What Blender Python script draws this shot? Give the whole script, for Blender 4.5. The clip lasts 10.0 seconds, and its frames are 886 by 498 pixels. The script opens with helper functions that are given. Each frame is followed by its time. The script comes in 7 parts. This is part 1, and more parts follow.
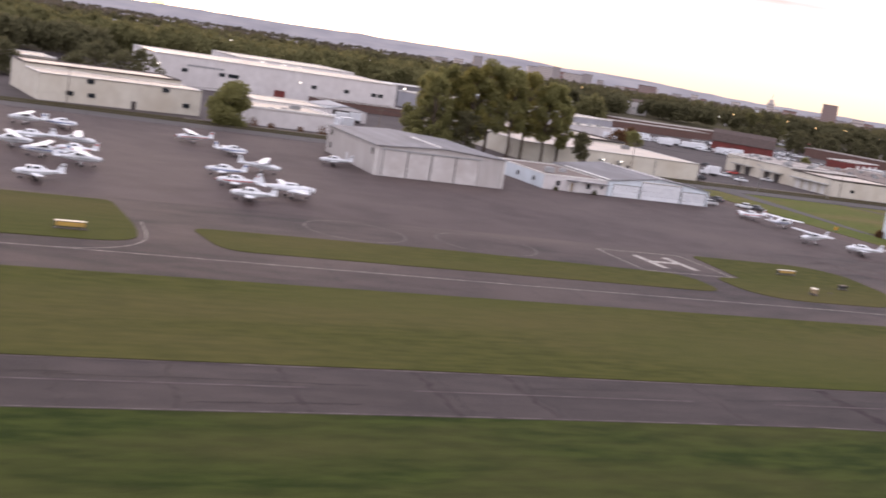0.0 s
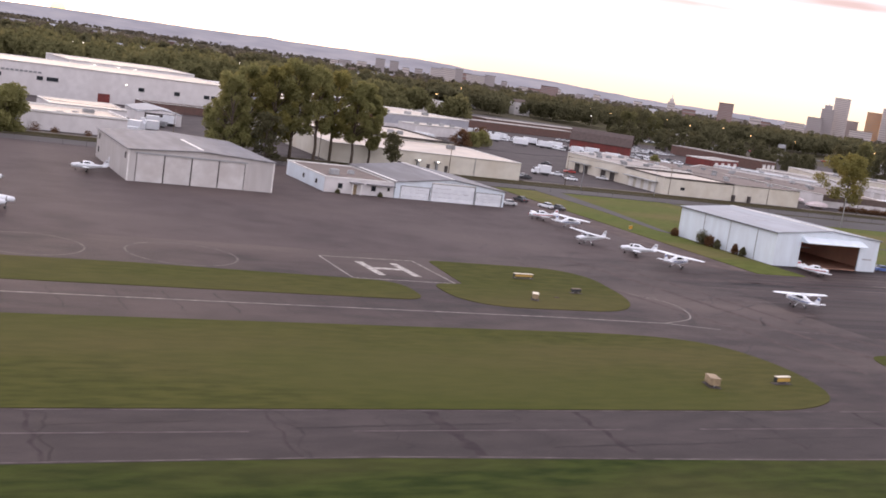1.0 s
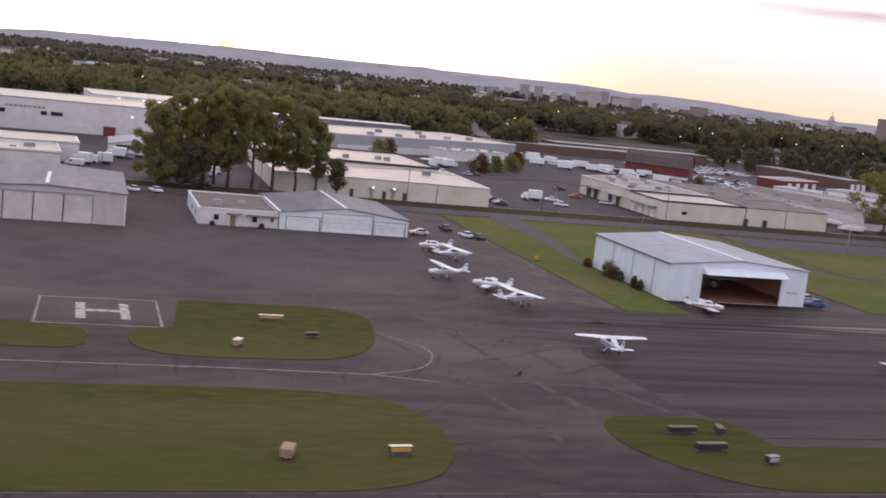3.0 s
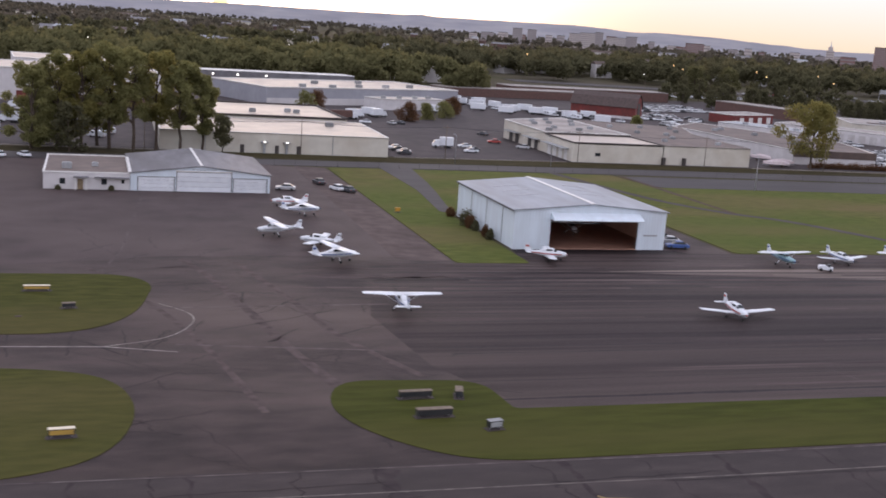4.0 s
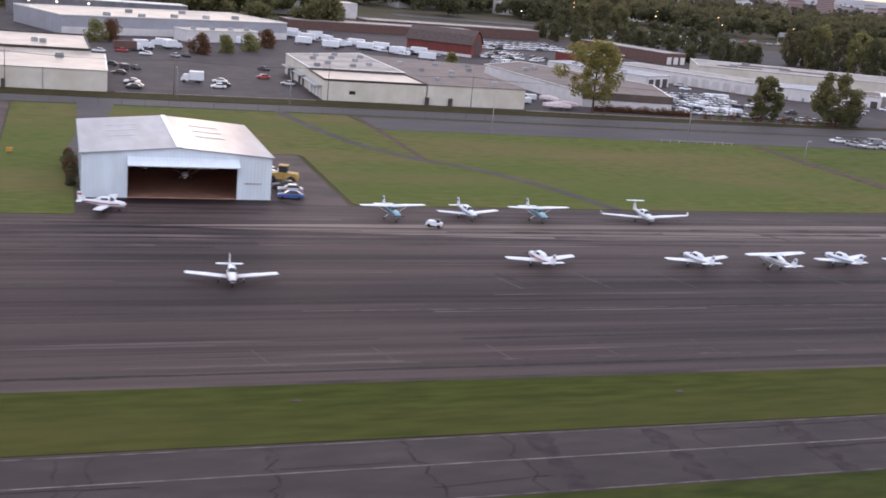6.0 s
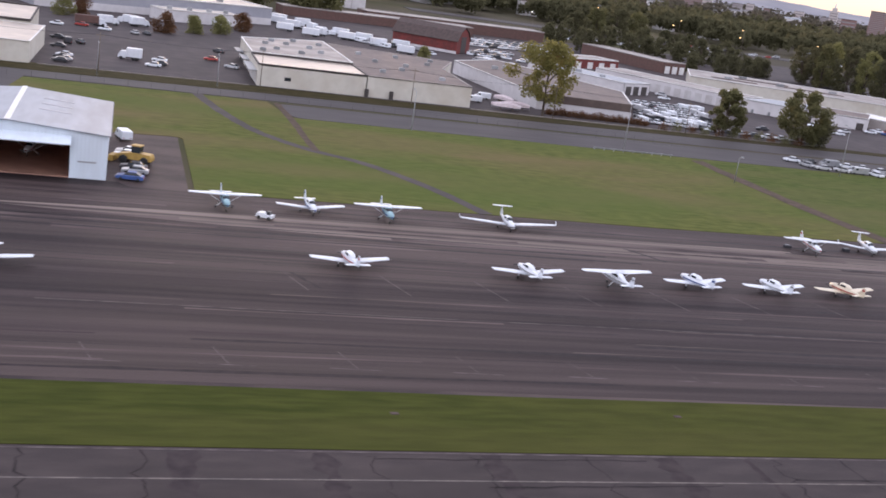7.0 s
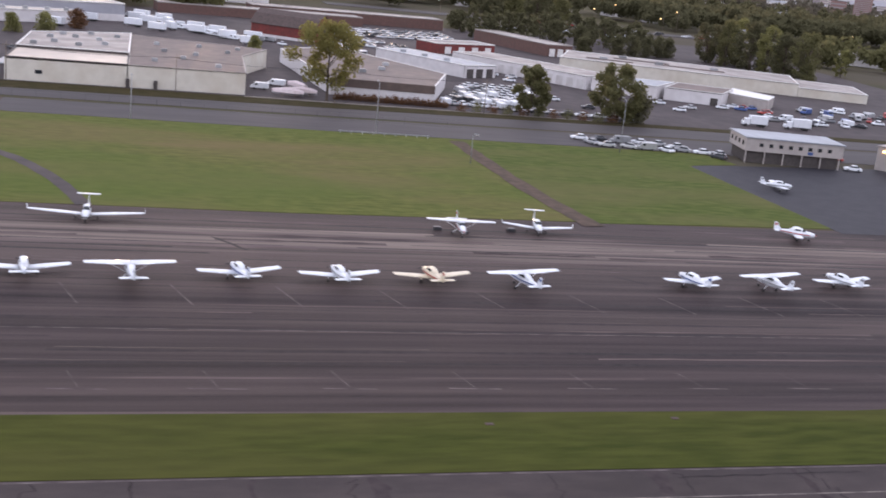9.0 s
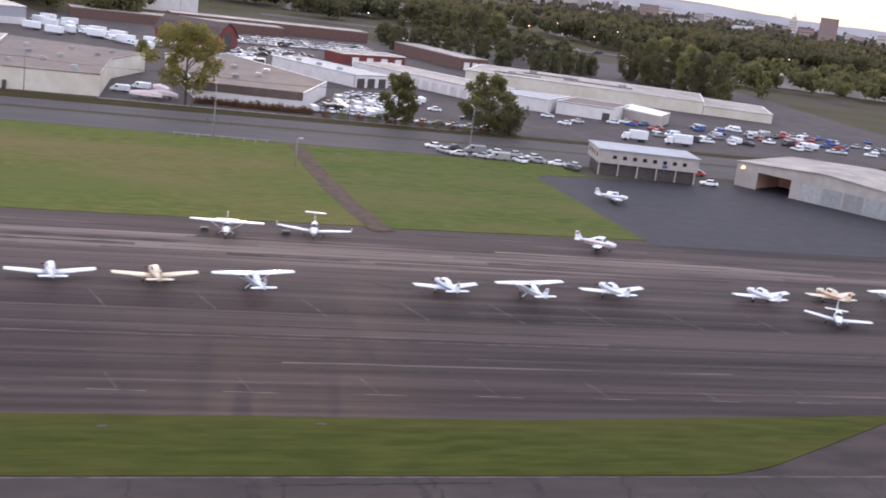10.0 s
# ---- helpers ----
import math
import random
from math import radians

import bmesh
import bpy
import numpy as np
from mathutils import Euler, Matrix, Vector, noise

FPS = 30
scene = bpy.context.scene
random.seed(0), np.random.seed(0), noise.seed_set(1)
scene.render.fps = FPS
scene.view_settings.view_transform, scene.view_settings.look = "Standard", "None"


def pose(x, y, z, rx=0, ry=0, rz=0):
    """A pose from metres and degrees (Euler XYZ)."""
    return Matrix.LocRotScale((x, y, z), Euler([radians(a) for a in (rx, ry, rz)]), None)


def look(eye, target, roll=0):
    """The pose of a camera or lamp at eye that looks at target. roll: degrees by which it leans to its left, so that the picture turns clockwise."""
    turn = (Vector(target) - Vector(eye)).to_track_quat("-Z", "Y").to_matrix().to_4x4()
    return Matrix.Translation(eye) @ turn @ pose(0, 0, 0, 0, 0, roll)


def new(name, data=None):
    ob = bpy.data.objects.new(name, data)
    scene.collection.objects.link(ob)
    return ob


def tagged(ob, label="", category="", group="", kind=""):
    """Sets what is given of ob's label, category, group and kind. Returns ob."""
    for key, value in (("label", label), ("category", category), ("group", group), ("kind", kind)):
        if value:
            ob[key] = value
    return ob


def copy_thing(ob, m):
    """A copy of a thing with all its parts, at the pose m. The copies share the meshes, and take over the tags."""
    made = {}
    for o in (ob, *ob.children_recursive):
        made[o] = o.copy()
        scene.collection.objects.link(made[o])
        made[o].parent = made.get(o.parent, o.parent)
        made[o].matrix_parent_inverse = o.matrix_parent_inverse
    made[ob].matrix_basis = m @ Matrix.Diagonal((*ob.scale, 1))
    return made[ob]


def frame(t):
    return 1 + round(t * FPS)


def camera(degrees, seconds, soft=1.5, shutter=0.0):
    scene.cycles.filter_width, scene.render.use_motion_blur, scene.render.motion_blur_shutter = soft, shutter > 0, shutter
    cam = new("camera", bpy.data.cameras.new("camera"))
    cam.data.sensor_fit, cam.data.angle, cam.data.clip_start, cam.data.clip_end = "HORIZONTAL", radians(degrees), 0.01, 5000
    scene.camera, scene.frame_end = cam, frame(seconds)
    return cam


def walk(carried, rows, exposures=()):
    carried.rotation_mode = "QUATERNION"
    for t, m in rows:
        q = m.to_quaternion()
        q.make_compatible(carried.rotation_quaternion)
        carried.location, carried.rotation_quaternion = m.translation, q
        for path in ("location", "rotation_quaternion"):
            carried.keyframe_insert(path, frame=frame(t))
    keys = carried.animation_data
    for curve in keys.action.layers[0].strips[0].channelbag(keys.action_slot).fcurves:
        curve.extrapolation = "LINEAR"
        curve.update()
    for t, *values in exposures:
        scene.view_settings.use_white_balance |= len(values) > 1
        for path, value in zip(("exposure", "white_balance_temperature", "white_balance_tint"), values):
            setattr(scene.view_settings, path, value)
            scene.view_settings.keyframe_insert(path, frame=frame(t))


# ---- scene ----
# the camera's flight along the field: seconds, place, heading, tilt and lean in degrees
PATH = [
    (0, -110.56, 2.75, 27.21, 22.95, -9.58, 8.92),
    (0.5, -93.50, 1.89, 28.93, 27.77, -8.89, 8.50),
    (1, -76.89, 1.19, 30.61, 26.95, -8.84, 8.33),
    (1.5, -60.60, 0.29, 32.29, 23.67, -7.27, 8.69),
    (2, -44.45, -0.81, 33.86, 19.66, -6.11, 4.23),
    (2.5, -27.81, -1.92, 35.39, 16.93, -8.09, 5.37),
    (3, -11.16, -2.43, 36.80, 18.05, -8.64, 6.46),
    (3.2, -4.50, -2.48, 37.26, 18.62, -9.54, 5.88),
    (4.3, 32.35, -2.52, 39.52, 17.81, -12.55, 3.48),
    (4.5, 39.09, -2.49, 39.90, 19.69, -13.90, 3.98),
    (5, 56.47, -1.95, 40.38, 20.63, -14.72, 5.00),
    (5.5, 73.61, -0.82, 40.69, 19.68, -13.62, 5.20),
    (5.7, 80.43, -0.60, 40.94, 19.61, -13.93, 4.52),
    (6.8, 118.20, 0.58, 42.12, 17.54, -14.46, 8.53),
    (7, 125.13, 0.78, 42.29, 16.98, -14.53, 8.32),
    (7.5, 142.58, 3.04, 42.53, 14.69, -15.04, 5.54),
    (8, 159.85, 4.05, 42.76, 13.32, -14.02, 5.88),
    (8.5, 177.29, 3.52, 43.11, 14.10, -13.77, 6.14),
    (9, 194.47, 2.42, 43.48, 15.76, -14.68, 5.99),
    (9.5, 211.26, 1.33, 43.48, 16.29, -15.02, 6.58),
    (10, 228.06, -0.06, 43.06, 16.63, -13.59, 7.27),
]


def flown(x, y, z, heading, tilt, lean):
    h, e = radians(heading), radians(tilt)
    way = Vector((math.sin(h) * math.cos(e), math.cos(h) * math.cos(e), math.sin(e)))
    return look((x, y, z), Vector((x, y, z)) + way * 50, lean)


cam = camera(42.5, 10.0, soft=1.7, shutter=0.25)
walk(cam, [(row[0], flown(*row[1:])) for row in PATH],
     [(0, 0.04, 6600, 19), (1.2, 0.04, 6550, 19), (2.3, -0.22, 6400, 19), (3.2, -0.42, 6300, 18), (4.5, -0.32, 6050, 15), (5.5, -0.11, 6000, 14), (7, -0.03, 6050, 16), (8.5, -0.03, 6050, 16), (10, 0.18, 6050, 15)])

# ---- sky, sun ----
SUN_AZ, SUN_EL = 6.8, 1.2
world = bpy.data.worlds.new("sky")
scene.world = world
world.use_nodes = True
wn = world.node_tree.nodes
wl = world.node_tree.links
sky = wn.new("ShaderNodeTexSky")
sky.sky_type = "NISHITA"
sky.sun_disc = False
sky.sun_elevation = radians(SUN_EL)
sky.sun_rotation = radians(SUN_AZ)
sky.air_density, sky.dust_density, sky.ozone_density = 1.0, 1.0, 2.0
wn["Background"].inputs["Strength"].default_value = 0.05
wl.new(sky.outputs[0], wn["Background"].inputs["Color"])
# thin bright high haze: creamy at the horizon, white above
haze = wn.new("ShaderNodeBackground")
ray = wn.new("ShaderNodeTexCoord")
split = wn.new("ShaderNodeSeparateXYZ")
wl.new(ray.outputs["Generated"], split.inputs[0])
ramp = wn.new("ShaderNodeValToRGB")
wl.new(split.outputs["Z"], ramp.inputs[0])
ramp.color_ramp.elements[0].position, ramp.color_ramp.elements[0].color = 0.0, (0.84, 0.73, 0.53, 1)
ramp.color_ramp.elements[1].position, ramp.color_ramp.elements[1].color = 0.14, (0.94, 0.92, 1.0, 1)
mid = ramp.color_ramp.elements.new(0.05)
mid.color = (0.91, 0.87, 0.86, 1)
# the sky warms to orange round the low sun
toward = wn.new("ShaderNodeVectorMath")
toward.operation = "DOT_PRODUCT"
toward.inputs[1].default_value = (math.sin(radians(SUN_AZ)) * 0.99999, math.cos(radians(SUN_AZ)) * 0.99999, 0.004)
wl.new(ray.outputs["Generated"], toward.inputs[0])
glow = wn.new("ShaderNodeMapRange")
glow.interpolation_type = "SMOOTHERSTEP"
glow.inputs[1].default_value, glow.inputs[2].default_value = math.cos(radians(4.0)), 1.0
wl.new(toward.outputs["Value"], glow.inputs[0])
warm = wn.new("ShaderNodeMix")
warm.data_type = "RGBA"
wl.new(glow.outputs[0], warm.inputs[0])
wl.new(ramp.outputs[0], warm.inputs[6])
warm.inputs[7].default_value = (1.0, 0.84, 0.66, 1)
sky_colour = warm.outputs[2]
# a few thin rosy wisps of cloud
curl = wn.new("ShaderNodeTexNoise")
curl.inputs["Scale"].default_value, curl.inputs["Detail"].default_value = 9.0, 5.0
flat = wn.new("ShaderNodeMapping")
flat.inputs["Scale"].default_value = (1.0, 1.0, 9.0)
wl.new(ray.outputs["Generated"], flat.inputs[0])
wl.new(flat.outputs[0], curl.inputs["Vector"])
for place_of, wide, thick, amount in (((0.337, 0.940, 0.0500), 0.042, 0.0034, 0.85), ((0.600, 0.795, 0.0850), 0.13, 0.0065, 0.8), ((0.70, 0.708, 0.0980), 0.14, 0.0090, 0.9), ((0.50, 0.862, 0.0960), 0.09, 0.0045, 0.6)):
    off = wn.new("ShaderNodeVectorMath")
    off.operation = "SUBTRACT"
    off.inputs[1].default_value = place_of
    wl.new(ray.outputs["Generated"], off.inputs[0])
    size = wn.new("ShaderNodeVectorMath")
    size.operation = "MULTIPLY"
    size.inputs[1].default_value = (1 / wide, 1 / wide, 1 / thick)
    wl.new(off.outputs[0], size.inputs[0])
    far = wn.new("ShaderNodeVectorMath")
    far.operation = "LENGTH"
    wl.new(size.outputs[0], far.inputs[0])
    ragged = wn.new("ShaderNodeMath")
    ragged.operation = "MULTIPLY_ADD"
    ragged.inputs[1].default_value = 1.8
    wl.new(curl.outputs[0], ragged.inputs[0])
    wl.new(far.outputs["Value"], ragged.inputs[2])
    edge = wn.new("ShaderNodeMapRange")
    edge.inputs[1].default_value, edge.inputs[2].default_value = 1.85, 0.9
    edge.inputs[3].default_value, edge.inputs[4].default_value = 0.0, amount
    wl.new(ragged.outputs[0], edge.inputs[0])
    cloud = wn.new("ShaderNodeMix")
    cloud.data_type = "RGBA"
    wl.new(edge.outputs[0], cloud.inputs[0])
    wl.new(sky_colour, cloud.inputs[6])
    cloud.inputs[7].default_value = (0.50, 0.36, 0.345, 1)
    sky_colour = cloud.outputs[2]
wl.new(sky_colour, haze.inputs["Color"])
haze.inputs["Strength"].default_value = 1.45
both = wn.new("ShaderNodeAddShader")
wl.new(wn["Background"].outputs[0], both.inputs[0])
wl.new(haze.outputs[0], both.inputs[1])
# wide bright aureole round the setting sun
spread = wn.new("ShaderNodeMapRange")
spread.inputs[1].default_value, spread.inputs[2].default_value = math.cos(radians(24.0)), 1.0
wl.new(toward.outputs["Value"], spread.inputs[0])
fall = wn.new("ShaderNodeMath")
fall.operation = "POWER"
fall.inputs[1].default_value = 4.0
wl.new(spread.outputs[0], fall.inputs[0])
power = wn.new("ShaderNodeMath")
power.operation = "MULTIPLY"
power.inputs[1].default_value = 5.0
wl.new(fall.outputs[0], power.inputs[0])
aureole = wn.new("ShaderNodeBackground")
aureole.inputs["Color"].default_value = (1.0, 0.76, 0.50, 1)
wl.new(power.outputs[0], aureole.inputs["Strength"])
all_sky = wn.new("ShaderNodeAddShader")
wl.new(both.outputs[0], all_sky.inputs[0])
wl.new(aureole.outputs[0], all_sky.inputs[1])
wl.new(all_sky.outputs[0], wn["World Output"].inputs["Surface"])

lamp = bpy.data.lights.new("sun", "SUN")
lamp.energy, lamp.angle, lamp.color = 2.0, radians(0.6), (1.0, 0.62, 0.34)
az, el = radians(SUN_AZ), radians(SUN_EL)
sun_way = Vector((math.sin(az) * math.cos(el), math.cos(az) * math.cos(el), math.sin(el)))
sun_ob = new("sun", lamp)
sun_ob.matrix_world = look(sun_way * 1000, (0, 0, 0))


# ---- materials ----
def mat(name, c1, c2=None, scale=1.0, rough=0.6, metal=0.0, big=None, big_scale=0.05, big_amt=0.5, bump=0.0, bump_scale=20.0,
        stretch=(1, 1, 1), rand=0.0, coords="Position", emit=0.0, wave=None, spec=0.5, patch=None):
    """A procedural surface: two colours mixed by noise at one scale, a third by stains at a larger one, broad patches, and relief."""
    m = bpy.data.materials.new(name)
    m.use_nodes = True
    n, l = m.node_tree.nodes, m.node_tree.links
    b = n["Principled BSDF"]
    b.inputs["Roughness"].default_value = rough
    b.inputs["Metallic"].default_value = metal
    b.inputs["Specular IOR Level"].default_value = spec
    if coords == "Position":
        src = n.new("ShaderNodeNewGeometry").outputs["Position"]
    else:
        src = n.new("ShaderNodeTexCoord").outputs["Object"]
    mp = n.new("ShaderNodeMapping")
    mp.inputs["Scale"].default_value = stretch
    l.new(src, mp.inputs["Vector"])

    def mixed(fac, a, c):
        x = n.new("ShaderNodeMix")
        x.data_type = "RGBA"
        l.new(fac, x.inputs[0])
        for sock, v in ((x.inputs[6], a), (x.inputs[7], c)):
            if isinstance(v, tuple):
                sock.default_value = (*v, 1)
            else:
                l.new(v, sock)
        return x.outputs[2]

    def noised(sc, detail=3.0, lo=0.35, hi=0.65, vec=None):
        t = n.new("ShaderNodeTexNoise")
        t.inputs["Scale"].default_value = sc
        t.inputs["Detail"].default_value = detail
        l.new(vec or mp.outputs[0], t.inputs["Vector"])
        r = n.new("ShaderNodeMapRange")
        r.inputs[1].default_value, r.inputs[2].default_value = lo, hi
        l.new(t.outputs[0], r.inputs[0])
        return r.outputs[0]

    col = c1
    if c2:
        col = mixed(noised(scale), c1, c2)
    if big:
        f = n.new("ShaderNodeMath")
        f.operation = "MULTIPLY"
        f.inputs[1].default_value = big_amt
        l.new(noised(big_scale, 4.0, 0.42, 0.68), f.inputs[0])
        col = mixed(f.outputs[0], col, big)
    if patch:
        mo = n.new("ShaderNodeMapping")
        mo.inputs["Location"].default_value = (37, 91, 0)
        mo.inputs["Scale"].default_value = (0.55, 1, 1)
        l.new(src, mo.inputs["Vector"])
        f = n.new("ShaderNodeMath")
        f.operation = "MULTIPLY"
        f.inputs[1].default_value = patch[2]
        l.new(noised(patch[1], 3.0, 0.44, 0.62, mo.outputs[0]), f.inputs[0])
        col = mixed(f.outputs[0], col, patch[0])
    if wave:
        w = n.new("ShaderNodeTexWave")
        w.bands_direction = wave[0]
        w.inputs["Scale"].default_value = wave[1]
        w.inputs["Distortion"].default_value = wave[3]
        w.inputs["Detail Scale"].default_value = 0.3
        l.new(src, w.inputs["Vector"])
        f = n.new("ShaderNodeMath")
        f.operation = "MULTIPLY"
        f.inputs[1].default_value = wave[2]
        l.new(w.outputs["Fac"], f.inputs[0])
        col = mixed(f.outputs[0], col, wave[4])
    if rand:
        o = n.new("ShaderNodeObjectInfo")
        h = n.new("ShaderNodeHueSaturation")
        r = n.new("ShaderNodeMapRange")
        r.inputs[3].default_value, r.inputs[4].default_value = 1 - rand, 1 + rand
        l.new(o.outputs["Random"], r.inputs[0])
        l.new(r.outputs[0], h.inputs["Value"])
        if isinstance(col, tuple):
            h.inputs["Color"].default_value = (*col, 1)
        else:
            l.new(col, h.inputs["Color"])
        col = h.outputs[0]
    if isinstance(col, tuple):
        b.inputs["Base Color"].default_value = (*col, 1)
    else:
        l.new(col, b.inputs["Base Color"])
    if bump:
        t = n.new("ShaderNodeTexNoise")
        t.inputs["Scale"].default_value = bump_scale
        t.inputs["Detail"].default_value = 4
        l.new(src, t.inputs["Vector"])
        bp = n.new("ShaderNodeBump")
        bp.inputs["Strength"].default_value = bump
        bp.inputs["Distance"].default_value = 0.05
        l.new(t.outputs[0], bp.inputs["Height"])
        l.new(bp.outputs[0], b.inputs["Normal"])
    if emit:
        b.inputs["Emission Color"].default_value = (*c1, 1)
        b.inputs["Emission Strength"].default_value = emit
    return m


def siding(name, c1, dirt, pitch, axis, rough=0.5, metal=0.0):
    """Painted ribbed metal sheet: ribs as relief, streaks of dirt."""
    m = mat(name, c1, tuple(0.88 * v for v in c1), 0.5, rough, metal, dirt, 0.25, 0.45, stretch=(1, 1, 0.25))
    n, l = m.node_tree.nodes, m.node_tree.links
    g = n.new("ShaderNodeNewGeometry")
    w = n.new("ShaderNodeTexWave")
    w.bands_direction = axis
    w.inputs["Scale"].default_value = 1.0 / pitch / 3.14
    l.new(g.outputs["Position"], w.inputs["Vector"])
    bp = n.new("ShaderNodeBump")
    bp.inputs["Strength"].default_value = 0.5
    bp.inputs["Distance"].default_value = 0.03
    l.new(w.outputs["Fac"], bp.inputs["Height"])
    l.new(bp.outputs[0], n["Principled BSDF"].inputs["Normal"])
    return m


GRASS = mat("mown_grass", (0.072, 0.072, 0.019), (0.046, 0.051, 0.013), 0.9, 0.9, big=(0.100, 0.082, 0.034), big_scale=0.035, big_amt=0.8,
            bump=0.9, bump_scale=6, stretch=(0.3, 1, 1), spec=0.05, patch=((0.056, 0.068, 0.015), 0.03, 0.4))
STRIPGRASS = mat("green_strip_grass", (0.058, 0.066, 0.014), (0.036, 0.045, 0.009), 0.8, 0.9, big=(0.076, 0.072, 0.022), big_scale=0.06, big_amt=0.7, bump=0.9, bump_scale=6, stretch=(0.2, 1, 1), spec=0.05)
FIELD = mat("rough_ground", (0.058, 0.058, 0.028), (0.085, 0.072, 0.042), 0.03, 0.95, big=(0.085, 0.074, 0.062), big_scale=0.006, big_amt=0.8, bump=0.6, bump_scale=2, spec=0.05)
# A deeper, darker green than the mown grass, for the near side.
NEARGRASS = mat("dark_near_grass", (0.044, 0.058, 0.013), (0.021, 0.032, 0.007), 0.7, 0.9, big=(0.062, 0.060, 0.021), big_scale=0.1, big_amt=0.7, bump=0.9, bump_scale=5, stretch=(0.35, 1, 1), spec=0.05)
DRYGRASS = mat("dry_field_grass", (0.116, 0.122, 0.034), (0.072, 0.086, 0.022), 0.7, 0.9, big=(0.150, 0.112, 0.056), big_scale=0.045, big_amt=0.85, bump=0.9, bump_scale=5, stretch=(0.4, 1, 1), spec=0.05,
               patch=((0.078, 0.105, 0.024), 0.026, 0.6))
LAWN = mat("green_lawn_grass", (0.090, 0.108, 0.029), (0.058, 0.078, 0.018), 0.6, 0.9, big=(0.112, 0.106, 0.042), big_scale=0.06, big_amt=0.7, bump=0.9, bump_scale=5, stretch=(0.4, 1, 1), spec=0.05)
ASPHALT = mat("apron_asphalt", (0.058, 0.043, 0.042), (0.032, 0.025, 0.025), 0.35, 0.6, big=(0.115, 0.087, 0.078), big_scale=0.04, big_amt=0.8,
              bump=0.3, bump_scale=25, stretch=(0.45, 1.0, 1.0), spec=0.06)
RUNWAY = mat("strip_asphalt", (0.067, 0.054, 0.053), (0.051, 0.042, 0.042), 0.5, 0.7, big=(0.034, 0.029, 0.028), big_scale=0.12, big_amt=0.5,
             bump=0.3, bump_scale=25, stretch=(0.4, 1.0, 1.0), spec=0.07)
DARKASPHALT = mat("new_asphalt", (0.026, 0.025, 0.031), (0.034, 0.033, 0.039), 0.3, 0.7, bump=0.2, bump_scale=25, spec=0.2)
ROADMAT = mat("road_asphalt", (0.080, 0.072, 0.073), (0.064, 0.058, 0.059), 0.4, 0.7, big=(0.052, 0.047, 0.048), big_scale=0.06, big_amt=0.5, stretch=(0.2, 1, 1), spec=0.12)
LOTMAT = mat("lot_asphalt", (0.078, 0.064, 0.064), (0.058, 0.049, 0.05), 0.2, 0.75, big=(0.04, 0.034, 0.034), big_scale=0.05, big_amt=0.5, spec=0.12)
SEAL = mat("crack_sealant", (0.012, 0.009, 0.010), (0.028, 0.021, 0.022), 0.7, 0.5, spec=0.05)
# Pale wear on the seams; its tone also paints in low-sun sheen.
PALEBAND = mat("worn_sheen_seam", (0.138, 0.107, 0.100), (0.048, 0.036, 0.037), 0.16, 0.75, spec=0.06, stretch=(0.25, 1, 1))
PAINTW = mat("worn_white_paint", (0.55, 0.52, 0.47), (0.22, 0.20, 0.19), 1.2, 0.7, spec=0.12)
PAINTF = mat("faded_paint", (0.198, 0.173, 0.157), (0.107, 0.095, 0.091), 0.8, 0.8, spec=0.03)
DIRT = mat("bare_earth_path", (0.115, 0.085, 0.068), (0.08, 0.064, 0.052), 0.5, 0.95, bump=0.4, bump_scale=8, spec=0.05)
PAINTM = mat("half_worn_paint", (0.36, 0.33, 0.30), (0.16, 0.14, 0.135), 0.9, 0.75, spec=0.12)
PAINTT = mat("thin_worn_paint", (0.166, 0.141, 0.135), (0.072, 0.058, 0.059), 0.5, 0.8, spec=0.03)
# Lighter and more strongly streaked than the asphalt round it.
PALELANE = mat("pale_lane_asphalt", (0.235, 0.190, 0.165), (0.052, 0.039, 0.038), 0.45, 0.65, big=(0.100, 0.079, 0.071), big_scale=0.10, big_amt=0.6, bump=0.3, bump_scale=25, stretch=(0.025, 1.0, 1.0), spec=0.06)
UPPER = mat("weathered_apron", (0.084, 0.064, 0.063), (0.062, 0.048, 0.047), 0.15, 0.65, big=(0.108, 0.084, 0.079), big_scale=0.03, big_amt=0.7, bump=0.3, bump_scale=25, spec=0.06)
STREAKS = mat("streaked_asphalt", (0.058, 0.043, 0.043), (0.017, 0.013, 0.014), 0.42, 0.6, big=(0.098, 0.075, 0.068), big_scale=0.09, big_amt=0.7, bump=0.3, bump_scale=25, stretch=(0.03, 1.0, 1.0), spec=0.05)
WORNLANE = mat("worn_dusty_lane", (0.132, 0.102, 0.094), (0.090, 0.069, 0.066), 0.4, 0.8, big=(0.066, 0.051, 0.049), big_scale=0.08, big_amt=0.6, spec=0.06)
PAINTV = mat("almost_worn_off_paint", (0.143, 0.122, 0.120), (0.091, 0.073, 0.075), 0.8, 0.8, spec=0.03)
WHITE = mat("white_paint", (0.76, 0.79, 0.82), (0.68, 0.71, 0.75), 0.8, 0.35, rand=0.06, coords="Object")
CREAMP = mat("cream_paint", (0.72, 0.64, 0.49), (0.64, 0.56, 0.42), 0.8, 0.4, coords="Object")
REDP = mat("red_paint", (0.42, 0.05, 0.04), (0.32, 0.04, 0.03), 1.0, 0.4, coords="Object")
TEALP = mat("pale_teal_paint", (0.30, 0.46, 0.50), (0.25, 0.40, 0.44), 0.9, 0.4, coords="Object")
BLUEP = mat("blue_paint", (0.05, 0.10, 0.30), (0.04, 0.08, 0.22), 1.0, 0.4, coords="Object")
GREYP = mat("grey_paint", (0.32, 0.33, 0.34), (0.25, 0.26, 0.27), 1.0, 0.45, rand=0.3, coords="Object")
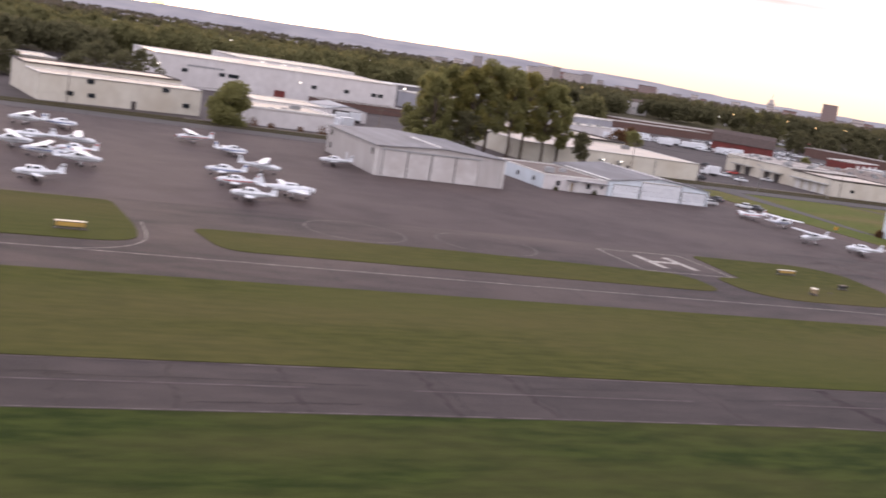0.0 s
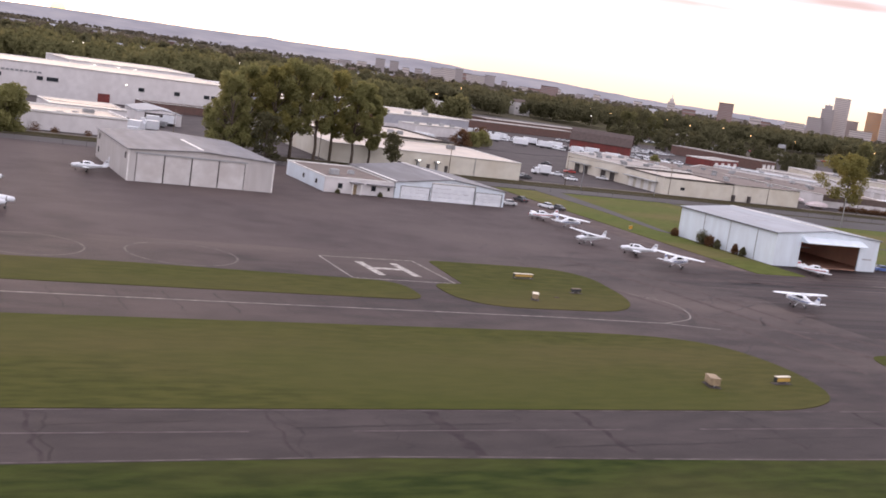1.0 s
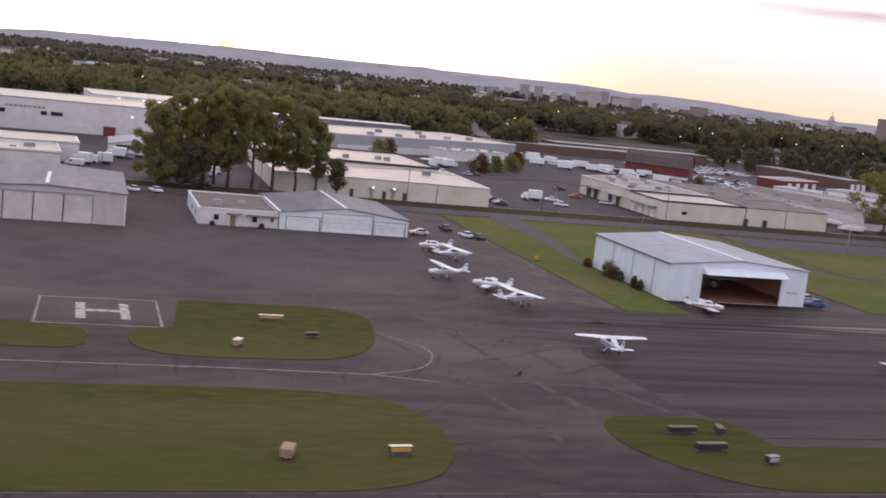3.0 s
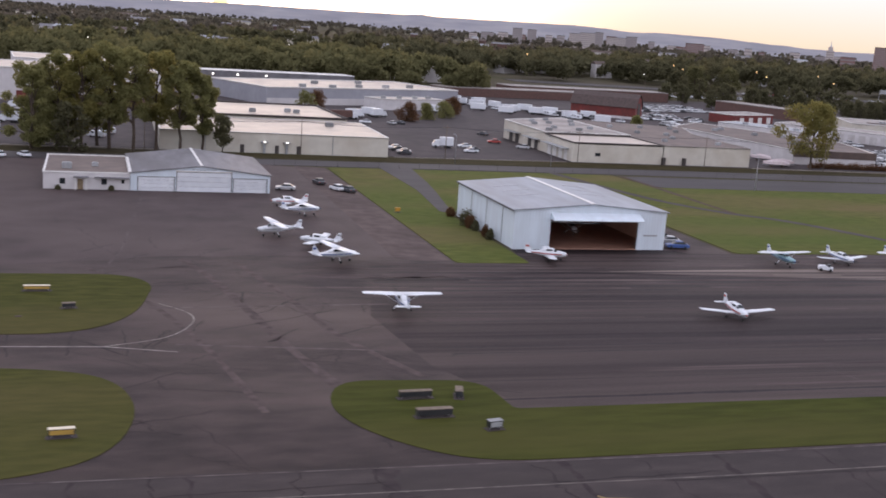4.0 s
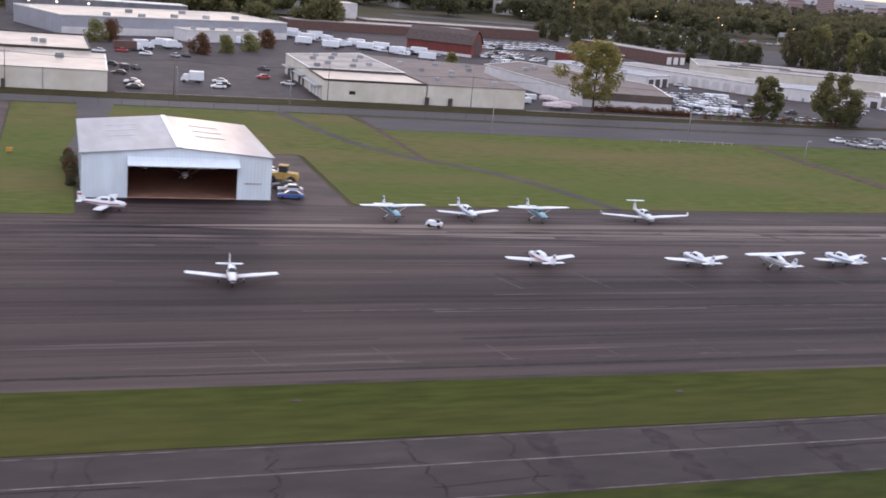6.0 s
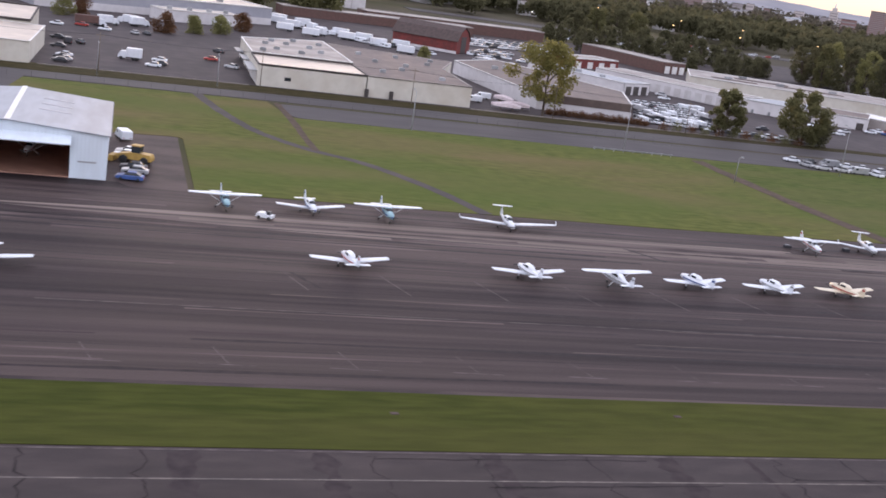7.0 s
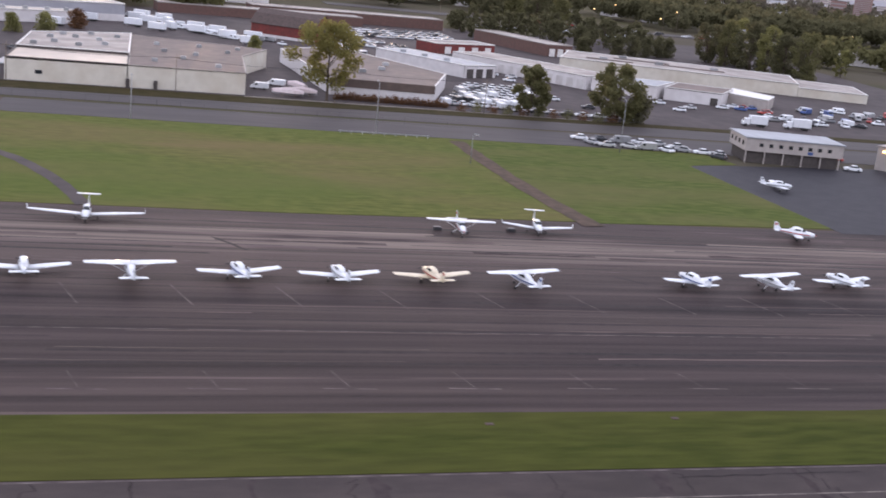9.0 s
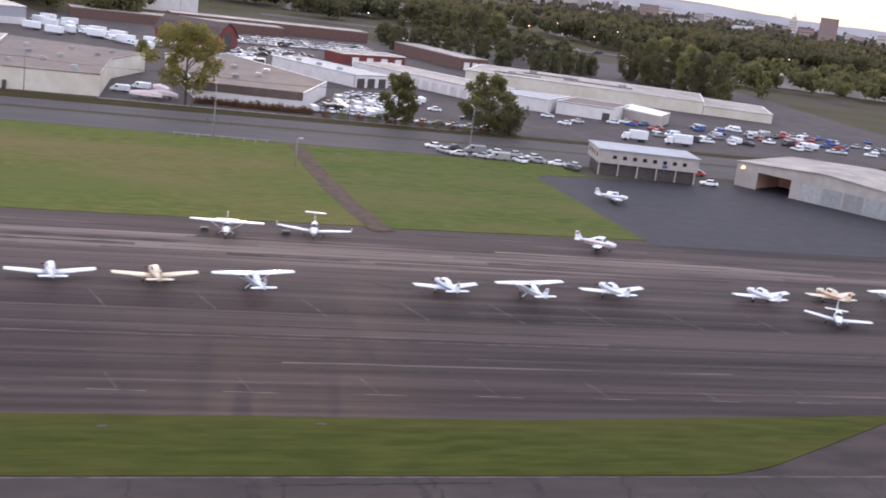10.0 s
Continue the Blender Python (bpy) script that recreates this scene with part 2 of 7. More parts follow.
SILVER = mat("silver_paint", (0.55, 0.56, 0.58), (0.48, 0.49, 0.5), 1.0, 0.3, 0.4, rand=0.25, coords="Object")
DARKP = mat("dark_paint", (0.03, 0.032, 0.038), (0.05, 0.05, 0.055), 1.0, 0.35, rand=0.4, coords="Object")
ORANGEP = mat("orange_yellow_paint", (0.62, 0.33, 0.04), (0.55, 0.28, 0.04), 1.0, 0.5, coords="Object")
YELLOWP = mat("yellow_paint", (0.50, 0.32, 0.07), (0.40, 0.25, 0.06), 1.0, 0.5, coords="Object")
GLASS = mat("dark_glass", (0.02, 0.025, 0.03), None, 1, 0.08)
RUBBER = mat("rubber", (0.02, 0.02, 0.02), (0.03, 0.03, 0.03), 3, 0.8, coords="Object")
STEEL = mat("steel", (0.42, 0.42, 0.43), (0.32, 0.32, 0.33), 2, 0.45, 0.8, coords="Object")
WOODPOLE = mat("weathered_wood", (0.20, 0.16, 0.12), (0.13, 0.10, 0.08), 1.5, 0.9, coords="Object")
HANGW = siding("white_ribbed_sheet", (0.70, 0.785, 0.85), (0.66, 0.71, 0.755), 0.6, "X")
HANGS = siding("white_ribbed_sheet_side", (0.70, 0.785, 0.85), (0.66, 0.71, 0.755), 0.6, "Y")
GREYW = siding("grey_ribbed_sheet", (0.50, 0.48, 0.47), (0.38, 0.34, 0.32), 0.8, "X")
GREYS = siding("grey_ribbed_sheet_side", (0.50, 0.48, 0.47), (0.38, 0.34, 0.32), 0.8, "Y")
CREAMW = mat("cream_block_wall", (0.63, 0.60, 0.52), (0.57, 0.54, 0.465), 0.4, 0.8, big=(0.46, 0.40, 0.31), big_scale=0.12, big_amt=0.5, bump=0.2, bump_scale=5)
WHITEW = mat("white_rendered_wall", (0.68, 0.66, 0.66), (0.60, 0.58, 0.58), 0.4, 0.8, big=(0.54, 0.51, 0.50), big_scale=0.06, big_amt=0.4)
GREYBLUE = mat("grey_blue_sheet_wall", (0.36, 0.365, 0.40), (0.32, 0.325, 0.36), 0.4, 0.7, big=(0.28, 0.28, 0.31), big_scale=0.08, big_amt=0.5)
BARNRED = mat("barn_red_boards", (0.20, 0.040, 0.034), (0.15, 0.034, 0.030), 0.8, 0.8, big=(0.11, 0.035, 0.03), big_scale=0.2, big_amt=0.6)
BRICKW = mat("brick_wall", (0.145, 0.080, 0.066), (0.115, 0.066, 0.056), 0.8, 0.85, big=(0.12, 0.075, 0.062), big_scale=0.1, big_amt=0.5)
ROOFG = mat("grey_sheet_roof", (0.315, 0.34, 0.375), (0.27, 0.29, 0.32), 0.6, 0.5, 0.0, (0.22, 0.225, 0.24), 0.15, 0.6, stretch=(1, 0.2, 1))
ROOFSKY = mat("clouded_skylight_sheet", (0.37, 0.375, 0.395), (0.32, 0.325, 0.345), 0.8, 0.5, stretch=(1, 0.2, 1))
ROOFD = mat("dark_sheet_roof", (0.20, 0.198, 0.21), (0.16, 0.157, 0.168), 0.6, 0.6, 0.0, (0.12, 0.112, 0.115), 0.15, 0.6, stretch=(1, 0.2, 1), spec=0.3)
ROOFL = mat("pale_membrane_roof", (0.52, 0.44, 0.35), (0.43, 0.36, 0.29), 0.3, 0.42, 0.0, (0.30, 0.25, 0.21), 0.08, 0.6)
ROOFB = mat("gravel_roof", (0.135, 0.100, 0.084), (0.10, 0.076, 0.066), 0.4, 0.9, 0.0, (0.075, 0.058, 0.052), 0.07, 0.6)
ROOFM = mat("mottled_roof", (0.36, 0.32, 0.285), (0.27, 0.24, 0.22), 0.25, 0.6, 0.0, (0.15, 0.13, 0.12), 0.12, 0.75)
STUCCO = mat("grey_beige_stucco", (0.42, 0.385, 0.36), (0.36, 0.33, 0.31), 0.5, 0.85, big=(0.30, 0.27, 0.25), big_scale=0.15, big_amt=0.5)
ROOFP = mat("tan_brown_roof", (0.185, 0.145, 0.125), (0.14, 0.112, 0.098), 0.3, 0.8, 0.0, (0.10, 0.080, 0.072), 0.09, 0.6)
TANP = mat("tan_housing_paint", (0.33, 0.25, 0.15), (0.22, 0.16, 0.10), 1.5, 0.7, coords="Object")
TARP = mat("pinkish_white_tarp", (0.66, 0.58, 0.58), (0.56, 0.47, 0.48), 0.9, 0.6, coords="Object")
TRIMD = mat("dark_trim", (0.05, 0.042, 0.04), (0.07, 0.06, 0.055), 1, 0.7)
TRIMW = mat("white_trim", (0.78, 0.77, 0.74), (0.66, 0.65, 0.63), 1, 0.5)
DOORG = mat("panel_door_paint", (0.60, 0.585, 0.575), (0.52, 0.50, 0.49), 0.6, 0.55, 0.0, (0.42, 0.38, 0.36), 0.25, 0.5)
# Hangar floor and lining colours are raised to stand in for interior light.
REDFLOOR = mat("hangar_floor", (0.42, 0.24, 0.17), (0.34, 0.19, 0.14), 0.4, 0.5)
HANGIN = mat("hangar_lining", (0.72, 0.44, 0.33), (0.64, 0.38, 0.28), 0.4, 0.8)
BARK = mat("bark", (0.10, 0.075, 0.055), (0.06, 0.045, 0.035), 2.0, 0.95, bump=0.6, bump_scale=6, coords="Object")
LAMPW = mat("lit_lamp", (1.0, 0.93, 0.82), emit=3.0)
LAMPO = mat("lit_sodium_lamp", (1.0, 0.60, 0.22), emit=5.0)


def leafmat(name, c1, c2):
    """Leaves: colour varies from clump to clump; some light passes through."""
    m = bpy.data.materials.new(name)
    m.use_nodes = True
    n, l = m.node_tree.nodes, m.node_tree.links
    b = n["Principled BSDF"]
    b.inputs["Roughness"].default_value = 0.9
    b.inputs["Specular IOR Level"].default_value = 0.0
    g = n.new("ShaderNodeNewGeometry")
    t = n.new("ShaderNodeTexNoise")
    t.inputs["Scale"].default_value = 0.12
    l.new(g.outputs["Position"], t.inputs["Vector"])
    ad = n.new("ShaderNodeMath")
    ad.operation = "MULTIPLY_ADD"
    ad.inputs[1].default_value = 0.4
    l.new(g.outputs["Random Per Island"], ad.inputs[0])
    l.new(t.outputs[0], ad.inputs[2])
    x = n.new("ShaderNodeMix")
    x.data_type = "RGBA"
    x.inputs[6].default_value, x.inputs[7].default_value = (*c1, 1), (*c2, 1)
    l.new(ad.outputs[0], x.inputs[0])
    l.new(x.outputs[2], b.inputs["Base Color"])
    tr = n.new("ShaderNodeBsdfTranslucent")
    l.new(x.outputs[2], tr.inputs["Color"])
    ms = n.new("ShaderNodeMixShader")
    ms.inputs[0].default_value = 0.5
    l.new(b.outputs[0], ms.inputs[1])
    l.new(tr.outputs[0], ms.inputs[2])
    l.new(ms.outputs[0], n["Material Output"].inputs["Surface"])
    return m


LEAF = leafmat("leaves", (0.104, 0.106, 0.052), (0.186, 0.178, 0.086))
LEAFY = leafmat("yellowish_leaves", (0.140, 0.134, 0.045), (0.255, 0.232, 0.084))
LEAFO = leafmat("olive_leaves", (0.143, 0.150, 0.062), (0.275, 0.264, 0.112))
LEAFR = leafmat("reddish_scrub_leaves", (0.104, 0.055, 0.034), (0.183, 0.104, 0.055))
LEAFD = leafmat("dark_leaves", (0.080, 0.080, 0.049), (0.151, 0.144, 0.080))
# Distance haze is painted into these far leaves, hills and windows.
HAZELEAF = leafmat("hazed_far_leaves", (0.110, 0.101, 0.081), (0.160, 0.143, 0.110))
HAZEHILL = mat("hazed_wooded_hill", (0.29, 0.288, 0.312), (0.34, 0.33, 0.34), 0.012, 1.0, big=(0.22, 0.22, 0.245), big_scale=0.004, big_amt=0.6, spec=0.0)
HAZEGLASS = mat("hazed_window", (0.27, 0.245, 0.25), (0.31, 0.28, 0.285), 0.05, 0.5)


# ---- mesh tools ----
class Shape:
    """Collects points and faces of one mesh."""

    def __init__(self):
        self.v, self.f = [], []

    def add(self, pts, faces):
        k = len(self.v)
        self.v += [tuple(p) for p in pts]
        self.f += [tuple(i + k for i in f) for f in faces]
        return self

    def box(self, x0, x1, y0, y1, z0, z1):
        return self.add([(x0, y0, z0), (x1, y0, z0), (x1, y1, z0), (x0, y1, z0), (x0, y0, z1), (x1, y0, z1), (x1, y1, z1), (x0, y1, z1)],
                        [(3, 2, 1, 0), (4, 5, 6, 7), (0, 1, 5, 4), (1, 2, 6, 5), (2, 3, 7, 6), (3, 0, 4, 7)])

    def prism(self, pts, z0, z1):
        n = len(pts)
        area = sum(pts[i][0] * pts[(i + 1) % n][1] - pts[(i + 1) % n][0] * pts[i][1] for i in range(n))
        if area < 0:
            pts = pts[::-1]
        return self.add([(x, y, z0) for x, y in pts] + [(x, y, z1) for x, y in pts],
                        [tuple(range(n - 1, -1, -1)), tuple(range(n, 2 * n))] + [(i, (i + 1) % n, n + (i + 1) % n, n + i) for i in range(n)])

    def slab_xz(self, pts, y0, y1):
        """A polygon in x and z, from y0 to y1; pts run anticlockwise seen from -y."""
        n = len(pts)
        return self.add([(x, y0, z) for x, z in pts] + [(x, y1, z) for x, z in pts],
                        [tuple(range(n)), tuple(range(2 * n - 1, n - 1, -1))] + [((i + 1) % n, i, n + i, n + (i + 1) % n) for i in range(n)])

    def loft(self, rings, cap=True):
        k, n = len(self.v), len(rings[0])
        for r in rings:
            self.v += [tuple(p) for p in r]
        for j in range(len(rings) - 1):
            for i in range(n):
                a, b = k + j * n + i, k + j * n + (i + 1) % n
                self.f.append((a, b, b + n, a + n))
        if cap:
            self.f.append(tuple(k + i for i in range(n - 1, -1, -1)))
            e = k + (len(rings) - 1) * n
            self.f.append(tuple(e + i for i in range(n)))
        return self

    def tube(self, a, b, r0, r1=None, n=8):
        a, b = Vector(a), Vector(b)
        r1 = r0 if r1 is None else r1
        q = (b - a).to_track_quat("Z", "Y")
        rings = [[c + q @ Vector((r * math.cos(t * 2 * math.pi / n), r * math.sin(t * 2 * math.pi / n), 0)) for t in range(n)] for c, r in ((a, r0), (b, r1))]
        return self.loft(rings)

    def ribbon(self, pts, w, z, wob=0.0):
        """A flat strip w wide along pts, at height z."""
        left, right = [], []
        for i, p in enumerate(pts):
            a, b = pts[max(i - 1, 0)], pts[min(i + 1, len(pts) - 1)]
            d = Vector((b[0] - a[0], b[1] - a[1]))
            d.normalize()
            h = w / 2 * (1 + wob * (random.random() - 0.5))
            left.append((p[0] - d.y * h, p[1] + d.x * h, z))
            right.append((p[0] + d.y * h, p[1] - d.x * h, z))
        n = len(pts)
        return self.add(left + right, [(i, n + i, n + i + 1, i + 1) for i in range(n - 1)])

    def mesh(self, name, material, smooth=False, fix=False):
        me = bpy.data.meshes.new(name)
        me.from_pydata(self.v, [], self.f)
        if fix:
            bm = bmesh.new()
            bm.from_mesh(me)
            bmesh.ops.recalc_face_normals(bm, faces=bm.faces)
            bm.to_mesh(me)
            bm.free()
        me.materials.append(material)
        if smooth:
            me.polygons.foreach_set("use_smooth", [True] * len(me.polygons))
        me.update()
        return me


def part(name, shape, material, parent, label="", smooth=False, fix=False):
    ob = new(name, shape.mesh(name, material, smooth, fix))
    ob.parent = parent
    if label:
        ob["label"] = label
    return ob


def thing(name, label, category, m, group="", kind=""):
    ob = new(name)
    ob.empty_display_size = 0.5
    ob.matrix_basis = m
    return tagged(ob, label, category, group, kind)


def piece(name, shape, material, label, category, kind="structure", smooth=False):
    """A thing of one mesh, at the world's origin."""
    ob = new(name, shape.mesh(name, material, smooth))
    return tagged(ob, label, category, "", kind)


def rounded(pts, r, n=6):
    """A polygon with its corners rounded: r is one radius, or one for each corner."""
    out = []
    k = len(pts)
    for i, p in enumerate(pts):
        rr = r[i] if isinstance(r, (list, tuple)) else r
        if rr <= 0:
            out.append(p)
            continue
        p = Vector(p)
        a, b = Vector(pts[i - 1]) - p, Vector(pts[(i + 1) % k]) - p
        ra = min(rr, a.length * 0.48)
        rb = min(rr, b.length * 0.48)
        s, e = p + a.normalized() * ra, p + b.normalized() * rb
        for j in range(n + 1):
            t = j / n
            q = s * (1 - t) ** 2 + p * 2 * t * (1 - t) + e * t * t
            out.append((q.x, q.y))
    return out


def bend(pts, n=7):
    """A smooth curve through pts."""
    out = []
    for i in range(len(pts) - 1):
        p0, p1, p2, p3 = (Vector(pts[max(i - 1, 0)]), Vector(pts[i]), Vector(pts[i + 1]), Vector(pts[min(i + 2, len(pts) - 1)]))
        for j in range(n):
            t = j / n
            q = 0.5 * (2 * p1 + (p2 - p0) * t + (2 * p0 - 5 * p1 + 4 * p2 - p3) * t * t + (3 * p1 - p0 - 3 * p2 + p3) * t ** 3)
            out.append((q.x, q.y))
    out.append(tuple(pts[-1]))
    return out


def yonder(x, y):
    """Shifts a thing at x, y a little farther off beyond the road, to fit the camera's view."""
    w = min(max((x - 100) / 70, 0.0), 1.0)
    r = 1 + 0.00025 * max(0.0, y - 255) * w * w * (3 - 2 * w)
    return 160 + (x - 160) * r, y * r


# ---- ground ----
piece("ground", Shape().prism([(-4200, -600), (4600, -600), (4600, 4990), (-4200, 4990)], -1.0, 0.0), FIELD, "wide flat ground with grass and bare earth", "ground")


def strip_y(x):
    return 88.6 + 2.8 * min(max((80 - x) / 150, 0.0), 1.0)


def near_edge(x):
    """The runway's edge towards the camera; it swells where the taxiway crosses."""
    bulge = max(0.0, 1 - ((x - 40) / 75) ** 2)
    return strip_y(x) - 12 - 3.3 * bulge


# airfield pavement: apron, taxiway and crossing in one sheet
piece("apron", Shape().prism([(-330, 108), (6, 108), (6, 87), (60, 86), (420, 86), (420, 186), (300, 183), (137, 180.5), (137, 227), (123, 227),
                              (100, 184), (80, 172), (80, 280), (60, 290), (-330, 300)], -0.5, 0.03),
      ASPHALT, "worn brownish asphalt aircraft apron with patched seams", "apron")
piece("aircraft_rows", Shape().prism([(66, 103.5), (420, 99.5), (420, 186), (320, 184.2), (300, 183.2), (137, 180.7), (128, 181), (126, 184), (94, 183.8), (93, 172), (80, 172), (63, 160), (58, 140), (60, 118)], -0.45, 0.034),
      STREAKS, "streaked dark asphalt under the parked rows", "apron")
piece("old_lane", Shape().prism(rounded([(100, 166), (150, 160.5), (200, 157), (250, 156), (300, 157), (372, 164.5), (318, 170.5), (250, 171), (200, 170), (150, 169)], 2.5), -0.4, 0.038),
      PALELANE, "paler streaked asphalt lane behind the front row", "apron")
piece("apron_upper", Shape().prism([(-330, 171), (-30, 169), (4, 168), (33, 176.4), (71.5, 177.5), (71.5, 285), (-330, 297)], -0.45, 0.034), UPPER, "paler weathered upper part of the apron", "apron")
piece("side_lane", Shape().prism(rounded([(70.5, 175), (79.8, 173), (79.8, 284), (72, 286)], [3, 2, 0, 0]), -0.4, 0.038), WORNLANE, "pale dusty lane between the grass and parked aeroplanes", "lane")
piece("runway", Shape().prism([*((x, strip_y(x)) for x in (-420, -70, 80, 520)), *((x, near_edge(x)) for x in range(520, -421, -20))], -0.5, 0.035),
      RUNWAY, "narrow cracked asphalt runway with faded centre line", "runway")
piece("apron_addition", Shape().prism([(321.5, 182), (470, 186), (470, 268), (340, 248), (320.5, 245)], -0.5, 0.05), DARKASPHALT, "dark new asphalt beside the office", "apron")


def turf(name, pts, label, z=0.09, kind_of=None):
    return piece(name, Shape().prism(pts, -0.3, z), kind_of or GRASS, label, "grass")


sy = strip_y
turf("grass_verge", rounded([(-420, 122.8), (14, 120.8), (24.5, 117), (27.3, 106), (24, 94), (15, sy(15)), (-70, sy(-70)), (-420, sy(-420))], [0, 12, 6, 9, 8, 6, 0, 0]), "mown olive grass between runway and taxiway")
turf("grass_near", [*((x, near_edge(x)) for x in range(-420, 521, 20)), (520, -300), (-420, -300)], "darker green grass beside the runway", kind_of=NEARGRASS)
turf("grass_median", rounded([(-84, 150.8), (-46, 150.2), (-9, 146.8), (-9.5, 135.6), (-82, 137.5)], [3, 0, 5, 4, 4]), "long mown grass median beside the apron")
turf("grass_corner", rounded([(-140, 168), (-92.5, 167), (-91, 148), (-92, 138), (-140, 137)], [0, 2, 6, 6, 0]), "mown grass corner by the taxiway")
turf("grass_island", rounded([(-4, 146.8), (1.6, 147.4), (3.5, 164.6), (27, 163.8), (31, 158), (28, 141), (21, 133.2), (0, 133.4), (-4.5, 138)], [3, 1, 2, 5, 4, 8, 6, 5, 4]), "grass island beside the helipad")
turf("grass_strip", rounded([(45.2, 105), (48, 113.3), (64, 112), (64.6, 102.6), (165, 101.4), (270, 101.2), (317, 104), (288, sy(288)), (160, sy(160)), (56, sy(56)), (48.3, 96.5)], [5, 4, 4, 1, 0, 0, 3, 6, 0, 6, 6]),
     "mown grass strip with drain lids", kind_of=STRIPGRASS)
turf("grass_field", rounded([(80.2, 172.2), (93.2, 172.2), (93.2, 222), (138, 227), (138, 181), (220, 181), (300, 184.3), (321.5, 185.5), (320.5, 244), (336, 249), (333, 261.8), (240, 262.8), (164, 264), (161, 285.2), (140, 286), (80.5, 285)], [2, 1, 0, 3, 2, 0, 0, 1, 2, 2, 2, 0, 2, 1, 0, 2]),
     "wide drier grass field with worn paths", kind_of=DRYGRASS)
turf("grass_lawn", [(271.2, 182.2), (300, 184.4), (321.3, 185.6), (320.3, 244), (335.8, 249), (332.8, 261.6), (267.4, 262.4), (267.6, 232), (268.6, 205)], "greener grass between the dirt track and new asphalt", 0.1, LAWN)

# roads beyond the field
rd = Shape()
rd.prism([(-330, 303), (60, 298), (110, 298), (160, 299.5), (240, 299.5), (340, 301.5), (520, 297), (520, 282), (340, 286), (240, 286.2), (160, 287.5), (60, 287), (-330, 291)], -0.4, 0.06)
piece("road", rd, ROADMAT, "grey two-lane asphalt road behind the field", "road")
piece("road_frontage", Shape().prism(rounded([(163, 283.6), (240, 283.4), (340, 283), (520, 279), (520, 256), (334, 262.5), (240, 263.2), (165, 264.5)], [3, 0, 0, 0, 0, 0, 0, 3]), -0.4, 0.065), ROADMAT, "grey frontage road along the grass field", "road")
piece("road_verge", Shape().prism([(-330, 311), (80, 309), (160, 312), (240, 309.5), (340, 308), (520, 303), (520, 297.6), (340, 302.2), (240, 300.2), (160, 300.3), (110, 299), (60, 299), (-330, 304)], -0.3, 0.08),
      mat("dry_verge", (0.055, 0.045, 0.022), (0.038, 0.034, 0.015), 0.3, 0.95, spec=0.05, bump=0.5, bump_scale=4), "dry grass verge along the road", "verge")
piece("parking_lot", Shape().prism([(-330, 312), (100, 312), (160, 312.6), (520, 305), (560, 680), (160, 600), (-330, 560)], -0.4, 0.04), LOTMAT, "worn asphalt yards among the warehouses", "yard")

# paths
path = Shape()
path.ribbon(bend([(187, 181), (182, 197), (175.5, 211), (170.5, 218.5), (164, 224.5), (158, 233), (153, 243.5), (148.2, 262), (145.2, 278), (143.8, 287)]), 2.5, 0.12, 0.25)
piece("footpath", path, LOTMAT, "narrow asphalt path across the grass", "path")
path = Shape()
path.ribbon(bend([(164.2, 225), (163.9, 240), (164.0, 256), (163.3, 284)]), 1.6, 0.13, 0.3)
path.ribbon(bend([(271.2, 180), (268.6, 205), (267.6, 232), (267.4, 259)]), 3.8, 0.13, 0.3)
piece("dirt_track", path, DIRT, "worn brown earth tracks across the grass", "track")
piece("driveway", Shape().prism([(95, 290), (104, 290), (101, 262), (99, 248), (94, 218), (92, 222), (95, 250)], -0.2, 0.12), ROADMAT, "asphalt drive behind the white hangar", "drive")

# ---- paint and cracks ----
marks = Shape()
marks.ribbon([(-330, 133.2), (-104, 132.2), (-40, 130), (6, 128.8), (24, 127.6), (32, 125)], 0.28, 0.05)
marks.ribbon(bend([(24, 127.7), (31, 131), (34.5, 137), (34.5, 142), (31, 147)]), 0.18, 0.05)
marks.ribbon(bend([(-104, 132.0), (-96, 133.8), (-91, 140), (-90, 152)]), 0.18, 0.05)
piece("taxiway_line", marks, PAINTM, "worn white taxiway centre line", "line marking")
marks = Shape()
for x in range(-400, 20, 36):
    marks.ribbon([(x, sy(x) - 5.7), (x + 27, sy(x + 27) - 5.7)], 0.26, 0.055)
piece("runway_line", marks, PAINTV, "almost worn-off runway centre dashes", "line marking")
marks = Shape()
marks.ribbon([(x, sy(x) - 5.5) for x in (32, 80, 500)], 0.22, 0.055)
piece("runway_line", marks, PAINTF, "faded white runway centre line", "line marking")
for far_side in (True, False):
    marks = Shape()
    marks.ribbon([(x, sy(x) - 0.35 if far_side else near_edge(x) + 0.35) for x in range(-400, 500, 12)], 0.22, 0.056, 0.5)
    piece("runway_edge_line", marks, PAINTT, "pale worn edge line of the runway", "line marking")
marks = Shape()
marks.ribbon([(64.0, 80.0), (67.6, 79.3)], 0.35, 0.057, 0.4)
marks.ribbon([(64.0, 80.5), (64.6, 79.9), (63.8, 79.1)], 0.28, 0.058, 0.4)
piece("runway_arrow", marks, mat("faded_yellow_paint", (0.36, 0.27, 0.11), (0.20, 0.15, 0.09), 1.2, 0.8, spec=0.05), "faded yellow arrow painted on the runway", "line marking")
bands = Shape()
for i in range(34):
    x = -200 + 15.5 * i + random.uniform(-7, 7)
    bands.ribbon([(x + random.uniform(-0.35, 0.35), sy(x) - 0.6 - j) for j in range(12)], random.choice((0.2, 0.35, 0.7, 1.3, 1.8)), 0.042, 1.2)
piece("runway_joints", bands, mat("joint_stain", (0.038, 0.030, 0.032), (0.060, 0.048, 0.048), 0.7, 0.9, spec=0.1), "dark stained joints across the runway", "joint", "stuff")
marks = Shape()
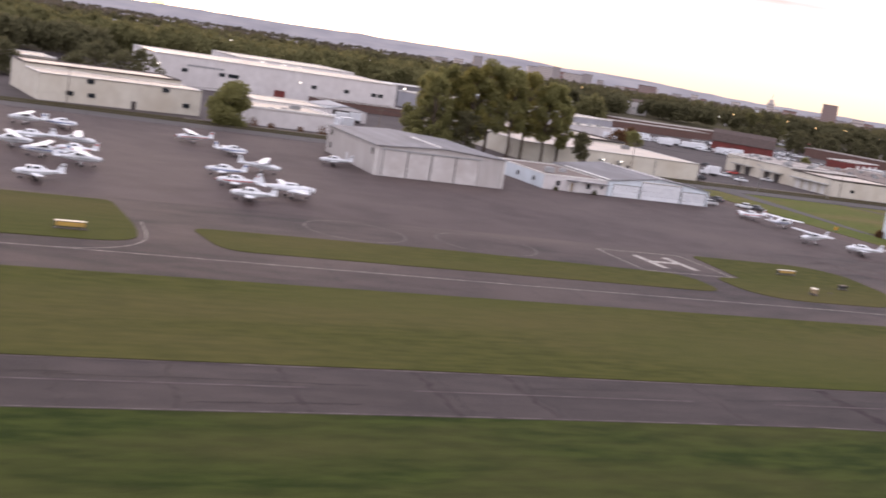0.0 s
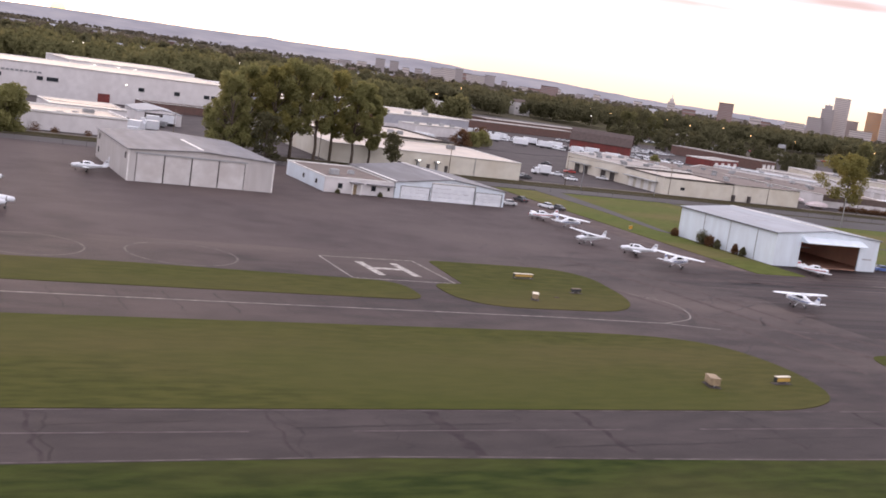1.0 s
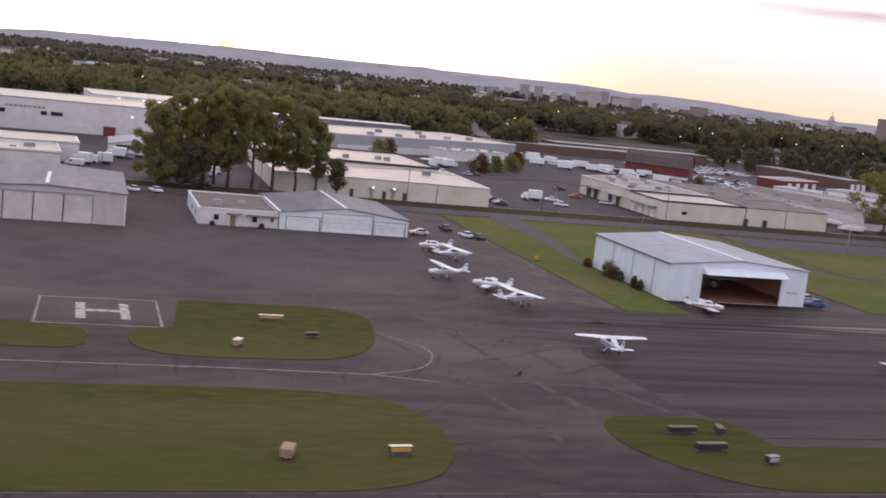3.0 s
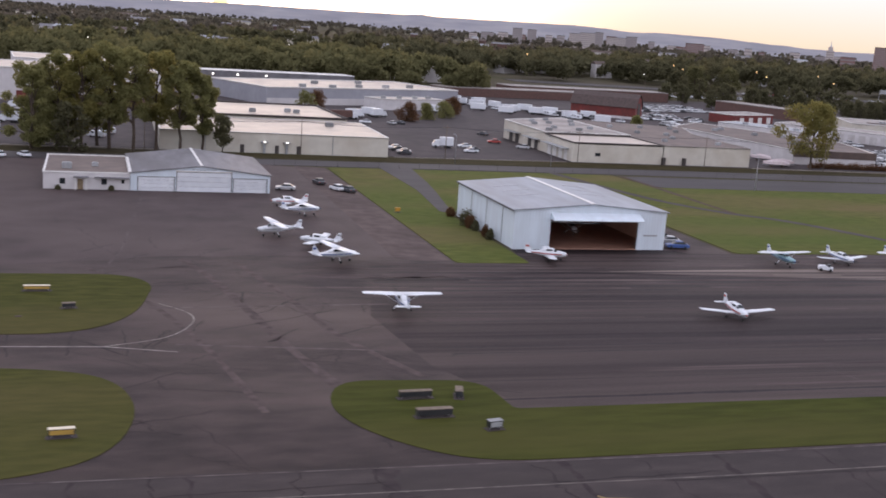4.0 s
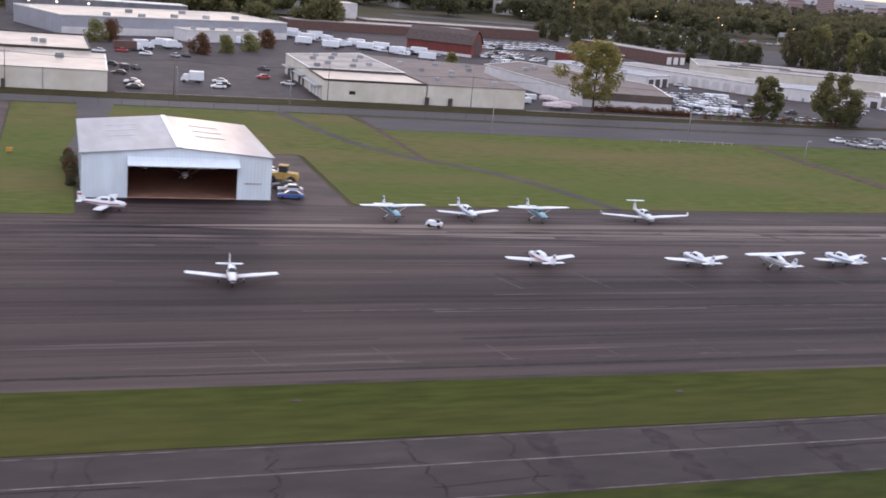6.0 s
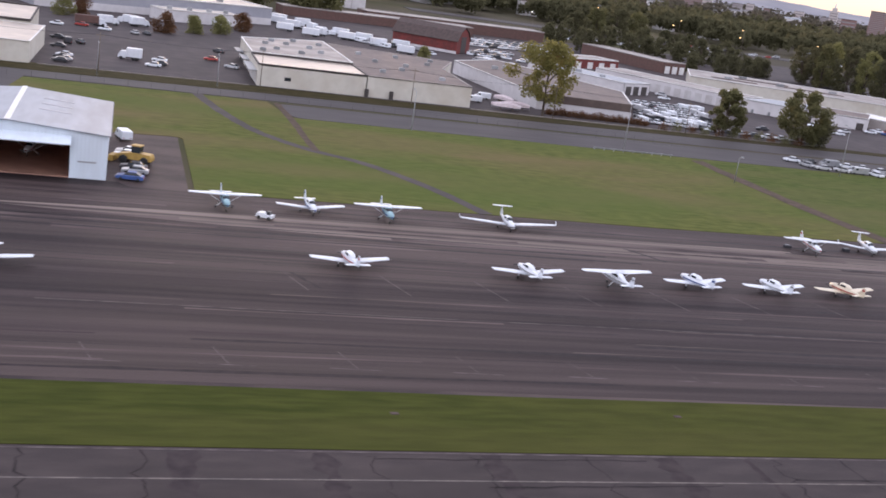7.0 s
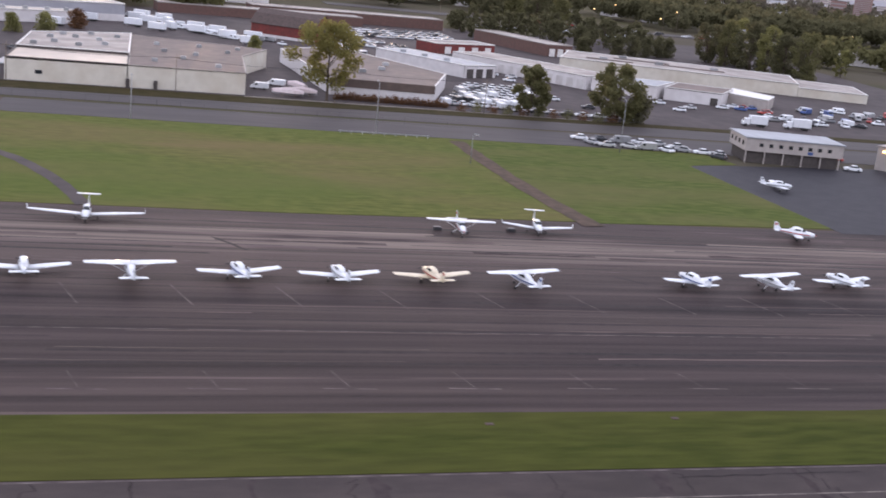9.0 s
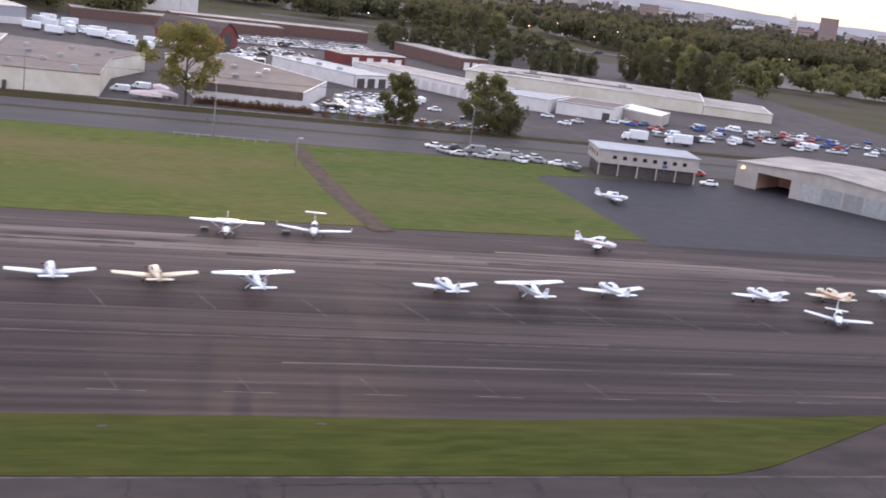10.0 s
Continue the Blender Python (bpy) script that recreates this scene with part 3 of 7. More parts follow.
for a, b in (((-15.5, 163.3), (0.3, 163.3)), ((0.3, 163.3), (0.3, 147.4)), ((0.3, 147.4), (-15.8, 147.9)), ((-15.8, 147.9), (-15.5, 163.3))):
    marks.ribbon([a, b], 0.32, 0.05)
piece("helipad_border", marks, PAINTM, "worn white square border of the helipad", "helipad")
marks = Shape()
marks.ribbon([(-10.1, 160.3), (-10.0, 150.9)], 1.25, 0.05)
marks.ribbon([(-4.3, 160.3), (-4.2, 151.0)], 1.25, 0.05)
marks.ribbon([(-9.4, 155.7), (-4.9, 155.8)], 1.25, 0.052)
piece("helipad_letter", marks, PAINTW, "large painted white letter H on the helipad", "letter")
for cx, cy, rx, ry in ((-58.5, 159.3, 7.5, 7.6), (-37.8, 158.2, 7.8, 7.8)):
    marks = Shape()
    marks.ribbon([(cx + rx * math.cos(t * math.pi / 24), cy + ry * math.sin(t * math.pi / 24)) for t in range(49)], 0.3, 0.05)
    piece("painted_circle", marks, PAINTF, "faded painted circle on the apron", "line marking")
marks = Shape()
marks.ribbon([(33, 240), (27, 180), (24, 166)], 0.2, 0.05)
marks.ribbon([(118, 124.9), (330, 124.0)], 0.2, 0.05)
marks.ribbon([(28, 144.6), (62, 145.8)], 0.35, 0.052)
marks.ribbon([(32, 128), (56, 124)], 0.3, 0.05)
wide = Shape()
wide.ribbon(bend([(36, 174), (39.5, 160), (43, 138), (46, 120), (51, 97)]), 1.3, 0.047, 0.35)
wide.ribbon(bend([(44, 172), (48.5, 150), (52, 130), (58, 114)]), 1.0, 0.048, 0.35)
wide.ribbon(bend([(22, 168), (29, 150), (35, 128), (39, 104)]), 0.8, 0.049, 0.35)
piece("pavement_seams", wide, mat("pale_sealed_seam", (0.112, 0.088, 0.083), (0.070, 0.054, 0.053), 0.7, 0.8, spec=0.05), "wide pale seams across the taxiway", "seam")
piece("crossing_lines", marks, PAINTT, "pale worn lines crossing the taxiway", "line marking")
tie = Shape()
for i in range(17):
    x = 108.4 + 13.1 * i
    tie.ribbon([(x, 107.5), (x + 5.6, 107.3)], 0.2, 0.05)
    tie.ribbon([(x + 1.6, 112.2), (x + 2.9, 107.7)], 0.1, 0.05)
    if i > 2:
        tie.ribbon([(x - 1, 141), (x + 1.5, 133)], 0.18, 0.05)
        tie.ribbon([(x - 5, 152), (x + 2, 151.8)], 0.18, 0.05)
piece("apron_lines", tie, PAINTT, "faded tie-down marks", "line marking")

cracks = Shape()
rnd = random.Random(4)


def crack(pts, w, sh, z=0.045, n=10, wig=0.35):
    out = []
    for (x0, y0), (x1, y1) in zip(pts[:-1], pts[1:]):
        for j in range(n):
            t = j / n
            out.append((x0 + (x1 - x0) * t + rnd.uniform(-wig, wig), y0 + (y1 - y0) * t + rnd.uniform(-wig, wig)))
    out.append(pts[-1])
    sh.ribbon(out, w, z, 0.9)


for i in range(40):
    x = -200 + 13.8 * i + rnd.uniform(-6.5, 6.5)
    crack([(x, sy(x) - 0.6), (x + rnd.uniform(-1.5, 1.5), sy(x) - 11.4)], rnd.uniform(0.07, 0.2), cracks, 0.05, 12, 0.7)
    if i % 3:
        y = sy(x) - rnd.uniform(1.5, 10.5)
        crack([(x, y), (x + rnd.uniform(6, 26), y + rnd.uniform(-0.8, 0.8))], rnd.uniform(0.1, 0.24), cracks, 0.05, 14, 0.18)
piece("runway_cracks", cracks, SEAL, "dark sealed cracks across the runway", "crack", "stuff")
seams = Shape()
pale = Shape()
y = 105.5
row = 0
while y < 179:
    x = 60.0 + rnd.uniform(0, 6)
    while x < 400:
        run = rnd.uniform(40, 170)
        e = min(x + run, 410)
        if rnd.random() < 0.85:
            crack([(x, y), (e, y + rnd.uniform(-0.1, 0.1))], rnd.choice((0.16, 0.24, 0.38, 0.6)), seams, 0.045, 24, 0.10)
        x = e + rnd.uniform(0, 12)
    x = 60.0 + rnd.uniform(0, 30)
    while x < 390:
        run = rnd.uniform(14, 80)
        # Farther rows get more, wider bands: sheen of the low sun as colour.
        if rnd.random() < 0.5 + 0.3 * (y > 150):
            o = rnd.uniform(0.5, 2.6)
            w = rnd.uniform(0.12, 0.42) if y < 148 else rnd.uniform(0.2, 1.5)
            crack([(x, y + o), (min(x + run, 405), y + o)], w, pale, 0.043, 12, 0.12)
        x += run + rnd.uniform(2, 30)
    row += 1
    y += rnd.choice((2.6, 3.6, 4.2))
for i in range(14):
    x, y = rnd.uniform(50, 78), rnd.uniform(155, 171)
    crack([(x, y), (x + rnd.uniform(10, 34), y + rnd.uniform(-0.3, 0.3))], rnd.uniform(0.15, 0.6), pale, 0.044, 10, 0.15)
for i in range(60):
    x, y = rnd.uniform(24, 72), rnd.uniform(92, 182)
    crack([(x, y), (x + rnd.uniform(-9, 9), y + rnd.uniform(-6, 6)), (x + rnd.uniform(-14, 14), y + rnd.uniform(-9, 9))], rnd.uniform(0.08, 0.24), seams, 0.047, 8, 0.4)
for i in range(30):
    x, y = rnd.uniform(-110, 60), rnd.uniform(168, 235)
    crack([(x, y), (x + rnd.uniform(-14, 14), y + rnd.uniform(-10, 10))], rnd.uniform(0.08, 0.2), seams, 0.046, 10, 0.4)
for i in range(22):
    x = -110 + i * 6.5
    crack([(x, 124.5), (x + rnd.uniform(-1, 1), 134.5)], rnd.uniform(0.1, 0.25), seams, 0.044, 8, 0.3)
for a, c in (((205.5, 164.5), (210, 158)), ((148, 140), (151, 134)), ((262, 150), (266, 146))):
    crack([a, c], 0.5, seams, 0.048, 6, 0.15)
piece("apron_seams", seams, SEAL, "dark sealed seams and cracks in the apron", "crack", "stuff")
piece("apron_worn_bands", pale, PALEBAND, "pale bands of wear and painted sheen along the apron seams", "seam", "stuff")

kerb = Shape()
for x in range(-60, 320, 3):
    y = 311.2 if x < 110 else 311.2 + 0.04 * (x - 110) if x < 160 else 313.2 - 0.035 * (x - 160)
    if not (40 < x < 104 or 157 < x < 222):
        kerb.box(x + 0.02, x + 2.98, y - 0.15 - 0.8 * (104 <= x <= 157), y + 0.15 - 0.8 * (104 <= x <= 157), -0.1, 0.2)
piece("kerb", kerb, mat("concrete_kerb", (0.34, 0.31, 0.28), (0.25, 0.22, 0.20), 0.7, 0.9, spec=0.1), "pale concrete kerb along the yard", "kerb", "stuff")


# ---- buildings ----
def wall_box(b, w, d, h, front, side, th=0.3):
    part("wall", Shape().box(0, w, 0, th, 0, h), front, b)
    part("wall", Shape().box(0, w, d - th, d, 0, h), front, b)
    part("wall", Shape().box(0, th, th, d - th, 0, h), side, b)
    part("wall", Shape().box(w - th, w, th, d - th, 0, h), side, b)


def flat_roof(b, w, d, h, material, parapet=0.35, trim=TRIMW, over=0.12):
    part("roof", Shape().box(0.3, w - 0.3, 0.3, d - 0.3, h - 0.25, h - 0.02), material, b)
    s = Shape()
    s.box(-over, w + over, -over, 0.32, h, h + parapet).box(-over, w + over, d - 0.32, d + over, h, h + parapet)
    s.box(-over, 0.32, 0.32, d - 0.32, h, h + parapet).box(w - 0.32, w + over, 0.32, d - 0.32, h, h + parapet)
    part("parapet", s, trim, b)


def window(b, x, z, w, h, y=0.0, frame_m=TRIMD, axis="x"):
    """A window with frame, pane and sill on the wall whose outer face is y (or x, for axis 'y')."""
    fr, pa = Shape(), Shape()

    def bx(s, a0, a1, o0, o1, z0, z1):
        if axis == "x":
            s.box(a0, a1, o0, o1, z0, z1)
        else:
            s.box(o0, o1, a0, a1, z0, z1)
    for a0, a1, z0, z1 in ((x, x + w, z, z + 0.1), (x, x + w, z + h - 0.1, z + h), (x, x + 0.1, z + 0.1, z + h - 0.1), (x + w - 0.1, x + w, z + 0.1, z + h - 0.1)):
        bx(fr, a0, a1, y - 0.07, y + 0.02, z0, z1)
    bx(pa, x + 0.1, x + w - 0.1, y - 0.03, y + 0.01, z + 0.1, z + h - 0.1)
    o = part("window", fr, frame_m, b)
    part("pane", pa, GLASS, o)


def door(b, x, w, h, y=0.0, material=DOORG, name="door", axis="x", ribs=0):
    s = Shape()
    n = max(ribs, 1)
    for i in range(n):
        z0, z1 = h * i / n, h * (i + 1) / n - (0.03 if ribs else 0)
        if axis == "x":
            s.box(x, x + w, y - 0.06, y + 0.02, z0, z1)
        else:
            s.box(y - 0.06, y + 0.02, x, x + w, z0, z1)
    return part(name, s, material, b)


def roof_unit(b, x, y, z, w=2.0, d=1.6, h=1.1):
    s = Shape().box(x, x + w, y, y + d, z, z + h).box(x + 0.2, x + w - 0.2, y + 0.2, y + d - 0.2, z + h, z + h + 0.15)
    part("roof_unit", s, GREYP, b)


def gable(b, w, d, eave, ridge, material, over=0.35, th=0.18, rx=None):
    """A low gable roof whose ridge runs along y: two sheets and a ridge cap."""
    m = w / 2 if rx is None else rx
    part("roof", Shape().slab_xz([(-over, eave), (m, ridge), (m, ridge + th), (-over, eave + th)], -over, d + over), material, b)
    part("roof", Shape().slab_xz([(m, ridge), (w + over, eave), (w + over, eave + th), (m, ridge + th)], -over, d + over), material, b)


# grey hangar with four sliding doors
W, D = 30.2, 38.0
hg = thing("hangar", "grey ribbed metal hangar with four closed sliding doors", "hangar", pose(-32.4, 231, 0))
part("front_wall", Shape().slab_xz([(0, 0), (1.6, 0), (1.6, 5.7), (24, 5.7), (24, 0), (W, 0), (W, 6.3), (W / 2, 7.1), (0, 6.3)], 0, 0.3), GREYW, hg)
part("back_wall", Shape().slab_xz([(0, 0), (W, 0), (W, 6.3), (W / 2, 7.1), (0, 6.3)], D - 0.3, D), GREYW, hg)
for x in (0, W - 0.3):
    part("side_wall", Shape().box(x, x + 0.3, 0.3, D - 0.3, 0, 6.28), GREYS, hg)
gable(hg, W, D, 6.32, 7.15, ROOFD)
for i in range(4):
    x = 1.6 + 5.6 * i
    dr = part("sliding_door", Shape().box(x + 0.12, x + 5.48, 0.05 + 0.1 * (i % 2), 0.13 + 0.1 * (i % 2), 0.05, 5.65), DOORG, hg, "pale grey sliding door panel")
    part("door_edge", Shape().box(x - 0.06, x + 0.1, -0.02, 0.2, 0.05, 5.65), TRIMD, dr)
part("door_rail", Shape().box(1.2, 24.4, -0.12, 0.02, 5.7, 5.95), GREYP, hg)
for x in (-0.06, W - 0.2):
    part("corner_trim", Shape().box(x, x + 0.26, -0.06, 0.2, 0, 6.3), TRIMW, hg)
part("ridge_cap", Shape().box(W / 2 - 0.35, W / 2 + 0.35, 2, 21, 7.32, 7.42), TRIMW, hg, "pale metal ridge cap")
for yy, zz in ((2.2, 4.2), (34, 4.4), (34, 1.4)):
    window(hg, yy, zz, 1.2, 1.3, 0.0, TRIMD, "y")
door(hg, 20.0, 1.1, 2.1, 0.0, WHITE, "door", "y")

# white gabled hangar with three doors, and its flat office wing
W, D = 29.0, 30.0
hg = thing("hangar", "white low-gabled hangar with three closed panel doors", "hangar", pose(30.3, 240.6, 0))
part("front_wall", Shape().slab_xz([(0, 0), (1.5, 0), (1.5, 3.1), (8.9, 3.1), (8.9, 0), (9.4, 0), (9.4, 4.25), (20.8, 4.25), (20.8, 0), (21.2, 0), (21.2, 3.1), (28.3, 3.1), (28.3, 0), (W, 0), (W, 3.7), (W / 2, 5.4), (0, 3.7)], 0, 0.3), HANGW, hg)
part("back_wall", Shape().slab_xz([(0, 0), (W, 0), (W, 3.7), (W / 2, 5.4), (0, 3.7)], D - 0.3, D), HANGW, hg)
for x in (0, W - 0.3):
    part("side_wall", Shape().box(x, x + 0.3, 0.3, D - 0.3, 0, 3.68), HANGS, hg)
gable(hg, W, D, 3.72, 5.45, ROOFD)
for x, w, h in ((1.5, 7.4, 3.1), (9.4, 11.4, 4.25), (21.2, 7.1, 3.1)):
    for xx in (x - 0.12, x + w):
        part("door_edge", Shape().box(xx, xx + 0.12, -0.03, 0.2, 0.02, h), TRIMD, hg)
    part("door_lintel", Shape().box(x, x + w, -0.03, 0.2, h - 0.1, h), TRIMD, hg)
    for i in range(4):
        part("door_panel", Shape().box(x + 0.04, x + w - 0.04, 0.10, 0.16, h * i / 4 + 0.02, h * (i + 1) / 4 - 0.02), WHITE, hg, "white sectional door panel")
part("door_header", Shape().box(9.2, 21.0, -0.1, 0.02, 4.25, 4.5), TRIMW, hg)
s = Shape()
for i in range(7):
    s.box(12.6 + i * 0.75, 13.1 + i * 0.75, -0.03, 0.01, 4.62, 4.86)
part("sign_bar", s, GREYP, hg, "small grey sign bars over the door")
part("ridge_cap", Shape().box(W / 2 - 0.3, W / 2 + 0.3, -0.3, D + 0.3, 5.62, 5.72), TRIMW, hg)
part("valley_flashing", Shape().slab_xz([(-0.35, 3.9), (0.2, 3.95), (0.2, 4.12), (-0.35, 4.07)], -0.4, 23), TRIMW, hg)

of = thing("office_wing", "white flat-roofed office wing beside the hangar", "office building", pose(13.1, 240.9, 0))
W, D = 17.1, 27.6
wall_box(of, W, D, 3.4, WHITEW, HANGS)
flat_roof(of, W, D, 3.4, ROOFP, 0.25)
door(of, 6.7, 1.1, 2.2, 0.0, TANP)
for x in (6.2, 8.3):
    part("porch_post", Shape().box(x, x + 0.25, -1.3, -1.05, 0, 2.6), TRIMW, of)
part("porch_roof", Shape().box(5.9, 8.9, -1.5, 0.0, 2.6, 2.8), ROOFD, of)
for x in (3.2, 11.4):
    window(of, x, 1.1, 1.1, 1.2)
window(of, 15.4, 1.4, 0.6, 0.8)
for y in (5, 14):
    window(of, y, 1.2, 1.2, 1.0, 0.0, TRIMD, "y")
part("awning", Shape().slab_xz([(10.0, 2.55), (16.9, 2.55), (16.9, 2.7), (10.0, 2.7)], -1.2, 0.0), ROOFD, of, "dark sloping awning")
roof_unit(of, 3.5, 6, 3.45)
roof_unit(of, 9.5, 10, 3.45, 1.4, 1.4, 0.7)

# white hangar with its bay open
W, D = 30.0, 33.0
hg = thing("hangar", "white metal hangar with an open bay and raised door", "hangar", pose(94.3, 184, 0))
part("front_wall", Shape().slab_xz([(0, 0), (7, 0), (7, 5.5), (24.4, 5.5), (24.4, 0), (W, 0), (W, 7.0), (W / 2, 8.25), (0, 7.0)], 0, 0.3), HANGW, hg)
part("back_wall", Shape().slab_xz([(0, 0), (W, 0), (W, 7.0), (W / 2, 8.25), (0, 7.0)], D - 0.3, D), HANGW, hg)
for x in (0, W - 0.3):
    part("side_wall", Shape().box(x, x + 0.3, 0.3, D - 0.3, 0, 6.98), HANGS, hg)
part("lining", Shape().box(0.32, 0.4, 0.32, D - 0.32, 0.1, 6.9).box(W - 0.4, W - 0.32, 0.32, D - 0.32, 0.1, 6.9).box(0.4, W - 0.4, D - 0.42, D - 0.32, 0.1, 6.9), HANGIN, hg, "brown inner lining")
part("floor_slab", Shape().box(0.3, W - 0.3, 0.05, D - 0.3, 0, 0.14), REDFLOOR, hg)
gable(hg, W, D, 7.03, 8.3, ROOFG)
part("ceiling_lining", Shape().slab_xz([(0.3, 6.85), (W / 2, 8.05), (W - 0.3, 6.85), (W - 0.3, 6.9), (W / 2, 8.12), (0.3, 6.9)], 0.4, D - 0.4), HANGIN, hg)
part("ridge_cap", Shape().box(W / 2 - 0.45, W / 2 + 0.45, -0.3, D + 0.3, 8.46, 8.56), TRIMW, hg, "bright metal ridge cap")
for yy in (13, 18.5, 24):
    for x0, sx in ((4.5, 1), (18.8, -1)):
        za, zb = 7.03 + 1.27 * (x0 if sx > 0 else W - x0) / 15 + 0.19, 7.03 + 1.27 * ((x0 + 5) if sx > 0 else W - x0 - 5) / 15 + 0.19
        part("skylight", Shape().slab_xz([(x0, za), (x0 + 5, zb), (x0 + 5, zb + 0.05), (x0, za + 0.05)], yy, yy + 0.7), ROOFSKY, hg, "faint translucent skylight strip")
part("raised_door", Shape().add([(6.9, -2.2, 5.75), (24.5, -2.2, 5.75), (24.5, 0, 6.75), (6.9, 0, 6.75), (6.9, -2.2, 5.6), (24.5, -2.2, 5.6), (24.5, 0, 5.55), (6.9, 0, 5.55)],
                                [(0, 1, 2, 3), (7, 6, 5, 4), (0, 4, 5, 1), (1, 5, 6, 2), (3, 7, 4, 0), (2, 6, 7, 3)]), HANGW, hg, "pale raised bi-fold door", fix=True)
for x in (-0.5, W + 0.36):
    part("gutter", Shape().box(x, x + 0.14, -0.3, D + 0.3, 6.92, 7.06), TRIMD, hg)
part("sign_bar", Shape().box(25.6, 28.4, -0.04, 0.0, 2.6, 2.85), GREYP, hg)
for y in (6, 15, 24):
    part("downpipe", Shape().box(-0.1, 0.0, y, y + 0.12, 0, 6.9), GREYP, hg)


# warehouses: footprint in plan, height, wall and roof
def block(name, label, pts, h, wallm, roofm, parapet=0.4, trim=TRIMW, group="warehouses", category="warehouse", moved=None):
    """moved: how far it stands from pts; by default as yonder() has it for its middle."""
    cx, cy = sum(p[0] for p in pts) / len(pts), sum(p[1] for p in pts) / len(pts)
    fx, fy = yonder(cx, cy)
    dx, dy = moved or (fx - cx, fy - cy)
    pts = [(x + dx, y + dy) for x, y in pts]
    x0, y0 = pts[0]
    b = thing(name, label, category, pose(x0, y0, 0), group)
    q = [(x - x0, y - y0) for x, y in pts]
    n = len(q)
    for i in range(n):
        (ax, ay), (bx, by) = q[i], q[(i + 1) % n]
        d = Vector((bx - ax, by - ay))
        nn = Vector((-d.y, d.x)).normalized() * 0.3
        a2, b2 = Vector((ax, ay)) + nn, Vector((bx, by)) + nn
        part("wall", Shape().prism([(ax, ay), (bx, by), (b2.x, b2.y), (a2.x, a2.y)], 0, h), wallm, b)
        if parapet:
            o = nn * -0.4
            part("parapet", Shape().prism([(ax + o.x, ay + o.y), (bx + o.x, by + o.y), (b2.x, b2.y), (a2.x, a2.y)], h, h + parapet), trim, b)
    part("roof", Shape().prism(q, h - 0.3, h - 0.004 if parapet else h + 0.02), roofm, b)
    return b


b = block("warehouse", "long cream warehouse with a pale stepped roof", [(40, 312), (103, 310), (104, 352), (41, 352)], 5.5, CREAMW, ROOFL, 0.12)
for x in (43, 49, 33.5):
    d0 = door(b, x - 12, 1.1, 2.2, -0.02 - 0.032 * (x - 12), TRIMD)
for x in (28.0, 34.2):
    s = Shape().box(x - 0.9, x + 0.9, -1.2 - 0.03 * x, -0.05 - 0.03 * x, 2.9, 3.3)
    part("hood", s, GREYP, b, "grey hood over a door")
    part("wall_lamp", Shape().box(x - 0.3, x + 0.3, -1.45 - 0.03 * x, -1.2 - 0.03 * x, 3.05, 3.32), LAMPW, b, "lit white wall lamp")
    part("chute", Shape().box(x - 0.3, x + 0.3, -0.7 - 0.03 * x, -0.05 - 0.03 * x, 0, 2.9), GREYP, b)
for x in (12, 47):
    part("downpipe", Shape().box(x, x + 0.15, -0.15 - 0.033 * x, -0.034 * x, 0, 5.5), GREYP, b)
roof_unit(b, 50, 24, 5.5, 2.4, 2)
roof_unit(b, 20, 30, 5.5)
b = block("warehouse", "cream warehouse rear bay with a taller pale roof", [(41, 352.5), (100, 352.5), (99, 400), (42, 400)], 6.3, CREAMW, ROOFL, 0.5, TRIMD)
for x in (8, 16, 30, 42, 44.5):
    roof_unit(b, x, 4 + (x * 7) % 20, 6.3)

b = block("warehouse", "cream block warehouse with loading docks", [(159.5, 310), (190, 310), (190, 334), (160, 334)], 5.8, CREAMW, ROOFL, 0.3, TRIMD, moved=(1.8, 3.6))
window(b, 7.4, 2.0, 1.8, 1.0)
for y in (4, 8.5, 13, 17.5):
    door(b, y, 2.8, 3.2, 0.15, TRIMW, "dock_door", "y", 4)
part("awning", Shape().prism([(-2.2, 3), (0.1, 3), (0.4, 22), (-1.9, 22)], 3.6, 3.8), GREYP, b, "grey dock awning")
b2 = block("warehouse", "cream warehouse wing with a mottled grey-brown roof", [(190, 310.02), (220.6, 310.2), (223, 352), (233, 378), (190.02, 393)], 5.9, CREAMW, ROOFP, 0.12, ROOFM, moved=(1.8, 3.6))
for x in (-3.5 + 1, 4.6):
    s = Shape().box(x + 2, x + 3.0, -0.9, -0.02, 0, 2.3)
    part("door_porch", s, TRIMD, b2)
for x, y in ((6, 12), (14, 22), (23, 8), (9, 38), (18, 34), (28, 46), (7, 56), (20, 58), (32, 58)):
    roof_unit(b2, x, y, 5.9, 1.6, 1.4, 0.8)
b = block("warehouse", "cream warehouse rear part with a mottled flat roof", [(160, 334.02), (189.98, 334.02), (189.98, 392), (160.5, 374)], 6.4, CREAMW, ROOFM, 0.2, TRIMW, moved=(1.8, 3.6))
part("step_face", Shape().box(0.1, 29.3, -0.12, -0.01, 5.85, 6.42), TRIMD, b, "dark face of the roof step")
for x, y in ((3, 6), (8, 14), (15, 9), (22, 16), (6, 27), (13, 31), (20, 27), (25, 40), (9, 37), (17, 44)):
    roof_unit(b, x, y, 6.4, 1.8, 1.4, 0.8)
for y in (6, 12, 24, 30):
    door(b, y, 3.0, 3.0, 0.1, TRIMD, "dock_door", "y")
for y in (4, 22):
    part("awning", Shape().box(-2.0, 0.05, y, y + 12, 3.4, 3.6), GREYP, b)

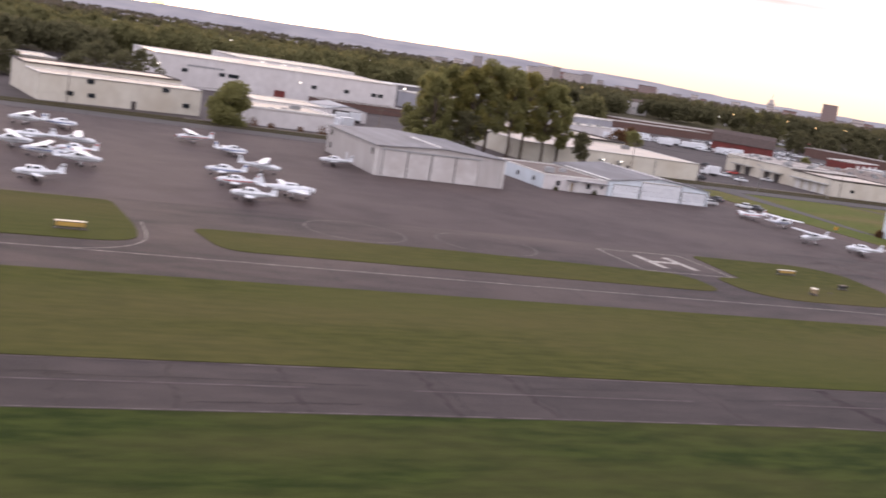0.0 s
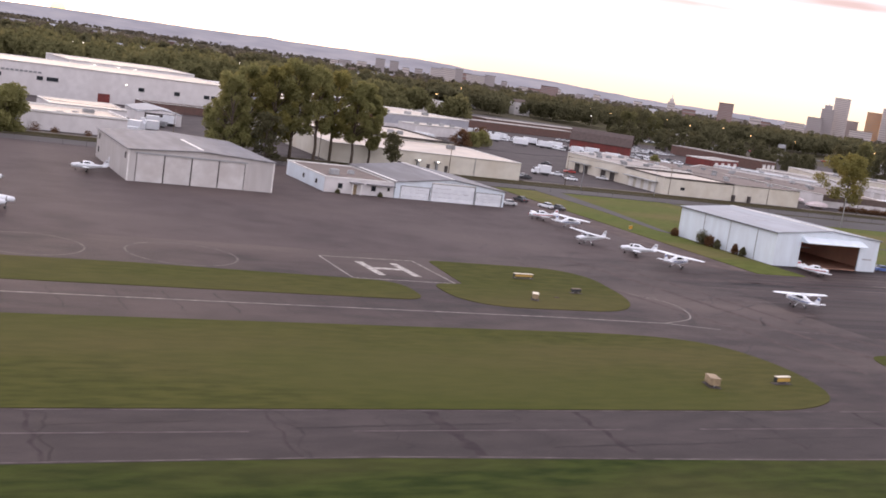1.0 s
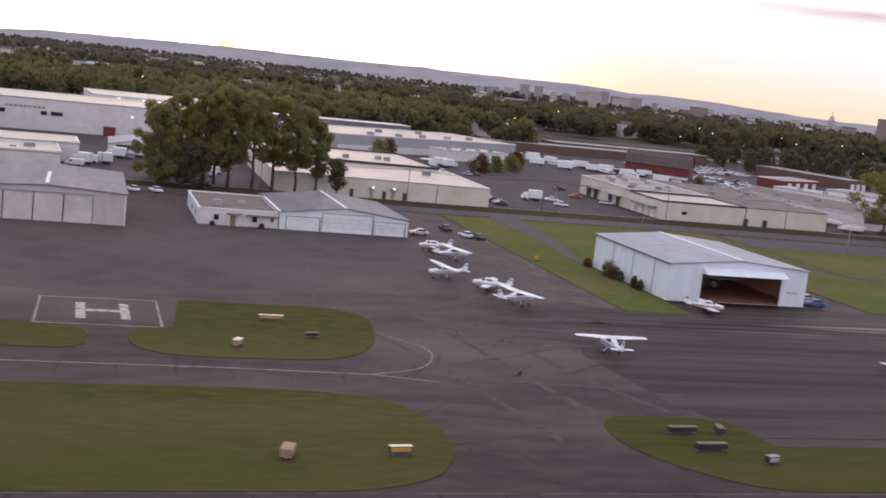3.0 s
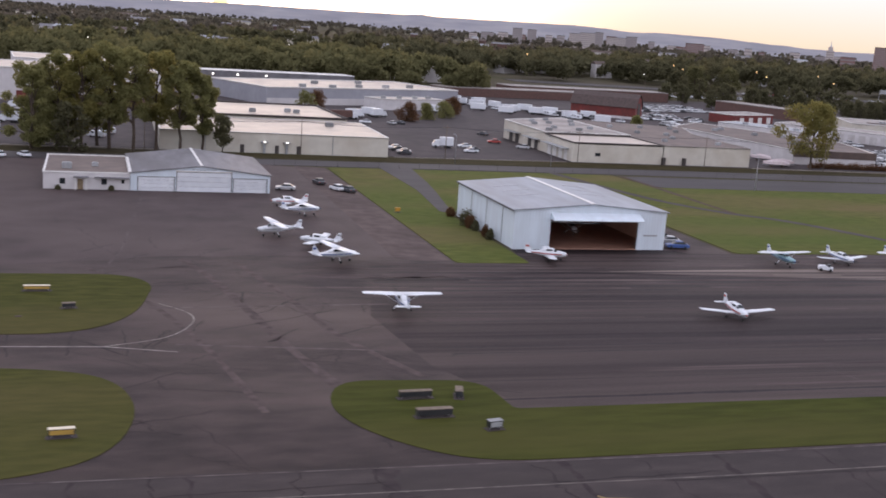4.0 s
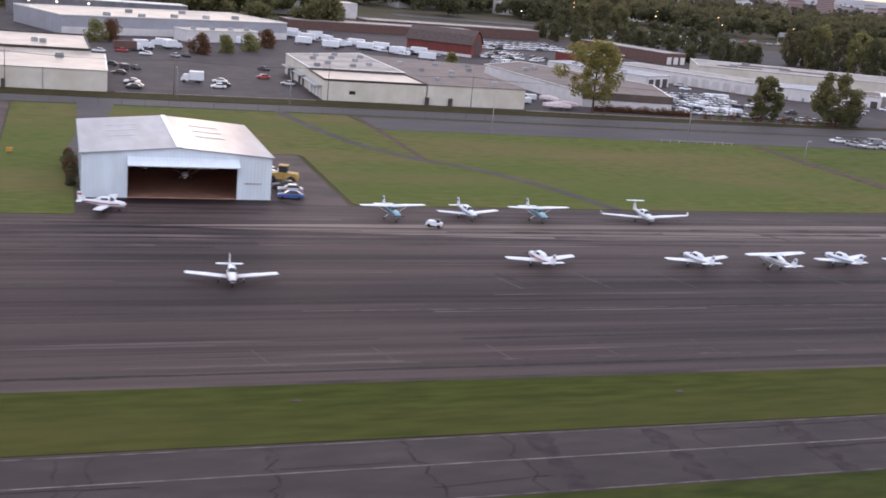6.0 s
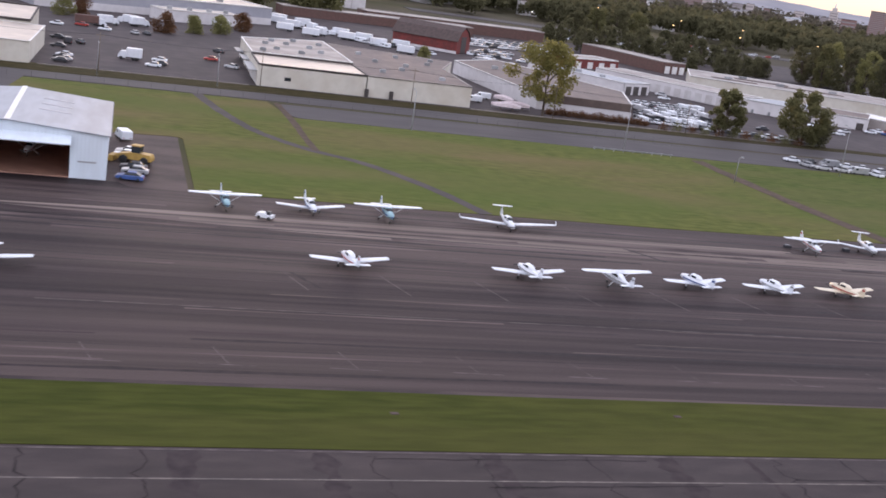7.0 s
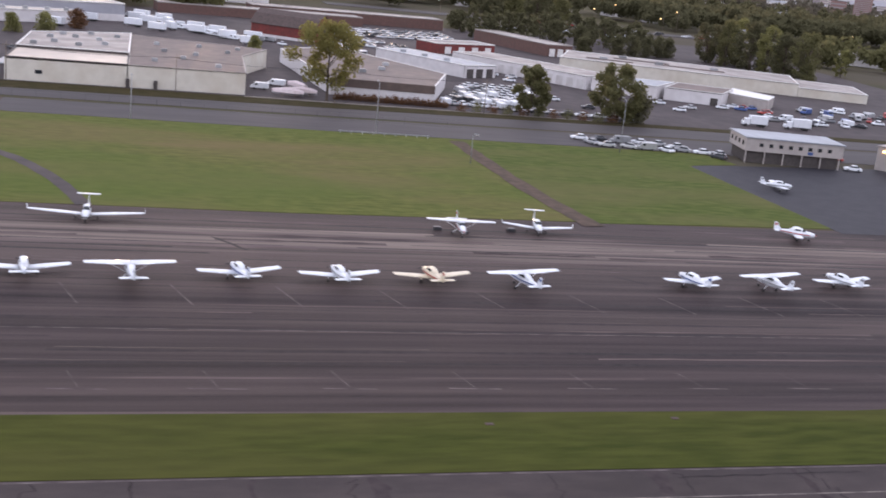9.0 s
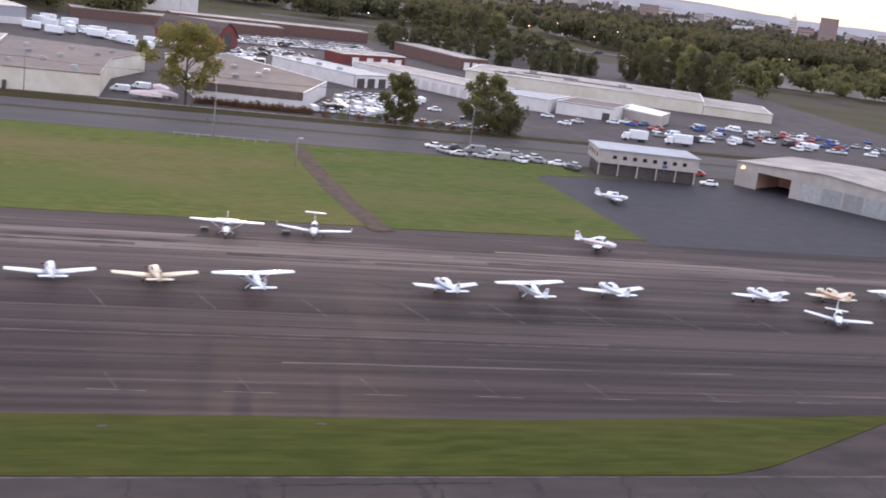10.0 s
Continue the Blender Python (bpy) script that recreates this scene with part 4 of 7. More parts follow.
b = block("warehouse", "white-walled building with a brown flat roof", [(245, 318), (275, 314.5), (288, 352), (262, 415), (239, 393)], 4.6, WHITEW, ROOFP, 0.15, TRIMW)
part("fascia", Shape().prism([(-0.2, -0.16), (30.1, -3.68), (30.1, -3.55), (-0.2, -0.02)], 2.5, 4.9), ROOFB, b, "brown shingled fascia")
for x, y in ((12, 20), (20, 30), (14, 48), (24, 44), (10, 66), (4, 60)):
    roof_unit(b, x, y, 4.7, 2, 1.6, 0.9)
b = block("warehouse", "long white warehouse with roller doors and a tan roof", [(314, 442), (349, 386), (366, 396.6), (331, 452.6)], 4.8, WHITEW, ROOFM, 0.15, moved=(0, 0))
for i in range(14):
    a = Vector((0, 0)).lerp(Vector((35, -56)), (i + 0.5) / 14)
    nx, ny = -56 / 66.0, -35 / 66.0
    s = Shape().prism([(a.x - 0.8, a.y + 1.28), (a.x + 0.8, a.y - 1.28), (a.x + 0.8 + nx * 0.1, a.y - 1.28 + ny * 0.1), (a.x - 0.8 + nx * 0.1, a.y + 1.28 + ny * 0.1)], 0.1, 3.4)
    part("roller_door", s, DOORG, b)
b = block("warehouse", "low white unit with a grey roof", [(351, 385.3), (370, 371.5), (386, 391), (367.7, 395.7)], 4.6, WHITEW, ROOFG, 0.15, moved=(0, 0))
for k in (3, 8, 13):
    part("wall_vent", Shape().box(k, k + 0.7, -0.727 * k - 0.62, -0.727 * k - 0.1, 0.1, 1.4), GREYP, b)
b = block("warehouse", "low white unit with a brown flat roof and a dark doorway panel", [(374, 373.5), (392, 364.5), (406, 383), (388.5, 393)], 4.4, WHITEW, ROOFP, 0.15, moved=(0, 0))
# A dark panel on the solid wall paints the doorway's inner shade.
part("doorway", Shape().prism([(14.5, -7.33), (16.8, -8.48), (16.8, -8.4), (14.5, -7.25)], 0.05, 2.6), TRIMD, b, "dark panel painted as an unlit doorway")
b = block("warehouse", "cream industrial building with pale roof sections", [(362, 452), (452, 414), (470, 452), (380, 490)], 5.0, CREAMW, ROOFM, 0.2, moved=(2, 3))
for x, y in ((20, 4), (44, 0), (66, -8), (34, 16)):
    roof_unit(b, x, y, 5.0, 3, 2, 1)
# Dark raised slabs put the shade of roof recesses into colour.
for x0, y0, L in ((14, 6, 20), (46, -2, 26), (30, 14, 24)):
    part("roof_hatch", Shape().prism([(x0, y0), (x0 + L * 0.92, y0 - L * 0.39), (x0 + L * 0.92 + 1.3, y0 - L * 0.39 + 3.2), (x0 + 1.3, y0 + 3.2)], 5.0, 5.25), ROOFB, b, "dark raised strip painted as a shaded roof recess")
b = block("warehouse", "low cream annexe with a sloping end", [(452.5, 414.5), (478, 404), (492, 436), (470.5, 451)], 3.6, CREAMW, ROOFM, 0.2, moved=(2, 3))
block("warehouse", "low workshop with a pale blue-grey roof", [(399.5, 377), (407.5, 360), (418, 374), (411.5, 393)], 3.8, STUCCO, TRIMW, 0.2, TRIMW, moved=(0, 0))
block("warehouse", "long white distant works with a pale roof", [(548, 588), (640, 545), (650, 570), (558, 612)], 7.0, WHITEW, ROOFM, 0.3)

b = block("warehouse", "very long white industrial building with small windows", [(-51, 444), (48, 452), (45, 500), (-54, 492)], 11.6, WHITEW, ROOFL, 0.3)
for x in (10, 24.5, 28, 30, 62, 76, 88, 91):
    s = Shape().box(x, x + 2.2, 0.081 * x - 0.1, 0.081 * x + 0.3, 5.8, 7.2)
    part("window", s, GLASS, b)
part("dock_door", Shape().box(47, 51.4, 3.6, 4.1, 0, 3.4), BARNRED, b, "dark red dock door")
s = Shape()
for i in range(9):
    s.box(12 + i * 1.6, 13.2 + i * 1.6, 0.081 * (12 + i * 1.6) - 0.06, 0.081 * (12 + i * 1.6) + 0.2, 8.1, 8.8)
part("sign_bar", s, GREYP, b, "faded grey sign bars")
for x in (1, 57):
    part("wall_lamp", Shape().box(x, x + 0.5, 0.081 * x - 0.4, 0.081 * x, 7.5, 7.9), LAMPW, b, "lit wall lamp")
b = block("warehouse", "white freight shed with lit lamps under its eaves", [(-8, 502), (46, 507), (42, 552), (-12, 547)], 12.5, WHITEW, ROOFL, 0.3)
for x in (10, 20, 27):
    part("wall_lamp", Shape().box(x, x + 0.9, 0.09 * x - 1.2, 0.09 * x - 0.3, 11.0, 11.8), LAMPW, b, "lit eaves lamp")
block("warehouse", "low brick loading shed", [(10, 432), (46, 435), (45, 446), (9, 443)], 3.2, BRICKW, ROOFB, 0.1)
b = block("warehouse", "canopied freight platform with white roof", [(70, 556), (150, 566), (148, 580), (68, 570)], 8.5, ROOFD, TRIMW, 0.2)
for x in (8, 20, 34):
    part("wall_lamp", Shape().box(x, x + 0.9, 0.11 * x - 0.9, 0.11 * x - 0.2, 6.6, 7.3), LAMPW, b, "lit canopy lamp")
b = block("warehouse", "long pinkish-grey factory with pale roof bays", [(90, 464), (186, 504), (167, 550), (71, 510)], 7.2, GREYBLUE, ROOFL, 0.4, moved=(2, 10))
for x, y in ((16, 14), (30, 18), (44, 28), (58, 34), (72, 44), (26, 40), (50, 56)):
    roof_unit(b, x, y, 7.2, 3, 2, 1.2)
part("lower_band", Shape().prism([(0.05, -0.03), (95.95, 39.97), (96.0, 39.85), (0.1, -0.15)], 0.0, 2.9), WHITEW, b, "white lower wall band")
b = block("warehouse", "low white loading bay beside the yard", [(138, 462), (170, 475.5), (165.5, 486), (133.5, 472.5)], 4.6, WHITEW, ROOFL, 0.3, moved=(2, 10))
for x in (2, 10, 18, 25):
    roof_unit(b, x, 5 + 0.42 * x, 4.6)

b = block("warehouse", "white rendered low building with blank walls", [(-42.5, 317), (-16.5, 319), (-18, 342), (-43, 340)], 4.8, WHITEW, ROOFL, 0.5)
for i in range(3):
    part("skylight", Shape().box(8 + i * 4.6, 9.6 + i * 4.6, 6 + i * 4.4, 7.6 + i * 4.4, 4.8, 5.1), GREYP, b)
roof_unit(b, 16, 14, 4.8, 3, 2, 0.9)
block("warehouse", "white shed with a tan roof", [(-34, 343), (-12, 345), (-13, 368), (-35, 366)], 5.4, WHITEW, ROOFL, 0.2)
b = block("warehouse", "cream building with windows and a stepped pale roof", [(-97, 314), (-54, 323), (-57, 341), (-100, 332)], 7.0, CREAMW, ROOFL, 0.15)
for x, z in ((7, 2.0), (12.5, 2.0), (38, 2.0), (12, 5.6), (32, 5.6)):
    s = Shape().box(x, x + 1.8, 0.209 * x - 0.12, 0.209 * x + 0.3, z, z + 1.1)
    part("window", s, GLASS, b)
door(b, 24, 1.2, 2.2, 4.98, TRIMD)
block("warehouse", "cream building rear bay with a pale roof", [(-100, 333), (-57, 342), (-60, 362), (-103, 353)], 8.0, CREAMW, ROOFL, 0.3, TRIMD)
block("warehouse", "white distant depot building", [(-190, 470), (-120, 482), (-124, 510), (-194, 500)], 9, WHITEW, ROOFL, 0.3)
block("warehouse", "cream low depot beside trees", [(-120, 400), (-88, 408), (-92, 430), (-124, 422)], 6, CREAMW, ROOFL, 0.3)
# store shed
b = thing("shed", "white gabled storage shed with a dark end panel", "shed", pose(-3, 374, 0), "warehouses")
wall_box(b, 14, 24, 3.6, WHITEW, WHITEW)
part("gable_end", Shape().slab_xz([(0, 3.6), (14, 3.6), (7, 4.9)], 0, 0.3), WHITEW, b)
gable(b, 14, 24, 3.62, 4.95, ROOFG, 0.25)
# The wall is closed; a dark panel paints the shade of an open end.
part("opening", Shape().box(2, 12, -0.08, 0.02, 0, 3.6), TRIMD, b, "dark panel painted as an unlit open end")

# low store with dark panels for open ends, behind the flat-roofed building
b = block("warehouse", "low white store with a pale grey roof and dark bay panels", [(277, 421), (301, 379), (315, 387), (291, 429)], 4.4, WHITEW, ROOFG, 0.2)
e = Vector((14, 8)).normalized()
# Dark panels on the closed end wall paint the shade inside open bays.
for k, w in ((1.2, 3.4), (6.0, 3.4), (11.2, 3.4)):
    a, c = Vector((24, -42)) + e * k, Vector((24, -42)) + e * (k + w)
    part("opening", Shape().prism([(a.x, a.y), (c.x, c.y), (c.x + e.y * 0.08, c.y - e.x * 0.08), (a.x + e.y * 0.08, a.y - e.x * 0.08)], 0.05, 3.2), TRIMD, b, "dark panel painted as an unlit open bay")
for x, y in ((8, -8), (14, -18), (20, -28)):
    roof_unit(b, x, y, 4.4, 2, 1.6, 0.8)
b = block("warehouse", "brick-red workshop with a white roof edge", [(309, 456), (339, 470), (333, 484), (303, 470)], 4.2, BARNRED, ROOFM, 0.35, TRIMW)
for k in (4, 11, 18, 25):
    part("roller_door", Shape().prism([(k, 0.467 * k - 0.06), (k + 3.2, 0.467 * (k + 3.2) - 0.06), (k + 3.2, 0.467 * (k + 3.2) + 0.05), (k, 0.467 * k + 0.05)], 0.05, 3.0), TRIMW, b)

# barn
b = thing("barn", "red wooden barn with a dark gambrel roof", "barn", pose(*yonder(236, 474), 0, 0, 0, -38))
prof = [(0, 0), (15, 0), (15, 5.6), (11.6, 9.2), (7.5, 11.0), (3.4, 9.2), (0, 5.6)]
L = 31.0
for x in (0, L - 0.4):
    part("gable_wall", Shape().add([(x, y, z) for y, z in prof] + [(x + 0.4, y, z) for y, z in prof],
                                   [tuple(range(6, -1, -1)), tuple(range(7, 14))] + [(i, (i + 1) % 7, 7 + (i + 1) % 7, 7 + i) for i in range(7)]), BARNRED, b, fix=True)
for y in (0, 14.7):
    part("side_wall", Shape().box(0.4, L - 0.4, y, y + 0.3, 0, 5.6), BARNRED, b)
roofpts = [(-0.5, 5.2), (3.4, 9.3), (7.5, 11.2), (11.6, 9.3), (15.5, 5.2)]
for (y0, z0), (y1, z1) in zip(roofpts[:-1], roofpts[1:]):
    part("roof", Shape().add([(-0.5, y0, z0), (L + 0.5, y0, z0), (L + 0.5, y1, z1), (-0.5, y1, z1), (-0.5, y0, z0 + 0.25), (L + 0.5, y0, z0 + 0.25), (L + 0.5, y1, z1 + 0.25), (-0.5, y1, z1 + 0.25)],
                             [(3, 2, 1, 0), (4, 5, 6, 7), (0, 1, 5, 4), (1, 2, 6, 5), (2, 3, 7, 6), (3, 0, 4, 7)]),
         mat("barn_shingle", (0.088, 0.062, 0.056), (0.062, 0.046, 0.042), 0.8, 0.85) if "barn_shingle" not in bpy.data.materials else bpy.data.materials["barn_shingle"], b, fix=True)
part("door", Shape().box(L - 0.02, L + 0.1, 4.6, 10.4, 0, 7.2), TRIMD, b, "dark tall barn doorway")
part("plinth", Shape().box(-0.1, L + 0.1, -0.15, -0.01, 0, 1.2), WHITEW, b)

b = block("warehouse", "long brick shed with grey eaves", [(196, 545), (300, 556), (298, 572), (194, 561)], 4.5, BRICKW, ROOFM, 0.25, STUCCO)
b = block("warehouse", "long low shed with a pale metal roof", [(240, 566), (345, 574), (343, 592), (238, 584)], 5.5, BRICKW, ROOFM, 0.25, STUCCO)
b = block("warehouse", "long brick shed with a pale roof and white loading doors", [(347, 540), (365, 478), (379, 482), (361, 544)], 5.4, BRICKW, ROOFM, 0.3, STUCCO)
for k in (1.5, 6.0, 10.5):
    part("roller_door", Shape().prism([(18 + k, -62 + 0.286 * k - 0.08), (21 + k, -62 + 0.286 * (k + 3) - 0.08), (21 + k, -62 + 0.286 * (k + 3) + 0.04), (18 + k, -62 + 0.286 * k + 0.04)], 0.05, 3.6), TRIMW, b)
block("warehouse", "white box building among trees", [(205, 640), (262, 646), (260, 668), (203, 662)], 9, WHITEW, ROOFL, 0.3)

# two-storey office by the new asphalt
b = thing("office_building", "two-storey grey office with a row of windows", "office building", pose(340, 253.6, 0, 0, 0, -11))
W, D = 25.0, 13.0
part("lower_wall", Shape().box(0.8, W - 0.8, 0.8, D - 0.3, 0, 3.0), TRIMD, b, "dark recessed ground floor")
part("upper_wall", Shape().box(0, W, 0, D, 3.0, 6.2), STUCCO, b)
part("roof", Shape().box(-0.3, W + 0.3, -0.3, D + 0.3, 6.2, 6.5), ROOFG, b)
for i in range(8):
    window(b, 3.5 + i * 2.5, 4.2, 1.0, 0.9)
for i in range(4):
    window(b, 1.5 + i * 3, 4.2, 1.1, 1.1, 0.0, TRIMD, "y")
for i in range(6):
    part("column", Shape().box(0.3 + i * 4.8, 0.6 + i * 4.8, 0.2, 0.5, 0, 3.0), STUCCO, b)
part("sign_bar", Shape().box(16.0, 17.3, -0.1, -0.01, 3.3, 4.0), BLUEP, b, "small blue wall sign")
b = thing("hangar", "grey hangar with a dark panel painted as an unlit doorway beside new asphalt", "hangar", pose(378, 254, 0, 0, 0, -58))
W, D = 46.0, 30.0
part("front_wall", Shape().slab_xz([(0, 0), (6, 0), (6, 4.4), (15, 4.4), (15, 0), (W, 0), (W, 6.0), (W / 2, 7.4), (0, 6.0)], 0, 0.3), STUCCO, b)
part("back_wall", Shape().slab_xz([(0, 0), (W, 0), (W, 6.0), (W / 2, 7.4), (0, 6.0)], D - 0.3, D), STUCCO, b)
for x in (0, W - 0.3):
    part("side_wall", Shape().box(x, x + 0.3, 0.3, D - 0.3, 0, 5.98), STUCCO, b)
part("inner_wall", Shape().box(4, 20, 14, 14.2, 0, 6).box(5, 5.2, 0.4, 14, 0, 5).box(17, 17.2, 0.4, 14, 0, 5), HANGIN, b)
gable(b, W, D, 6.02, 7.45, ROOFM)
part("wall_lamp", Shape().box(1.5, 2.1, -0.5, 0.0, 4.7, 5.2), LAMPO, b, "lit orange wall lamp")
for i in range(5):
    door(b, 18 + 5.3 * i, 4.9, 4.2, 0.0, GREYP, "panel_door")


# ---- trees ----
def leaf_cloud(centres, radii, count, size, rng, flat=0.8):
    """Leaf clumps as small bent quads over lumps; numpy arrays of points and faces."""
    centres, radii = np.array(centres, float), np.array(radii, float)
    p = radii ** 2 / (radii ** 2).sum()
    which = rng.choice(len(radii), count, p=p)
    d = rng.normal(size=(count, 3))
    d /= np.linalg.norm(d, axis=1)[:, None]
    rad = radii[which] * rng.uniform(0.12, 1.22, count) ** 0.6
    pos = centres[which] + d * rad[:, None] * np.array([1, 1, flat])
    a = rng.normal(size=(count, 3)) + d * 0.3
    a /= np.linalg.norm(a, axis=1)[:, None]
    b = np.cross(a, rng.normal(size=(count, 3)))
    b /= np.linalg.norm(b, axis=1)[:, None]
    s = size * rng.uniform(0.5, 1.3, count)[:, None]
    pts = np.stack([pos - a * s, pos - b * s * 0.6, pos + a * s, pos + b * s * 0.6], 1).reshape(-1, 3)
    return pts


def quads(name, pts, material):
    n = len(pts) // 4
    me = bpy.data.meshes.new(name)
    me.vertices.add(len(pts))
    me.vertices.foreach_set("co", pts.ravel())
    me.loops.add(4 * n)
    me.loops.foreach_set("vertex_index", np.arange(4 * n, dtype=np.int32))
    me.polygons.add(n)
    me.polygons.foreach_set("loop_start", np.arange(0, 4 * n, 4, dtype=np.int32))
    me.materials.append(material)
    me.update()
    me.validate()
    return me


def tree(x, y, h, r, seed, material=None, count=3500, base=0.25, label="", name="tree", lean=0.0, size=0.42):
    """A broadleaf tree: tapered trunk, forked limbs and a lumpy crown with gaps."""
    rng = np.random.default_rng(seed)
    x, y = yonder(x, y)
    t = thing(name, label or "broadleaf tree with a full uneven green crown", "tree", pose(x, y, 0, 0, 0, float(rng.uniform(0, 360))), "trees")
    s = Shape()
    tr = max(0.16, h * 0.016)
    top = Vector((lean * h, 0, h * 0.72))
    prev = Vector((0, 0, -0.2))
    for i in range(1, 6):
        cur = top * (i / 5) + Vector((float(rng.normal()) * 0.2, float(rng.normal()) * 0.2, 0))
        s.tube(prev, cur, tr * (1.15 - 0.18 * (i - 1)), tr * (1.15 - 0.18 * i), 7)
        prev = cur
    lumps, rads = [], []
    n = 34 if h > 19 else 26 if h > 12 else 9
    skew = float(rng.uniform(0, 6.3))
    for i in range(n):
        z0 = h * (base * 0.8 + 0.5 * (i / n))
        ang = i * 2.4 + float(rng.uniform(-0.7, 0.7))
        zz = h * (base + (0.93 - base) * ((i + 0.6) / n))
        prof = math.sin(math.pi * min(0.95, 0.22 + 0.70 * (zz / h - base) / (1 - base)))
        out = r * prof * float(rng.uniform(0.15, 1.0)) ** 0.6 * (0.72 if n < 12 else 1.0) * (1 + 0.28 * math.cos(ang - skew) + 0.15 * math.sin(zz * 1.1 + skew))
        e = Vector((math.cos(ang) * out + lean * zz, math.sin(ang) * out, zz))
        a = Vector((lean * z0, 0, min(z0, h * 0.7)))
        m = (a + e) / 2 + Vector((0, 0, h * 0.03))
        if n < 12 or i % 2 == 0:
            s.tube(a, m, tr * 0.45, tr * 0.28, 5)
            s.tube(m, e, tr * 0.28, tr * 0.08, 5)
        lumps.append(e)
        rads.append(r * float(rng.uniform(0.16, 0.36) if n > 11 else rng.uniform(0.40, 0.60)))
    lumps.append(Vector((lean * h, 0, h * 0.86)))
    rads.append(r * 0.26 if n > 11 else r * 0.42)
    part("trunk", s, BARK, t)
    c = new("crown", quads("crown", leaf_cloud([tuple(v) for v in lumps], rads, count, size, rng), material or LEAF))
    c.parent = t
    return t


# tall stand behind the hangars
k = 100
for x, y, h, r, b in ((8, 304, 22, 6.0, 0.15), (14, 312, 25, 6.5, 0.12), (20, 306, 26, 6.5, 0.35), (27, 309, 27.5, 7.0, 0.45), (33, 306, 27, 6.5, 0.5), (39, 309, 26.5, 6.5, 0.5), (45, 307, 24, 6.0, 0.5),
                      (51, 309, 21, 5.0, 0.45), (24, 316, 25, 6.5, 0.3), (10, 318, 20, 6, 0.1)):
    k += 1
    tree(x, y, h * 1.03, r * 0.98, k, (LEAFO, LEAFY, LEAFO)[k % 3], 11000, b * 0.6, "tall slender tree in a stand behind the hangars", size=0.34)
tree(56, 303, 11, 3.2, 131, LEAFD, 1500, 0.3, "small dark tree before the cream warehouse")
tree(17, 300, 13, 4.5, 132, LEAFD, 2000, 0.05, "dense leafy tree beside tall trunks")
tree(-48.5, 309, 11, 6.0, 133, LEAFO, 8000, 0.0, "round dark bushy tree by the road")
tree(243.5, 309, 22.5, 8.5, 134, LEAFY, 7200, 0.22, "tall spreading tree with yellowish leaves by the road")
tree(300.5, 306, 15, 5.0, 135, LEAF, 5600, 0.12, "upright leafy tree beside the car lot")
tree(327, 304.5, 17.5, 7.8, 136, LEAF, 8200, 0.12, "broad leafy tree beside the road")
tree(334, 306, 9, 4.0, 141, LEAFD, 1600, 0.05, "low dense tree under a taller one")
for i, (x, y, h, r) in enumerate(((140.5, 415, 8.4, 4.4), (151, 422, 7.2, 3.6), (161, 429, 7.6, 4.0), (170.5, 446, 8, 4.2), (232, 404, 8, 3), (104, 450, 9, 4.5), (110, 455, 9, 4.5))):
    tree(x, y, h * 0.85, r, 150 + i, LEAFO if i % 3 else LEAFR, 2600, 0.0, "small round tree in the warehouse yard", size=0.32)
for i in range(11):
    a = random.Random(60 + i)
    t, o = (i % 6) / 5, i // 6
    tree(463 + 20 * t + 12 * o + a.uniform(-2, 2), 520 - 58 * t + 6 * o + a.uniform(-3, 3), a.uniform(19, 25), a.uniform(6.5, 8.5), 170 + i, (LEAFD, LEAF, LEAFD, LEAFO)[i % 4], 6000, 0.04, "big leafy tree in a dense group", size=0.42)
for i, (x, y, h, r) in enumerate(((412, 511, 10, 4.5), (420, 514, 11, 5), (429, 517, 10.5, 5), (437, 521, 11, 5), (444, 525, 10, 4.5), (396, 511, 10, 4), (389, 500, 9, 4))):
    tree(x, y, h, r, 185 + i, LEAFD, 2600, 0.02, "dark dense tree beyond the industrial roofs", size=0.4)
tree(524, 497, 15, 3.6, 193, LEAFO, 3000, 0.05, "slim upright tree by a lawn", size=0.4)
for i, (x, y, h, r) in enumerate(((404, 655, 21, 9), (421, 664, 23, 10), (438, 672, 20, 9), (388, 648, 17, 7))):
    tree(x, y, h, r, 195 + i, (LEAF, LEAFD)[i % 2], 5200, 0.1, "broad willow-like tree by the highway", size=0.55)
for i in range(24):
    a = random.Random(90 + i)
    tree(352 + (i % 8) * 13 + a.uniform(-4, 4), 548 + (i // 8) * 24 + a.uniform(-6, 6), a.uniform(10, 16), a.uniform(4, 6), 200 + i, LEAFD, 1000, 0.1, "dark tree by the freight sheds", size=0.7)
for i, (x, y, h, r) in enumerate(((-112, 392, 13, 6), (-104, 388, 11, 5), (-76, 408, 14, 7), (-68, 398, 12, 6), (-84, 378, 10, 5), (-140, 380, 12, 6), (-60, 410, 13, 6))):
    tree(x, y, h, r, 230 + i, LEAFD, 1200, 0.08, "dark leafy tree among the depots", size=0.6)


def bush(x, y, w, h, seed, label, count=700, tall=False, leaves=None):
    rng = np.random.default_rng(seed)
    x, y = yonder(x, y)
    t = thing("bush", label, "bush", pose(x, y, 0.05), "bushes")
    part("stem", Shape().tube((0, 0, -0.1), (0, 0, h * 0.6), 0.08, 0.04, 6), BARK, t)
    n = 4
    cs = [(0, 0, h * (0.25 + 0.5 * i / n)) for i in range(n)]
    rs = [w * (0.5 - 0.09 * i if tall else 0.5) for i in range(n)]
    c = new("foliage", quads("foliage", leaf_cloud(cs, rs, count, 0.22, rng, 1.0), leaves or LEAFD))
    c.parent = t


